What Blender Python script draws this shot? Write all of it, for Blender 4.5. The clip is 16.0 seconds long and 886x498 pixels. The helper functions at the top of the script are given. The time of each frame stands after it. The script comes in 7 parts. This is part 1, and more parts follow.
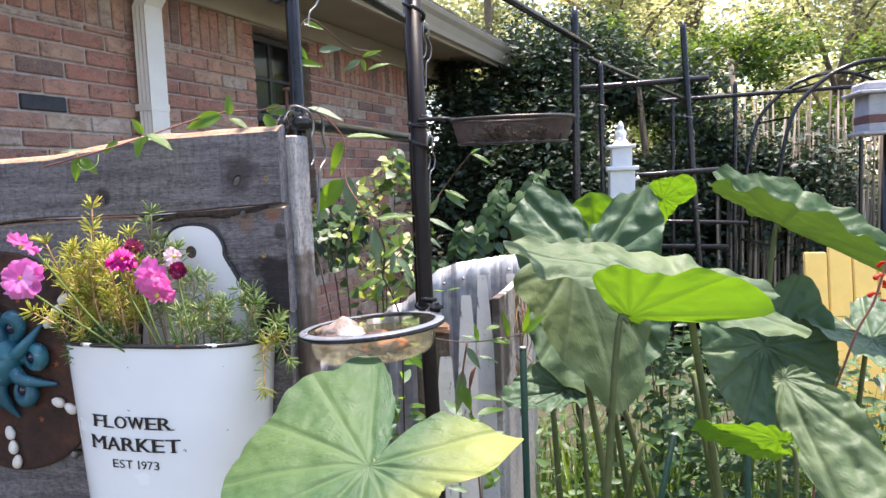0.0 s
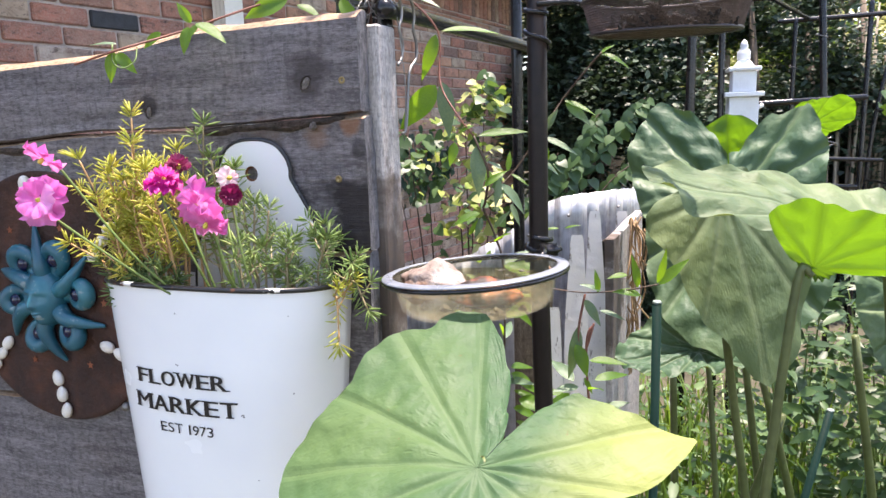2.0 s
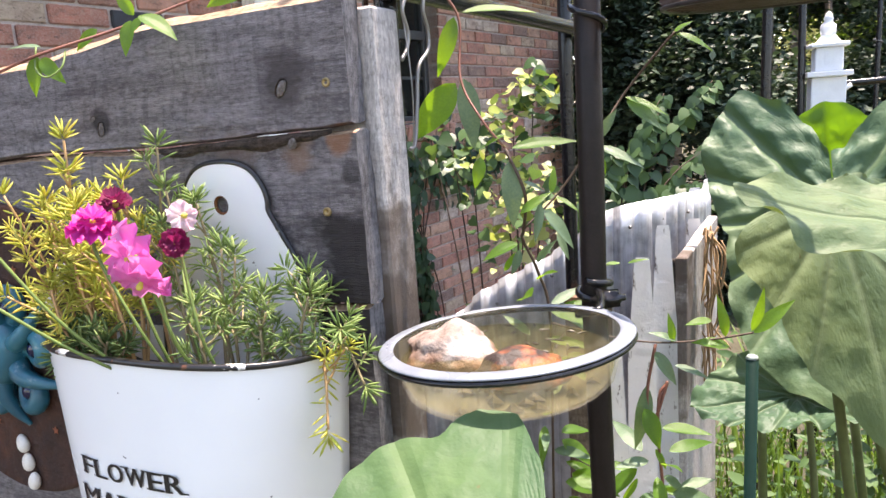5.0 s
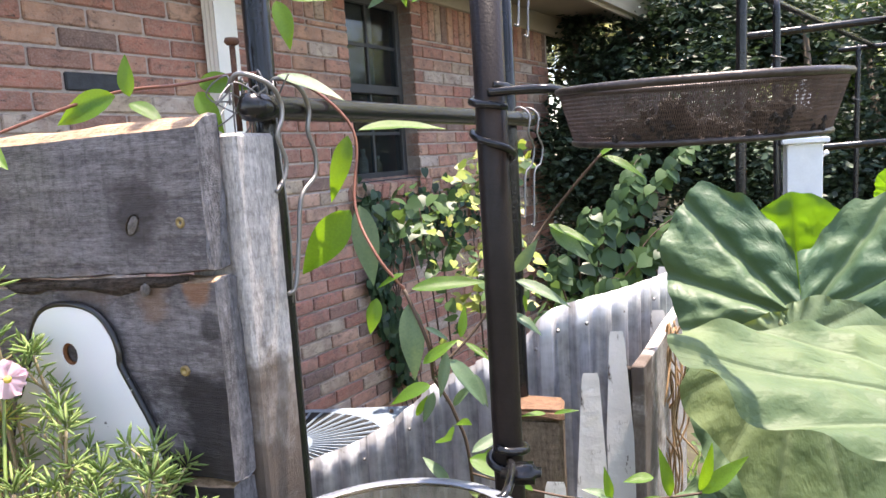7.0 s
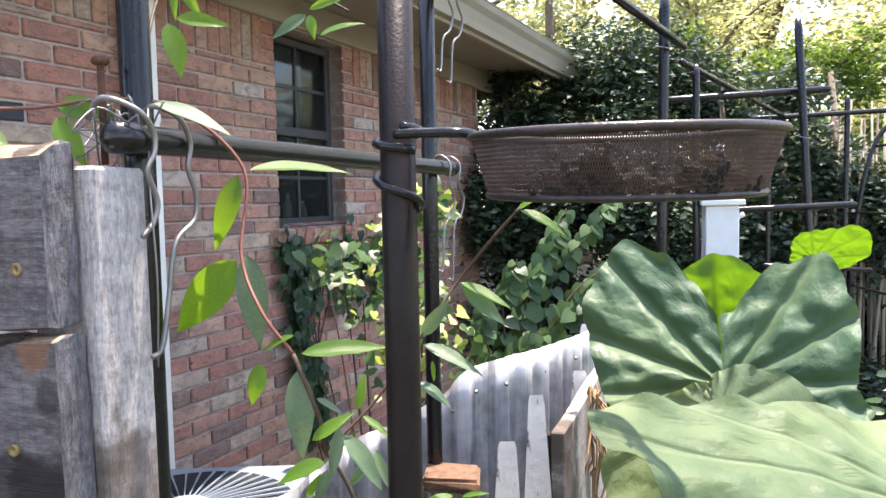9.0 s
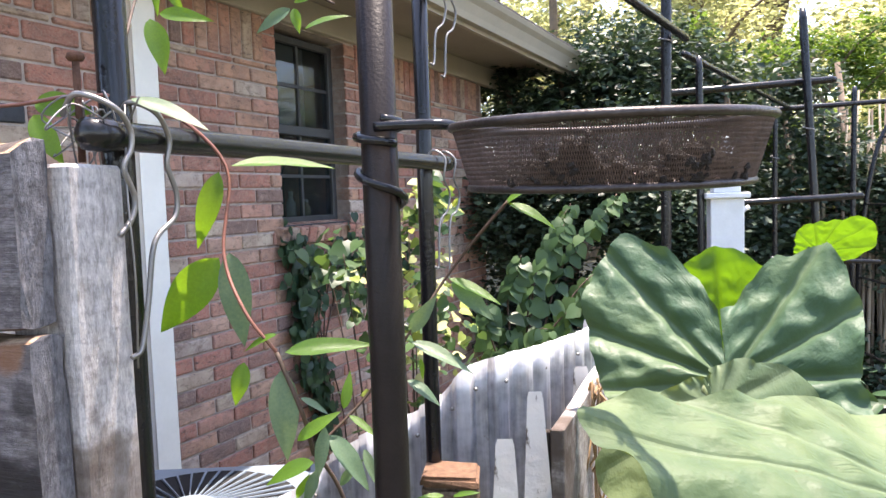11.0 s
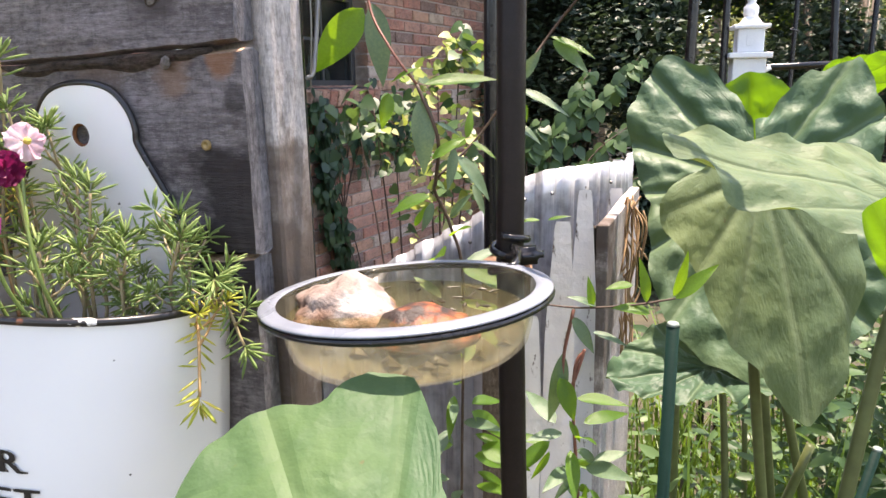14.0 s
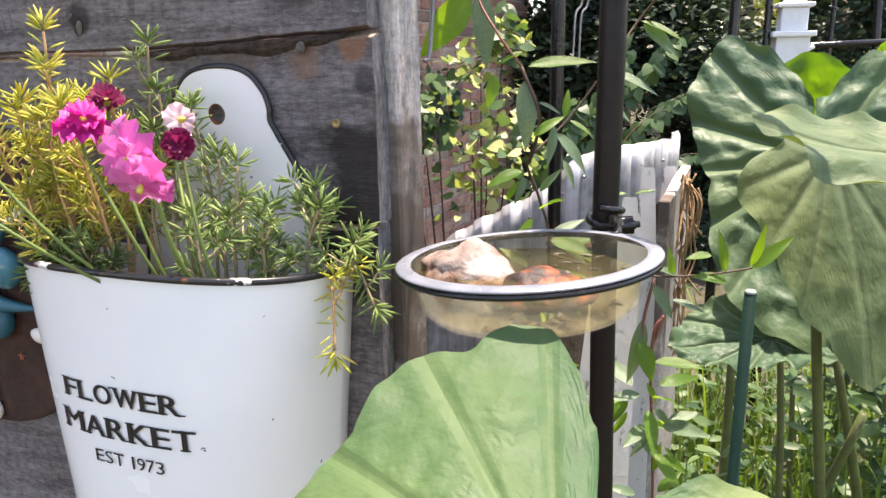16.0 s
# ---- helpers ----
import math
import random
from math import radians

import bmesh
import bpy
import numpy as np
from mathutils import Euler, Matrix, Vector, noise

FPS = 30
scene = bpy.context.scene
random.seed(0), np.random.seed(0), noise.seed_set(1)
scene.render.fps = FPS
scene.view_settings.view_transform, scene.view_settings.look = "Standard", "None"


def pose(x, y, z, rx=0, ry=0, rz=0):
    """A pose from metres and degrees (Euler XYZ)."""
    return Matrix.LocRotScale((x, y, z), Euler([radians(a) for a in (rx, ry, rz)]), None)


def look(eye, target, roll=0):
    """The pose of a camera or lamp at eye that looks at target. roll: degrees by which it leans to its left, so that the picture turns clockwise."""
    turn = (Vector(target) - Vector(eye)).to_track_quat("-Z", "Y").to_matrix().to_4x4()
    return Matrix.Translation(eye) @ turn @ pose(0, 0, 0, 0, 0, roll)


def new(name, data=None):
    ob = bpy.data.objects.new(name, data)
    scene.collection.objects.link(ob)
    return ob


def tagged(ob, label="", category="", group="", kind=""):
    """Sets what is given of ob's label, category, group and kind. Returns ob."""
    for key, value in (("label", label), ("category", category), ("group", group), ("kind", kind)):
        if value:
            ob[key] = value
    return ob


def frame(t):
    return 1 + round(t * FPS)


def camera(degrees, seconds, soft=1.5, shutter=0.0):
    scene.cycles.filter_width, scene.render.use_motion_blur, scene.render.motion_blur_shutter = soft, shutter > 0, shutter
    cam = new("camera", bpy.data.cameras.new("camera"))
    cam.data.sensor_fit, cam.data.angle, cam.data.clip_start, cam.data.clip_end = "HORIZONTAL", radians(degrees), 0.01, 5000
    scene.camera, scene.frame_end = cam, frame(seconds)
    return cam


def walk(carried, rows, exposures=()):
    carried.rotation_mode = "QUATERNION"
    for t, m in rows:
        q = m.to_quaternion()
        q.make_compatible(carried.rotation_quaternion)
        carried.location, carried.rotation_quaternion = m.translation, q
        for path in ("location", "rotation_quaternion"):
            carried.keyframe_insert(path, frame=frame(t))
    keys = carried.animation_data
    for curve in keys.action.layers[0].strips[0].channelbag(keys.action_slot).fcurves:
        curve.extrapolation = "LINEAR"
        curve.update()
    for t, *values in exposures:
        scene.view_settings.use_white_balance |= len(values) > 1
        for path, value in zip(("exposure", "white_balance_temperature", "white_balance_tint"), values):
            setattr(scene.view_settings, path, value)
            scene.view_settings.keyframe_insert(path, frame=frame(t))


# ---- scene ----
cam = camera(64.4, 16.0)
PATH = [
    (0, 0.0466, 0.1076, 1.4572, 84.52, 2.20, 2.12),
    (0.5, 0.0371, 0.1469, 1.4314, 82.75, 2.43, 4.59),
    (1, 0.0259, 0.2200, 1.4327, 81.39, 2.36, 6.91),
    (1.5, 0.0079, 0.2889, 1.4238, 80.42, 2.13, 8.30),
    (2, -0.0138, 0.3296, 1.4210, 79.73, 1.87, 8.54),
    (2.5, -0.0365, 0.3538, 1.4176, 79.28, 1.86, 8.29),
    (3, -0.0657, 0.3830, 1.4097, 78.88, 2.13, 8.11),
    (3.2, -0.0675, 0.3915, 1.4082, 78.75, 2.41, 8.34),
    (5.3, -0.0069, 0.5675, 1.4514, 79.21, 3.76, 13.18),
    (5.5, -0.0042, 0.5807, 1.4619, 79.65, 3.78, 13.28),
    (6, 0.0037, 0.6093, 1.4966, 80.67, 3.81, 13.81),
    (6.5, 0.0223, 0.6399, 1.5054, 81.38, 3.66, 13.39),
    (7, 0.0485, 0.6718, 1.5098, 82.30, 3.36, 12.24),
    (7.5, 0.0459, 0.6876, 1.5151, 83.22, 2.74, 10.80),
    (8, 0.0362, 0.6767, 1.5284, 84.24, 1.83, 9.06),
    (8.5, 0.0428, 0.6911, 1.5195, 85.29, 1.15, 7.46),
    (9, 0.0559, 0.7395, 1.5090, 86.01, 1.02, 6.65),
    (9.2, 0.0581, 0.7470, 1.5073, 86.09, 1.11, 6.60),
    (11.5, 0.0711, 0.7544, 1.5062, 85.45, 1.85, 7.29),
    (12, 0.0674, 0.7576, 1.5065, 84.50, 1.73, 7.37),
    (12.5, 0.0494, 0.7093, 1.4741, 82.91, 1.10, 7.62),
    (13, 0.0297, 0.6636, 1.4364, 80.80, 0.64, 7.70),
    (13.5, 0.0155, 0.6363, 1.4198, 78.88, 0.68, 7.39),
    (14, -0.0100, 0.6127, 1.4007, 76.92, 0.82, 7.22),
    (14.5, -0.0418, 0.5909, 1.3903, 75.66, 1.03, 7.45),
    (15, -0.0589, 0.5729, 1.3922, 74.94, 1.06, 7.79),
    (15.5, -0.0650, 0.5582, 1.4002, 75.01, 1.16, 8.36),
    (16, -0.0773, 0.5502, 1.4047, 75.34, 1.00, 8.87),
]
walk(cam, [(t, pose(x, y, z, rx, ry, rz)) for t, x, y, z, rx, ry, rz in PATH],
     [(0, 2.0, 6800, 21), (1, 2.14, 6900, 21), (3, 2.2, 7200, 22), (5.5, 2.34, 7350, 21), (9, 2.36, 7000, 20), (12.5, 2.38, 7250, 22), (14.5, 2.18, 7600, 22), (16, 2.15, 7600, 21)])

# ---- light ----
SUN = Vector((0.13, 0.12, 0.95)).normalized()
world = bpy.data.worlds.new("sky")
scene.world = world
world.use_nodes = True
wn = world.node_tree.nodes
sky = wn.new("ShaderNodeTexSky")
sky.sky_type = "NISHITA"
sky.sun_disc = False
sky.sun_elevation = math.asin(SUN.z)
sky.sun_rotation = math.atan2(SUN.x, SUN.y)
world.node_tree.links.new(sky.outputs[0], wn["Background"].inputs[0])
wn["Background"].inputs[1].default_value = 0.15
sun = new("sun", bpy.data.lights.new("sun", "SUN"))
sun.data.energy, sun.data.angle, sun.data.color = 3.1, radians(0.6), (1.0, 0.95, 0.86)
sun.matrix_world = look(SUN * 20, (0, 0, 0))
scene.view_settings.exposure = 1.85
scene.view_settings.use_white_balance = True
scene.view_settings.white_balance_temperature, scene.view_settings.white_balance_tint = 6750, 19


# ---- materials ----
class Mat:
    """A small wrapper round a node material with one Principled shader."""

    def __init__(self, name, rough=0.6, metal=0.0, spec=0.5):
        self.m = bpy.data.materials.new(name)
        self.m.use_nodes = True
        self.t = self.m.node_tree
        self.n = self.t.nodes
        self.b = self.n["Principled BSDF"]
        self.b.inputs["Roughness"].default_value = rough
        self.b.inputs["Metallic"].default_value = metal
        self.b.inputs["Specular IOR Level"].default_value = spec
        self.tc = self.n.new("ShaderNodeTexCoord").outputs["Object"]

    def link(self, a, b):
        self.t.links.new(a, b)

    def mapped(self, scale=(1, 1, 1), rot=(0, 0, 0), src=None):
        mp = self.n.new("ShaderNodeMapping")
        mp.inputs["Scale"].default_value = scale
        mp.inputs["Rotation"].default_value = rot
        self.link(src or self.tc, mp.inputs[0])
        return mp.outputs[0]

    def noise(self, scale, detail=4, vec=None, rough=0.55, dist=0.0):
        no = self.n.new("ShaderNodeTexNoise")
        no.inputs["Scale"].default_value = scale
        no.inputs["Detail"].default_value = detail
        no.inputs["Roughness"].default_value = rough
        no.inputs["Distortion"].default_value = dist
        self.link(vec or self.tc, no.inputs["Vector"])
        return no.outputs["Fac"]

    def ramp(self, fac, stops, mode="LINEAR"):
        r = self.n.new("ShaderNodeValToRGB")
        r.color_ramp.interpolation = mode
        els = r.color_ramp.elements
        while len(els) < len(stops):
            els.new(0.5)
        for e, (p, c) in zip(els, stops):
            e.position = p
            e.color = (*c, 1) if len(c) == 3 else c
        self.link(fac, r.inputs[0])
        return r.outputs[0]

    def grey(self, fac, lo, hi, a=0.0, b=1.0):
        mr = self.n.new("ShaderNodeMapRange")
        for k, v in zip((1, 2, 3, 4), (lo, hi, a, b)):
            mr.inputs[k].default_value = v
        self.link(fac, mr.inputs[0])
        return mr.outputs[0]

    def math(self, op, a, b):
        m = self.n.new("ShaderNodeMath")
        m.operation = op
        for k, v in ((0, a), (1, b)):
            if isinstance(v, (int, float)):
                m.inputs[k].default_value = v
            else:
                self.link(v, m.inputs[k])
        return m.outputs[0]

    def mix(self, fac, a, b, mode="MIX"):
        mx = self.n.new("ShaderNodeMix")
        mx.data_type, mx.blend_type = "RGBA", mode
        for k, v in ((0, fac), (6, a), (7, b)):
            if isinstance(v, (int, float)):
                mx.inputs[k].default_value = v
            elif isinstance(v, tuple):
                mx.inputs[k].default_value = (*v, 1)
            else:
                self.link(v, mx.inputs[k])
        return mx.outputs[2]

    def color(self, out):
        if isinstance(out, tuple):
            self.b.inputs["Base Color"].default_value = (*out, 1)
        else:
            self.link(out, self.b.inputs["Base Color"])
        return self

    def rough(self, out):
        self.link(out, self.b.inputs["Roughness"])
        return self

    def bump(self, fac, strength=0.3, dist=0.01):
        bp = self.n.new("ShaderNodeBump")
        bp.inputs["Strength"].default_value = strength
        bp.inputs["Distance"].default_value = dist
        self.link(fac, bp.inputs["Height"])
        self.link(bp.outputs[0], self.b.inputs["Normal"])
        self.normal = bp.outputs[0]
        return self

    def translucent(self, out, amount=0.4):
        tr = self.n.new("ShaderNodeBsdfTranslucent")
        self.link(out, tr.inputs[0])
        mx = self.n.new("ShaderNodeMixShader")
        mx.inputs[0].default_value = amount
        self.link(self.b.outputs[0], mx.inputs[1])
        self.link(tr.outputs[0], mx.inputs[2])
        self.link(mx.outputs[0], self.n["Material Output"].inputs[0])
        return self


def obj_random(m):
    return m.n.new("ShaderNodeObjectInfo").outputs["Random"]


def island_random(m):
    return m.n.new("ShaderNodeNewGeometry").outputs["Random Per Island"]


def plain(name, c, rough=0.6, metal=0.0, var=0.25, scale=18, bump=0.15):
    m = Mat(name, rough, metal)
    f = m.noise(scale, 5)
    g = m.noise(scale * 7, 3)
    lo = tuple(v * (1 - var) for v in c)
    hi = tuple(min(1, v * (1 + var)) for v in c)
    col = m.ramp(m.math("ADD", m.math("MULTIPLY", f, 0.7), m.math("MULTIPLY", g, 0.3)), [(0.3, lo), (0.7, hi)])
    m.color(col).bump(g, bump, 0.004)
    return m.m


def leaf_mat(name, lo, mid, hi, trans=0.4, tcol=(0.35, 0.55, 0.04), rough=0.45, scale=14, vein=0.0):
    m = Mat(name, rough)
    f = m.noise(scale, 4)
    r = m.math("ADD", m.math("MULTIPLY", f, 0.55), m.math("MULTIPLY", island_random(m), 0.3))
    r = m.math("ADD", r, m.math("MULTIPLY", obj_random(m), 0.15))
    col = m.ramp(r, [(0.25, lo), (0.5, mid), (0.75, hi)])
    m.color(col).bump(m.noise(scale * 5, 3), 0.2, 0.003)
    tc = m.mix(0.6, col, tcol)
    m.translucent(tc, trans)
    return m.m


def brick_mat():
    m = Mat("brick", 0.85)
    r = m.math("FRACT", m.math("ADD", obj_random(m), island_random(m)), 0.0)
    base = m.ramp(r, [(0.0, (0.46, 0.185, 0.130)), (0.14, (0.52, 0.260, 0.185)), (0.3, (0.33, 0.155, 0.115)), (0.42, (0.56, 0.345, 0.245)),
                      (0.55, (0.52, 0.420, 0.310)), (0.64, (0.42, 0.170, 0.118)), (0.76, (0.54, 0.300, 0.195)), (0.87, (0.185, 0.118, 0.098)), (0.95, (0.55, 0.470, 0.395))], "CONSTANT")
    off = m.n.new("ShaderNodeVectorMath")
    off.operation = "SCALE"
    comb = m.n.new("ShaderNodeCombineXYZ")
    for k in range(3):
        m.link(r, comb.inputs[k])
    m.link(comb.outputs[0], off.inputs[0])
    off.inputs["Scale"].default_value = 31.0
    add = m.n.new("ShaderNodeVectorMath")
    m.link(m.tc, add.inputs[0])
    m.link(off.outputs[0], add.inputs[1])
    v = add.outputs[0]
    big = m.noise(11, 5, v, 0.65)
    fine = m.noise(150, 5, v, 0.75)
    vo = m.noise(40, 5, m.mapped((0.8, 1, 1.7), src=v), 0.68, 0.5)
    chalk = m.noise(6, 5, m.mapped((1, 1, 0.6)), 0.7)
    col = m.mix(m.grey(big, 0.35, 0.68, 0, 0.7), base, (0.22, 0.125, 0.098))
    smudge = m.noise(24, 5, m.mapped((0.7, 1, 1.2), src=v), 0.7, 0.8)
    col = m.mix(m.grey(smudge, 0.50, 0.66, 0, 0.7), col, (0.115, 0.068, 0.055))
    col = m.mix(m.grey(smudge, 0.44, 0.30, 0, 0.45), col, (0.50, 0.36, 0.28))
    col = m.mix(m.grey(chalk, 0.56, 0.74, 0, 0.45), col, (0.40, 0.33, 0.27))
    col = m.mix(m.grey(vo, 0.58, 0.68, 0, 0.85), col, (0.035, 0.026, 0.023))
    col = m.mix(m.grey(fine, 0.45, 0.75, 0.0, 0.55), col, (0.52, 0.375, 0.315))
    m.color(col).bump(m.math("ADD", m.math("MULTIPLY", vo, -0.9), m.math("MULTIPLY", fine, 0.6)), 0.7, 0.005)
    return m.m


def wood_mat(name, dark, light, warm, along=(2, 40, 40), stain=0.5, bump=0.6, marks=(), rings=0.0):
    """Sawn, weathered wood: broad blotches, long grain, a fine saw-cut nap, dark checks, stains and some tinted-in
    shade round given places.
    """
    m = Mat(name, 0.82, 0.0, 0.16)
    v = m.mapped(along)
    flat = along[0] < along[2]
    grain = m.noise(3.0, 6, v, 0.6, 0.7)
    broad = m.noise(2.2, 4, m.mapped((1, 2.4, 2.4) if flat else (2.4, 2.4, 1)), 0.6)
    nap = m.noise(260, 5, m.mapped((0.34, 1, 1.0) if flat else (1.0, 1, 0.34)), 0.8)
    saw = m.noise(60, 3, m.mapped((2.2, 1, 0.45) if flat else (0.45, 1, 2.2)), 0.6, 0.4)
    lines = m.noise(7, 4, m.mapped((along[0] * 0.8, along[1] * 3.0, along[2] * 3.0)), 0.75, 0.6)
    blot = m.noise(9, 5, None, 0.65)
    col = m.ramp(m.math("ADD", m.math("MULTIPLY", grain, 0.5), m.math("MULTIPLY", broad, 0.5)), [(0.33, dark), (0.62, light)])
    col = m.mix(m.grey(blot, 0.50, 0.72, 0, stain), col, warm)
    if rings:
        w = m.n.new("ShaderNodeTexWave")
        w.inputs["Scale"].default_value, w.inputs["Distortion"].default_value, w.inputs["Detail"].default_value = 9.0, 9.0, 2.0
        w.inputs["Detail Scale"].default_value = 1.2
        w.bands_direction = "Z"
        m.link(m.mapped((0.45, 1, 1)), w.inputs["Vector"])
        col = m.mix(m.grey(w.outputs["Fac"], 0.55, 0.95, 0, rings), col, tuple(q * 0.45 for q in dark))
    col = m.mix(m.grey(lines, 0.60, 0.70, 0, 0.55), col, tuple(q * 0.4 for q in dark))
    col = m.mix(m.grey(saw, 0.50, 0.66, 0, 0.35), col, tuple(q * 0.55 for q in dark))
    col = m.mix(m.grey(nap, 0.50, 0.62, 0, 0.50), col, tuple(q * 0.45 for q in dark))
    col = m.mix(m.grey(nap, 0.47, 0.36, 0, 0.38), col, tuple(min(1, q * 1.4) for q in light))
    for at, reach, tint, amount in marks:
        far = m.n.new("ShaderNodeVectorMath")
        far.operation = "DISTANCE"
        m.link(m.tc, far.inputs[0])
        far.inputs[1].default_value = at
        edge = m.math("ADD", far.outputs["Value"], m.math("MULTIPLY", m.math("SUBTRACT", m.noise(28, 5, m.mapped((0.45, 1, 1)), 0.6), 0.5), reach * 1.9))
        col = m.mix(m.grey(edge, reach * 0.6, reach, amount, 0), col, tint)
    m.color(col).bump(m.math("ADD", m.math("ADD", grain, m.math("MULTIPLY", nap, -1.1)), m.math("ADD", m.math("MULTIPLY", saw, 0.6), m.math("MULTIPLY", lines, -1.1))), bump, 0.005)
    return m.m


def foliage(name, stops, trans, tcol, rough=0.5):
    """Leaf colour that changes from leaf to leaf and in larger clumps."""
    m = Mat(name, rough, 0.0, 0.32)
    r = m.math("ADD", m.math("MULTIPLY", island_random(m), 0.6), m.math("MULTIPLY", m.noise(1.3, 3), 0.4))
    col = m.ramp(r, stops)
    m.color(col)
    m.translucent(m.mix(0.5, col, tcol), trans)
    return m.m


BRICK = brick_mat()
DARK_BRICK = plain("dark_brick", (0.035, 0.038, 0.045), 0.7, 0, 0.4, 30, 0.4)
MORTAR = plain("mortar", (0.43, 0.365, 0.325), 0.95, 0, 0.3, 30, 0.5)
TRIM = plain("cream_trim", (0.42, 0.38, 0.30), 0.55, 0, 0.08, 6, 0.05)
SOFFIT = plain("soffit_paint", (0.36, 0.32, 0.26), 0.7, 0, 0.1, 4, 0.05)
WHITE = plain("white_paint", (0.80, 0.775, 0.70), 0.45, 0, 0.05, 9, 0.06)
SHINGLE = plain("shingle", (0.10, 0.09, 0.085), 0.95, 0, 0.4, 40, 0.5)
WINDOW_FRAME = plain("window_frame", (0.045, 0.047, 0.05), 0.45, 0, 0.2)
BLACK_TUBE = plain("black_tube", (0.010, 0.010, 0.011), 0.22, 0, 0.3, 30, 0.12)
BROWN_POLE = plain("brown_pole", (0.014, 0.010, 0.009), 0.42, 0.0, 0.35, 60, 0.12)
for dark, gloss in ((BLACK_TUBE, 0.4), (BROWN_POLE, 0.22)):
    dark.node_tree.nodes["Principled BSDF"].inputs["Specular IOR Level"].default_value = gloss
BARE_WIRE = plain("grey_wire", (0.22, 0.21, 0.20), 0.42, 0.7, 0.2)
# the two large low marks hold shade beside the bucket as well as damp
PLANK = wood_mat("weathered_plank", (0.095, 0.083, 0.085), (0.285, 0.260, 0.260), (0.19, 0.14, 0.115), (2.0, 30, 34), 0.30, 0.6,
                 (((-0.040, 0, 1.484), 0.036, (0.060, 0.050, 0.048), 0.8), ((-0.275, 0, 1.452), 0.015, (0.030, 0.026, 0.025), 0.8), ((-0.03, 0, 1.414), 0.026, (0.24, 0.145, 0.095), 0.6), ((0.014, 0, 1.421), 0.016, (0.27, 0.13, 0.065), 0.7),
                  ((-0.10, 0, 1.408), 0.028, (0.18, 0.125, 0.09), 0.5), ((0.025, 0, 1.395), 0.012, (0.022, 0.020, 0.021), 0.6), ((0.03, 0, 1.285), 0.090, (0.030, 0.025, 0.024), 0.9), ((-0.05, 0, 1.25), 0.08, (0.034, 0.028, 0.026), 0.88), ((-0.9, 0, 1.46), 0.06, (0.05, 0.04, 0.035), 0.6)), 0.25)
END_GRAIN = wood_mat("end_grain", (0.075, 0.072, 0.078), (0.245, 0.24, 0.255), (0.05, 0.045, 0.044), (26, 26, 6.0), 0.75, 0.6)
# the lower marks tint in a shadow dapple along with wet wood
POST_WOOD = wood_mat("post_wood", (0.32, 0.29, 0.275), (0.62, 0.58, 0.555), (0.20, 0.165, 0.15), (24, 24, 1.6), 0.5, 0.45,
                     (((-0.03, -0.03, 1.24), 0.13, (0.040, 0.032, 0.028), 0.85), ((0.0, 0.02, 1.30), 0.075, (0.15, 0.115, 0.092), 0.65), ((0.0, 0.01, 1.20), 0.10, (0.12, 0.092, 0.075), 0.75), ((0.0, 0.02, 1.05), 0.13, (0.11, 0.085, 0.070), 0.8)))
RAW_WOOD = wood_mat("raw_wood", (0.30, 0.17, 0.10), (0.55, 0.40, 0.28), (0.45, 0.25, 0.14), (3, 30, 30), 0.4)
# near-black wood; on the backing and the hole disc it stands for shade
DARK_WOOD = wood_mat("dark_wood_and_shade", (0.022, 0.018, 0.016), (0.065, 0.052, 0.045), (0.05, 0.035, 0.025), (3, 26, 30), 0.4)
BRASS = plain("old_brass", (0.30, 0.22, 0.10), 0.45, 0.7, 0.3)
KNOT = wood_mat("knot_wood", (0.10, 0.085, 0.075), (0.26, 0.23, 0.21), (0.12, 0.09, 0.07), (60, 60, 60), 0.3)
BARK_DARK = wood_mat("seam_bark", (0.022, 0.017, 0.014), (0.16, 0.125, 0.10), (0.22, 0.13, 0.085), (8, 60, 60), 0.4, 1.0)
SOIL = plain("soil", (0.022, 0.016, 0.012), 0.95, 0, 0.6, 120, 1.0)
GROUND = plain("garden_ground", (0.055, 0.05, 0.03), 0.95, 0, 0.5, 4, 0.8)
STEM = plain("green_stem", (0.13, 0.19, 0.045), 0.5, 0, 0.3, 25, 0.1)
STEM_RED = plain("reddish_stem", (0.20, 0.075, 0.05), 0.5, 0, 0.3, 40, 0.1)
STEM_BROWN = plain("brown_stem", (0.07, 0.042, 0.028), 0.7, 0, 0.3, 40, 0.2)


def enamel_mat():
    m = Mat("white_enamel", 0.16)
    f = m.noise(5, 3)
    sp = m.noise(75, 3, None, 0.5)
    col = m.ramp(f, [(0.3, (0.74, 0.75, 0.76)), (0.7, (0.82, 0.82, 0.81))])
    col = m.mix(m.grey(sp, 0.73, 0.75, 0, 0.85), col, (0.03, 0.022, 0.018))
    m.color(col).rough(m.grey(m.noise(12, 3), 0.3, 0.7, 0.12, 0.28))
    m.bump(m.noise(9, 2), 0.04, 0.01)
    return m.m


def chipped_rim():
    m = Mat("black_enamel_rim", 0.3)
    f = m.noise(24, 5, None, 0.6)
    col = m.ramp(f, [(0.0, (0.012, 0.012, 0.013)), (0.6, (0.012, 0.012, 0.013)), (0.61, (0.68, 0.67, 0.63))])
    col = m.mix(m.grey(m.noise(55, 3), 0.66, 0.7, 0, 1), col, (0.12, 0.045, 0.02))
    m.color(col).bump(f, 0.3, 0.002)
    return m.m


ENAMEL = enamel_mat()
RIM = chipped_rim()
INK = plain("black_ink", (0.012, 0.012, 0.013), 0.35, 0, 0.2)


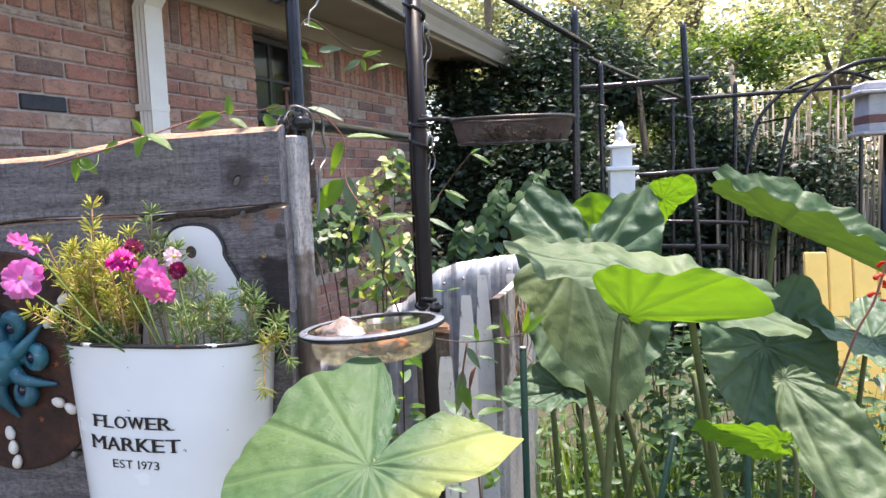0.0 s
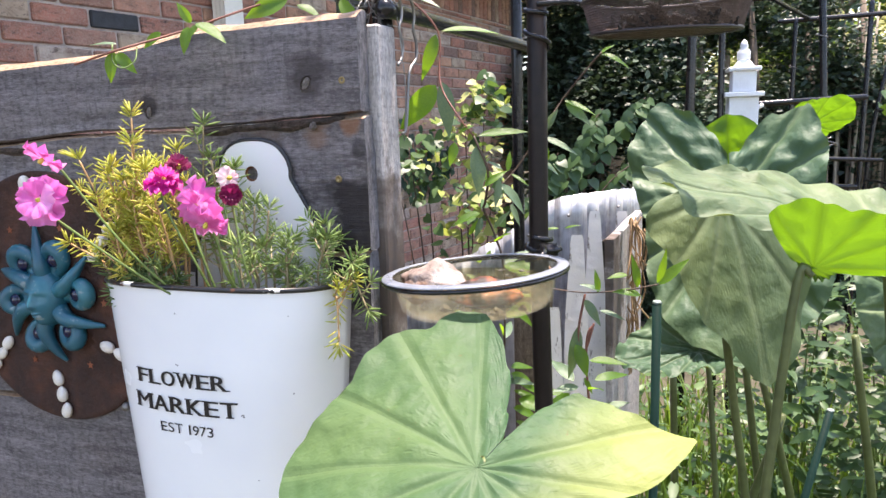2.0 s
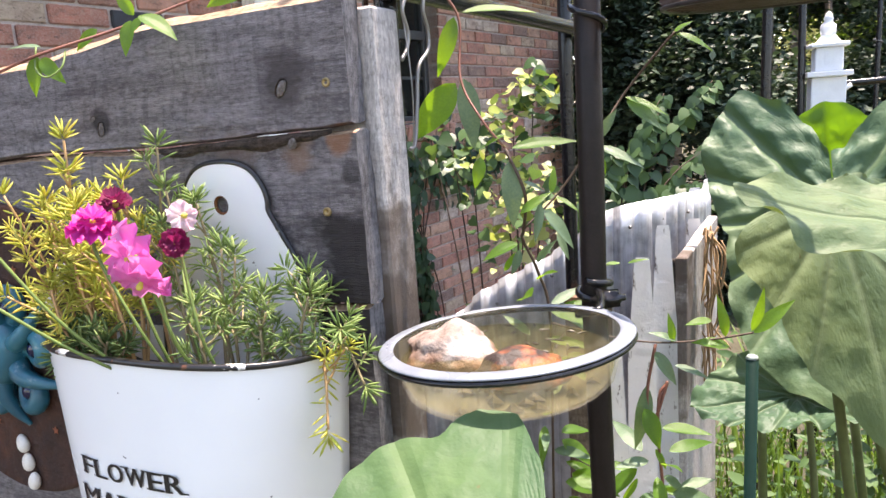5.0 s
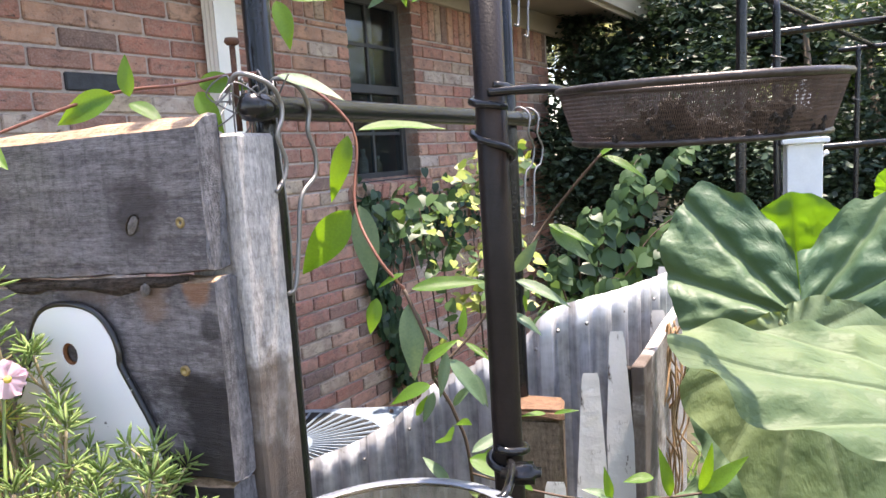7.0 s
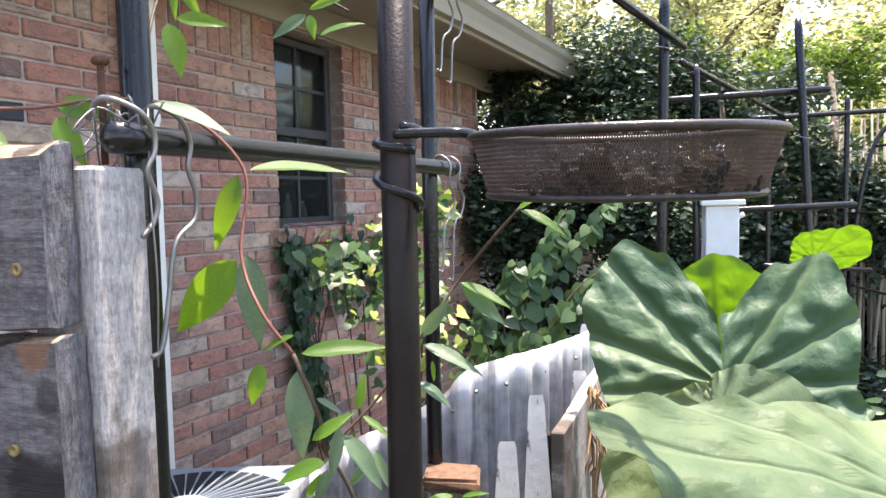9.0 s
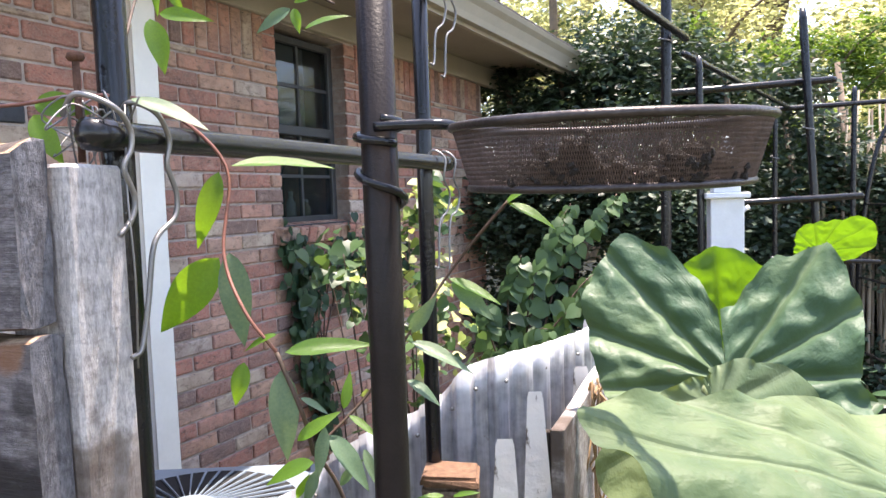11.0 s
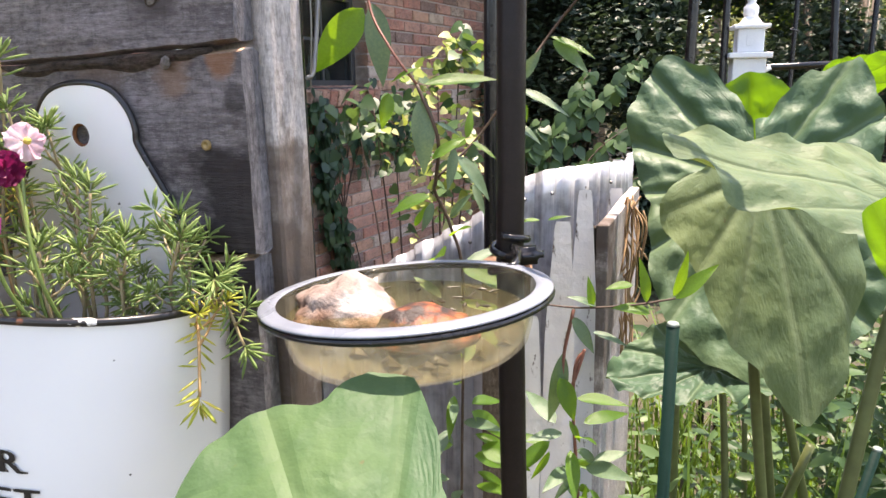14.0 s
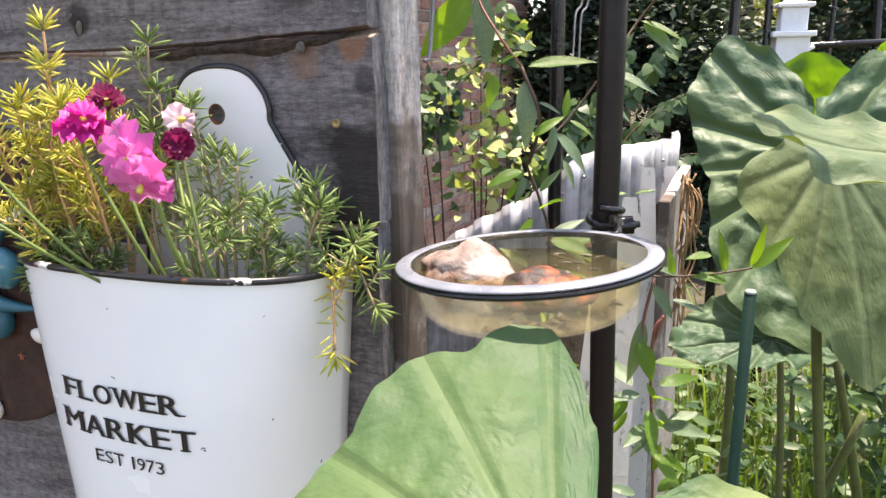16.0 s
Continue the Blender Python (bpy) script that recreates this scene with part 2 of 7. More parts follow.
RIM_PLASTIC = Mat("rim_plastic", 0.14)
RIM_PLASTIC.color(RIM_PLASTIC.ramp(RIM_PLASTIC.noise(30, 4), [(0.3, (0.125, 0.14, 0.165)), (0.7, (0.21, 0.23, 0.265))]))
RIM_PLASTIC.rough(RIM_PLASTIC.grey(RIM_PLASTIC.noise(18, 3), 0.3, 0.7, 0.22, 0.42))
RIM_PLASTIC = RIM_PLASTIC.m
PLASTIC = Mat("clear_plastic", 0.12)
PLASTIC.color(PLASTIC.ramp(PLASTIC.noise(18, 4), [(0.3, (0.22, 0.20, 0.15)), (0.7, (0.50, 0.47, 0.38))]))
PLASTIC.rough(PLASTIC.grey(PLASTIC.noise(22, 4), 0.35, 0.7, 0.05, 0.3))
see = PLASTIC.n.new("ShaderNodeBsdfTransparent")
see.inputs[0].default_value = (0.96, 0.95, 0.88, 1)
milky = PLASTIC.n.new("ShaderNodeBsdfTranslucent")
milky.inputs[0].default_value = (0.88, 0.88, 0.80, 1)
m1, m2 = PLASTIC.n.new("ShaderNodeMixShader"), PLASTIC.n.new("ShaderNodeMixShader")
m1.inputs[0].default_value = 0.35
PLASTIC.link(PLASTIC.b.outputs[0], m1.inputs[1])
PLASTIC.link(milky.outputs[0], m1.inputs[2])
PLASTIC.link(PLASTIC.grey(PLASTIC.noise(35, 4), 0.35, 0.7, 0.95, 0.80), m2.inputs[0])
PLASTIC.link(m1.outputs[0], m2.inputs[1])
PLASTIC.link(see.outputs[0], m2.inputs[2])
PLASTIC.link(m2.outputs[0], PLASTIC.n["Material Output"].inputs[0])
PLASTIC = PLASTIC.m
WATER = Mat("murky_water", 0.03)
WATER.color((0.28, 0.25, 0.14))
WATER.bump(WATER.noise(14, 2), 0.05, 0.004)
see = WATER.n.new("ShaderNodeBsdfTransparent")
see.inputs[0].default_value = (0.97, 0.94, 0.80, 1)
m1 = WATER.n.new("ShaderNodeMixShader")
m1.inputs[0].default_value = 0.90
WATER.link(WATER.b.outputs[0], m1.inputs[1])
WATER.link(see.outputs[0], m1.inputs[2])
WATER.link(m1.outputs[0], WATER.n["Material Output"].inputs[0])
WATER = WATER.m
GLASS = Mat("window_glass", 0.03)
GLASS.b.inputs["Base Color"].default_value = (0.02, 0.024, 0.026, 1)
GLASS.b.inputs["Specular IOR Level"].default_value = 1.0
GLASS.bump(GLASS.noise(3, 2), 0.03, 0.02)
see = GLASS.n.new("ShaderNodeBsdfTransparent")
see.inputs[0].default_value = (0.86, 0.90, 0.90, 1)
m1 = GLASS.n.new("ShaderNodeMixShader")
m1.inputs[0].default_value = 0.6
GLASS.link(GLASS.b.outputs[0], m1.inputs[1])
GLASS.link(see.outputs[0], m1.inputs[2])
GLASS.link(m1.outputs[0], GLASS.n["Material Output"].inputs[0])
GLASS = GLASS.m


# ---- mesh tools ----
def mesh_of(name, verts, faces, smooth=False):
    me = bpy.data.meshes.new(name)
    me.from_pydata([tuple(v) for v in verts], [], [tuple(f) for f in faces])
    me.update()
    if smooth:
        me.shade_smooth()
    return me


def to_mesh(name, bm, smooth=False):
    me = bpy.data.meshes.new(name)
    bm.normal_update()
    bm.to_mesh(me)
    bm.free()
    if smooth:
        me.shade_smooth()
    return me


def part(name, data, material, parent=None, label="", m=None, smooth=False):
    """Links a bmesh or mesh as one mesh object, under a thing or a part."""
    if isinstance(data, bmesh.types.BMesh):
        data = to_mesh(name, data, smooth)
    if not data.materials:
        data.materials.append(material)
    ob = new(name, data)
    if parent is not None:
        ob.parent = parent
    if m is not None:
        ob.matrix_basis = m
    if label:
        ob["label"] = label
    return ob


def thing(name, label, category, m=None, group="", kind=""):
    ob = new(name)
    if m is not None:
        ob.matrix_basis = m
    return tagged(ob, label, category, group, kind)


def box(lo, hi, bevel=0.0, seg=1, cuts=0):
    bm = bmesh.new()
    bmesh.ops.create_cube(bm, size=1)
    lo, hi = Vector(lo), Vector(hi)
    for v in bm.verts:
        v.co = Vector((lo[k] + (v.co[k] + 0.5) * (hi[k] - lo[k]) for k in range(3)))
    if cuts:
        bmesh.ops.subdivide_edges(bm, edges=[e for e in bm.edges if e.calc_length() > 0.08], cuts=cuts, use_grid_fill=True)
    if bevel:
        bmesh.ops.bevel(bm, geom=list(bm.edges), offset=bevel, segments=seg, affect="EDGES")
    return bm


def join(bms):
    out = bmesh.new()
    for b in bms:
        me = bpy.data.meshes.new("tmp")
        b.to_mesh(me)
        b.free()
        out.from_mesh(me)
        bpy.data.meshes.remove(me)
    return out


def rough_up(bm, amount, scale, seed=0.0):
    for v in bm.verts:
        p = v.co * scale + Vector((seed, seed * 1.7, seed * 0.6))
        v.co += noise.noise_vector(p) * amount
    return bm


def tube_data(points, radius, sides=8, closed=False):
    """Vertices and faces of a round tube along points; radius is a number or a list."""
    pts = [Vector(p) for p in points]
    n = len(pts)
    rad = radius if isinstance(radius, (list, tuple)) else [radius] * n
    verts, faces = [], []
    up = None
    for i, p in enumerate(pts):
        a = pts[i - 1] if i or closed else p
        b = pts[(i + 1) % n] if i < n - 1 or closed else p
        d = (b - a).normalized()
        if up is None:
            up = d.orthogonal().normalized()
        up = (up - d * up.dot(d)).normalized()
        side = d.cross(up)
        for k in range(sides):
            w = 2 * math.pi * k / sides
            verts.append(p + (up * math.cos(w) + side * math.sin(w)) * rad[i])
    for i in range(n if closed else n - 1):
        j = (i + 1) % n
        for k in range(sides):
            l = (k + 1) % sides
            faces.append((i * sides + k, i * sides + l, j * sides + l, j * sides + k))
    if not closed:
        faces.append(tuple(range(sides - 1, -1, -1)))
        faces.append(tuple((n - 1) * sides + k for k in range(sides)))
    return verts, faces


def tube(name, points, radius, sides=8, closed=False):
    return mesh_of(name, *tube_data(points, radius, sides, closed), smooth=True)


def bend(points, steps=6):
    """A smooth line through points (Catmull-Rom)."""
    p = [Vector(q) for q in points]
    p = [p[0] * 2 - p[1]] + p + [p[-1] * 2 - p[-2]]
    out = []
    for i in range(1, len(p) - 2):
        for k in range(steps):
            t = k / steps
            a, b, c, d = p[i - 1:i + 3]
            out.append(0.5 * (2 * b + (c - a) * t + (2 * a - 5 * b + 4 * c - d) * t * t + (3 * b - a - 3 * c + d) * t ** 3))
    return out + [p[-2]]


def lathe(name, profile, sides=40, smooth=True):
    """A turned mesh from (radius, z) pairs; closed where a radius is 0."""
    verts, faces = [], []
    for r, z in profile:
        for k in range(sides):
            w = 2 * math.pi * k / sides
            verts.append((r * math.cos(w), r * math.sin(w), z))
    for i in range(len(profile) - 1):
        for k in range(sides):
            l = (k + 1) % sides
            faces.append((i * sides + k, i * sides + l, (i + 1) * sides + l, (i + 1) * sides + k))
    return mesh_of(name, verts, faces, smooth)


def ring(c, r, n=40, z=0.0):
    return [(c[0] + r * math.cos(2 * math.pi * k / n), c[1] + r * math.sin(2 * math.pi * k / n), c[2] + z) for k in range(n)]


# ---- ground ----
def ground_height(x, y):
    return 0.03 * noise.noise((x * 0.7, y * 0.7, 0))


def build_ground():
    g = [-90, -45, -20, -10, -6, -4] + [-3 + 0.25 * k for k in range(33)] + [6, 7, 8, 10, 14, 20, 45, 90]
    verts = [(x, y, ground_height(x, y)) for y in g for x in g]
    n = len(g)
    faces = [(j * n + i, j * n + i + 1, (j + 1) * n + i + 1, (j + 1) * n + i) for j in range(n - 1) for i in range(n - 1)]
    tagged(part("ground", mesh_of("ground", verts, faces, True), GROUND), "dark mulched garden soil with thin weeds", "ground", kind="structure")


build_ground()

# ---- house ----
HOUSE = pose(-1.06, 3.86, 0, 0, 0, 70.3)   # x along the wall, y into the house
COURSE, LONG, GAP = 0.0652, 0.2, 0.0095
S0, S1, ZS = -3.6, 2.3, 2.125              # wall ends, foot of the soldier course
WIN = (0.0, 0.54, 1.40, 2.30)


def brick_mesh(name, w, h, d=0.095, seed=1.0):
    bm = box((0, 0, 0), (w, d, h), 0.0045)
    rough_up(bm, 0.0022, 17, seed)
    return to_mesh(name, bm)


def build_wall():
    wall = part("wall_house", join([box((S0, 0.010, -0.1), (WIN[0], 0.14, 2.34)), box((WIN[1], 0.010, -0.1), (S1, 0.14, 2.34)),
                                    box((WIN[0], 0.010, -0.1), (WIN[1], 0.14, WIN[2] - 0.07)), box((WIN[0], 0.010, WIN[3] + 0.02), (WIN[1], 0.14, 2.34))]), MORTAR, m=HOUSE)
    tagged(wall, "house wall of mixed red and tan bricks with grey mortar", "wall", kind="structure")
    rnd = random.Random(4)
    kinds = {}
    spots = []
    z0 = 1.835 - 29 * COURSE
    row = 0
    z = z0
    while z < ZS - 0.02:
        h = min(COURSE - GAP, ZS - GAP - z)
        x = -1.37 - 12 * LONG - (LONG / 2 if (row + 28) % 2 else 0)
        while x < S1:
            a, b = max(x, S0), min(x + LONG - GAP, S1)
            for lo, hi in (((a, min(b, WIN[0])), (max(a, WIN[1]), b)) if z + h > WIN[2] - 0.06 else ((a, b),)):
                if hi - lo > 0.03:
                    spots.append((lo, z, round(hi - lo, 3), round(h, 3)))
            x += LONG
        z += COURSE
        row += 1
    x = S0
    while x < S1:
        w = COURSE - GAP
        if x + w < WIN[0] - 0.07 or (x > WIN[1] + 0.07 and x + w < S1):
            spots.append((x, ZS, round(w, 3), 0.2))
        x += COURSE
    for lo, hi in ((WIN[0] - 0.095, WIN[0]), (WIN[1], WIN[1] + 0.095)):
        for k in range(3):
            spots.append((lo, ZS + 0.001 + k * COURSE, round(hi - lo - 0.002, 3), round(COURSE - GAP, 3)))
    singles, rest = [], []
    for s in spots:
        near = -1.75 < s[0] < 0.02 and s[1] > 0.45
        (singles if near and len(singles) < 298 else rest).append(s)
    for x, z, w, h in singles:
        key = (w, h, rnd.randrange(3))
        if key not in kinds:
            kinds[key] = brick_mesh("brick", w, h, seed=rnd.random() * 9)
        dark = abs(x + 1.37) < 0.02 and abs(z - (1.835 - COURSE)) < 0.03
        data = brick_mesh("brick", w, h, seed=5.0) if dark else kinds[key]
        part("brick", data, DARK_BRICK if dark else BRICK, wall, m=Matrix.Translation((x, rnd.uniform(-0.002, 0.002), z)))
    verts, faces = [], []
    for x, z, w, h in rest:
        n = len(verts)
        y, e = rnd.uniform(-0.002, 0.002), 0.004
        for yy, ee in ((y, e), (y + e, 0), (0.095, 0)):
            verts += [(x + ee, yy, z + ee), (x + w - ee, yy, z + ee), (x + w - ee, yy, z + h - ee), (x + ee, yy, z + h - ee)]
        faces.append((n, n + 1, n + 2, n + 3))
        for k in range(2):
            for i in range(4):
                j = (i + 1) % 4
                faces.append((n + 4 * k + j, n + 4 * k + i, n + 4 * k + 4 + i, n + 4 * k + 4 + j))
    far = part("far_bricks", mesh_of("far_bricks", verts, faces), BRICK, wall)
    far["kind"] = "stuff"
    # sloped header bricks under the window
    x = WIN[0] - 0.06
    while x < WIN[1] + 0.05:
        part("sill_brick", brick_mesh("sill_brick", COURSE - GAP, 0.075, 0.13, x), BRICK, wall, m=pose(x, -0.03, WIN[2] - 0.09, 12))
        x += COURSE
    # the wall turns back into a dark porch
    ret = part("wall_porch", join([box((S1 - 0.1, 0.14, -0.1), (S1, 2.2, 2.5)), box((S1, 2.1, -0.1), (S1 + 3.2, 2.2, 2.5)), box((S0 - 0.1, 0.14, -0.1), (S0, 2.2, 2.5)),
                                  box((S0, 2.2, -0.1), (S1, 2.3, 2.5))]), BRICK, m=HOUSE)
    tagged(ret, "shaded brick return wall of the porch", "wall", kind="structure")


def build_eave():
    fr = part("trim", box((S0, -0.022, 2.325), (3.0, 0.02, 2.46), 0.004), TRIM, m=HOUSE)
    tagged(fr, "painted cream frieze board under the eave", "trim", kind="structure")
    so = part("ceiling_soffit", box((S0, -0.56, 2.462), (3.0, 2.4, 2.49)), SOFFIT, m=HOUSE)
    tagged(so, "painted beige soffit under the roof", "ceiling", kind="structure")
    prof = [(-0.60, 2.40), (-0.612, 2.43), (-0.635, 2.475), (-0.66, 2.50), (-0.672, 2.525), (-0.665, 2.53), (-0.655, 2.505), (-0.62, 2.47), (-0.598, 2.415), (-0.562, 2.415), (-0.562, 2.40)]
    verts = [(s, y, z) for s in (S0, 2.95) for y, z in prof]
    n = len(prof)
    faces = [(i, (i + 1) % n, n + (i + 1) % n, n + i) for i in range(n)] + [tuple(range(n))[::-1], tuple(range(n, 2 * n))]
    gu = part("gutter", mesh_of("gutter", verts, faces), TRIM, m=HOUSE)
    tagged(gu, "cream metal rain gutter along the eave", "gutter", kind="structure")
    fa = part("fascia", box((S0, -0.560, 2.38), (3.0, -0.535, 2.56)), TRIM, m=HOUSE)
    tagged(fa, "cream fascia board behind the gutter", "trim", kind="structure")
    verts = [(S0, -0.62, 2.545), (3.02, -0.62, 2.545), (3.02, 2.4, 3.6), (S0, 2.4, 3.6), (S0, -0.62, 2.575), (3.02, -0.62, 2.575), (3.02, 2.4, 3.63), (S0, 2.4, 3.63)]
    ro = part("roof", mesh_of("roof", verts, [(3, 2, 1, 0), (4, 5, 6, 7), (0, 1, 5, 4), (1, 2, 6, 5), (2, 3, 7, 6), (3, 0, 4, 7)]), SHINGLE, m=HOUSE)
    tagged(ro, "dark shingled roof edge", "roof", kind="structure")


def build_window():
    w = thing("window_1", "dark double-hung sash window set deep in brick", "window", HOUSE, kind="structure")
    a, b, lo, hi = WIN
    y = 0.085
    fw = 0.035
    part("window_frame", join([box((a, y, lo), (a + fw, y + 0.05, hi), 0.003), box((b - fw, y, lo), (b, y + 0.05, hi), 0.003), box((a + fw, y, hi - fw), (b - fw, y + 0.05, hi), 0.003),
                               box((a + fw, y, lo), (b - fw, y + 0.05, lo + fw), 0.003), box((a + fw, y - 0.008, 1.83), (b - fw, y + 0.05, 1.875), 0.003)]), WINDOW_FRAME, w)
    for z0, z1 in ((lo + fw, 1.83), (1.875, hi - fw)):
        part("muntin", join([box(((a + b) / 2 - 0.008, y + 0.012, z0), ((a + b) / 2 + 0.008, y + 0.03, z1)), box((a + fw, y + 0.013, (z0 + z1) / 2 - 0.008), (b - fw, y + 0.029, (z0 + z1) / 2 + 0.008))]), WINDOW_FRAME, w)
        part("pane", box((a + fw, y + 0.018, z0), (b - fw, y + 0.022, z1)), GLASS, w)
    # pale sheet added so the upper pane shows a sky reflection by colour
    pale = plain("sky_reflection_grey", (0.34, 0.37, 0.38), 0.8, 0, 0.25, 3, 0.1)
    part("reflection_sheet", box((a + fw, y + 0.065, 1.86), (b - 0.16, y + 0.07, hi)), pale, w, "pale sheet for the sky reflection in the upper sash")
    # back sheet whose dark colour carries the shade of the room
    part("room_back", box((a - 0.3, y + 0.60, lo - 0.2), (b + 0.3, y + 0.62, hi + 0.02)), plain("room_shade", (0.05, 0.055, 0.06), 0.9), w, "dark sheet for the unlit room behind the glass")
    for jx, jh, jc in ((0.16, 0.13, (0.30, 0.40, 0.45)), (0.27, 0.16, (0.45, 0.47, 0.45)), (0.39, 0.12, (0.40, 0.32, 0.16))):
        j = thing("bottle", "small bottle standing on the inner window sill", "bottle", HOUSE @ pose(a + jx, y + 0.09, lo), "bottles on the window sill")
        part("glass_body", lathe("glass_body", [(0, 0), (0.022, 0), (0.024, 0.01), (0.024, jh * 0.62), (0.010, jh * 0.8), (0.010, jh * 0.88)], 20), plain("bottle_glass", jc, 0.15), j)
        part("cap", lathe("cap", [(0.012, jh * 0.86), (0.012, jh), (0, jh)], 16), plain("bottle_cap", (0.5, 0.48, 0.42), 0.5), j)
    part("inner_sill", box((a, y + 0.05, lo - 0.03), (b, y + 0.16, lo), 0.004), WHITE, w)
    part("window_sill", box((a - 0.0, 0.0, lo - 0.03), (b, y + 0.05, lo - 0.001), 0.004), WINDOW_FRAME, w)


def build_downspout():
    d = thing("downspout", "white ribbed metal downspout on the brick wall", "downspout", HOUSE)
    prof = []
    for x0, y0, x1, y1, ribs in ((-0.845, -0.085, -0.745, -0.085, 0), (-0.745, -0.085, -0.745, -0.02, 3), (-0.745, -0.02, -0.845, -0.02, 0), (-0.845, -0.02, -0.845, -0.085, 3)):
        nx, ny = (y1 - y0), -(x1 - x0)
        L = math.hypot(nx, ny)
        k = max(2, ribs * 4)
        for i in range(k):
            t = i / k
            r = -0.004 * (0.5 - 0.5 * math.cos(t * ribs * 2 * math.pi)) if ribs else 0
            prof.append((x0 + (x1 - x0) * t + nx / L * r, y0 + (y1 - y0) * t + ny / L * r))
    n = len(prof)
    levels = [(0.05, 0.0), (2.23, 0.0), (2.29, -0.05), (2.41, -0.50)]
    verts = [(x, y + dy, z) for z, dy in levels for x, y in prof]
    faces = [(l * n + i, l * n + (i + 1) % n, (l + 1) * n + (i + 1) % n, (l + 1) * n + i) for l in range(len(levels) - 1) for i in range(n)]
    part("pipe", mesh_of("pipe", verts, faces), WHITE, d)
    part("strap", join([box((-0.848, -0.0885, 1.80), (-0.742, -0.0855, 1.83)), box((-0.8485, -0.0855, 1.80), (-0.8455, 0, 1.83)), box((-0.7445, -0.0855, 1.80), (-0.7415, 0, 1.83))]), WHITE, d)


build_wall()
build_eave()
build_window()
build_downspout()

# ---- planter wall of boards ----
BOARD = pose(-0.257, 1.132, 0, 0, 0, -12)   # x along the boards, y away from the path


def plank(name, low, high, thick, seed, wave=0.003, y=0.0, lean=0.0):
    """One rough plank; low and high are its edges as (x, z) stations, lean the rise of its top towards the back."""
    nx, nz, ny = 72, 7, 3
    x0, x1 = low[0][0], low[-1][0]

    def edge(line, x):
        for (a, p), (b, q) in zip(line, line[1:]):
            if x <= b:
                return p + (q - p) * (x - a) / (b - a)
        return line[-1][1]
    verts, faces, kinds = [], [], []
    loop = [(0, k / nz) for k in range(nz + 1)] + [(j / ny, 1.0) for j in range(1, ny + 1)] + [(1, 1 - k / nz) for k in range(1, nz + 1)] + [(1 - j / ny, 0.0) for j in range(1, ny)]
    n = len(loop)
    for i in range(nx + 1):
        x = x0 + (x1 - x0) * i / nx
        lo = edge(low, x) + wave * noise.noise((x * 11, seed, 0)) + 0.5 * wave * noise.noise((x * 45, seed, 3))
        hi = edge(high, x) + wave * noise.noise((x * 9, seed, 5)) + 0.5 * wave * noise.noise((x * 50, seed, 8))
        for d, v in loop:
            corner = 0.0022 if v in (0.0, 1.0) and d in (0, 1) else 0.0
            z = lo + (hi - lo) * v + lean * d * v - (corner if v == 1.0 else -corner)
            yy = y + d * thick + 0.0016 * noise.noise((x * 7, v * 4, seed + d))
            if v == 1.0 and 0 < d < 1:
                z += 0.0025 * noise.noise((x * 60, d * 6, seed)) + 0.001
            verts.append((x + 0.0022 * noise.noise((v * 9 + seed, d * 5, 2)) * (i == nx), yy, z))
    for i in range(nx):
        for k in range(n):
            l = (k + 1) % n
            faces.append((i * n + k, (i + 1) * n + k, (i + 1) * n + l, i * n + l))
            kinds.append(2 if nz <= k < nz + ny else 0)
    faces += [tuple(range(n - 1, -1, -1)), tuple(nx * n + k for k in range(n))]
    kinds += [1, 1]
    me = mesh_of(name, verts, faces, False)
    for mat in (PLANK, END_GRAIN, RAW_WOOD):
        me.materials.append(mat)
    me.polygons.foreach_set("material_index", kinds)
    bm = bmesh.new()
    bm.from_mesh(me)
    bmesh.ops.recalc_face_normals(bm, faces=list(bm.faces))
    bm.to_mesh(me)
    bm.free()
    return me


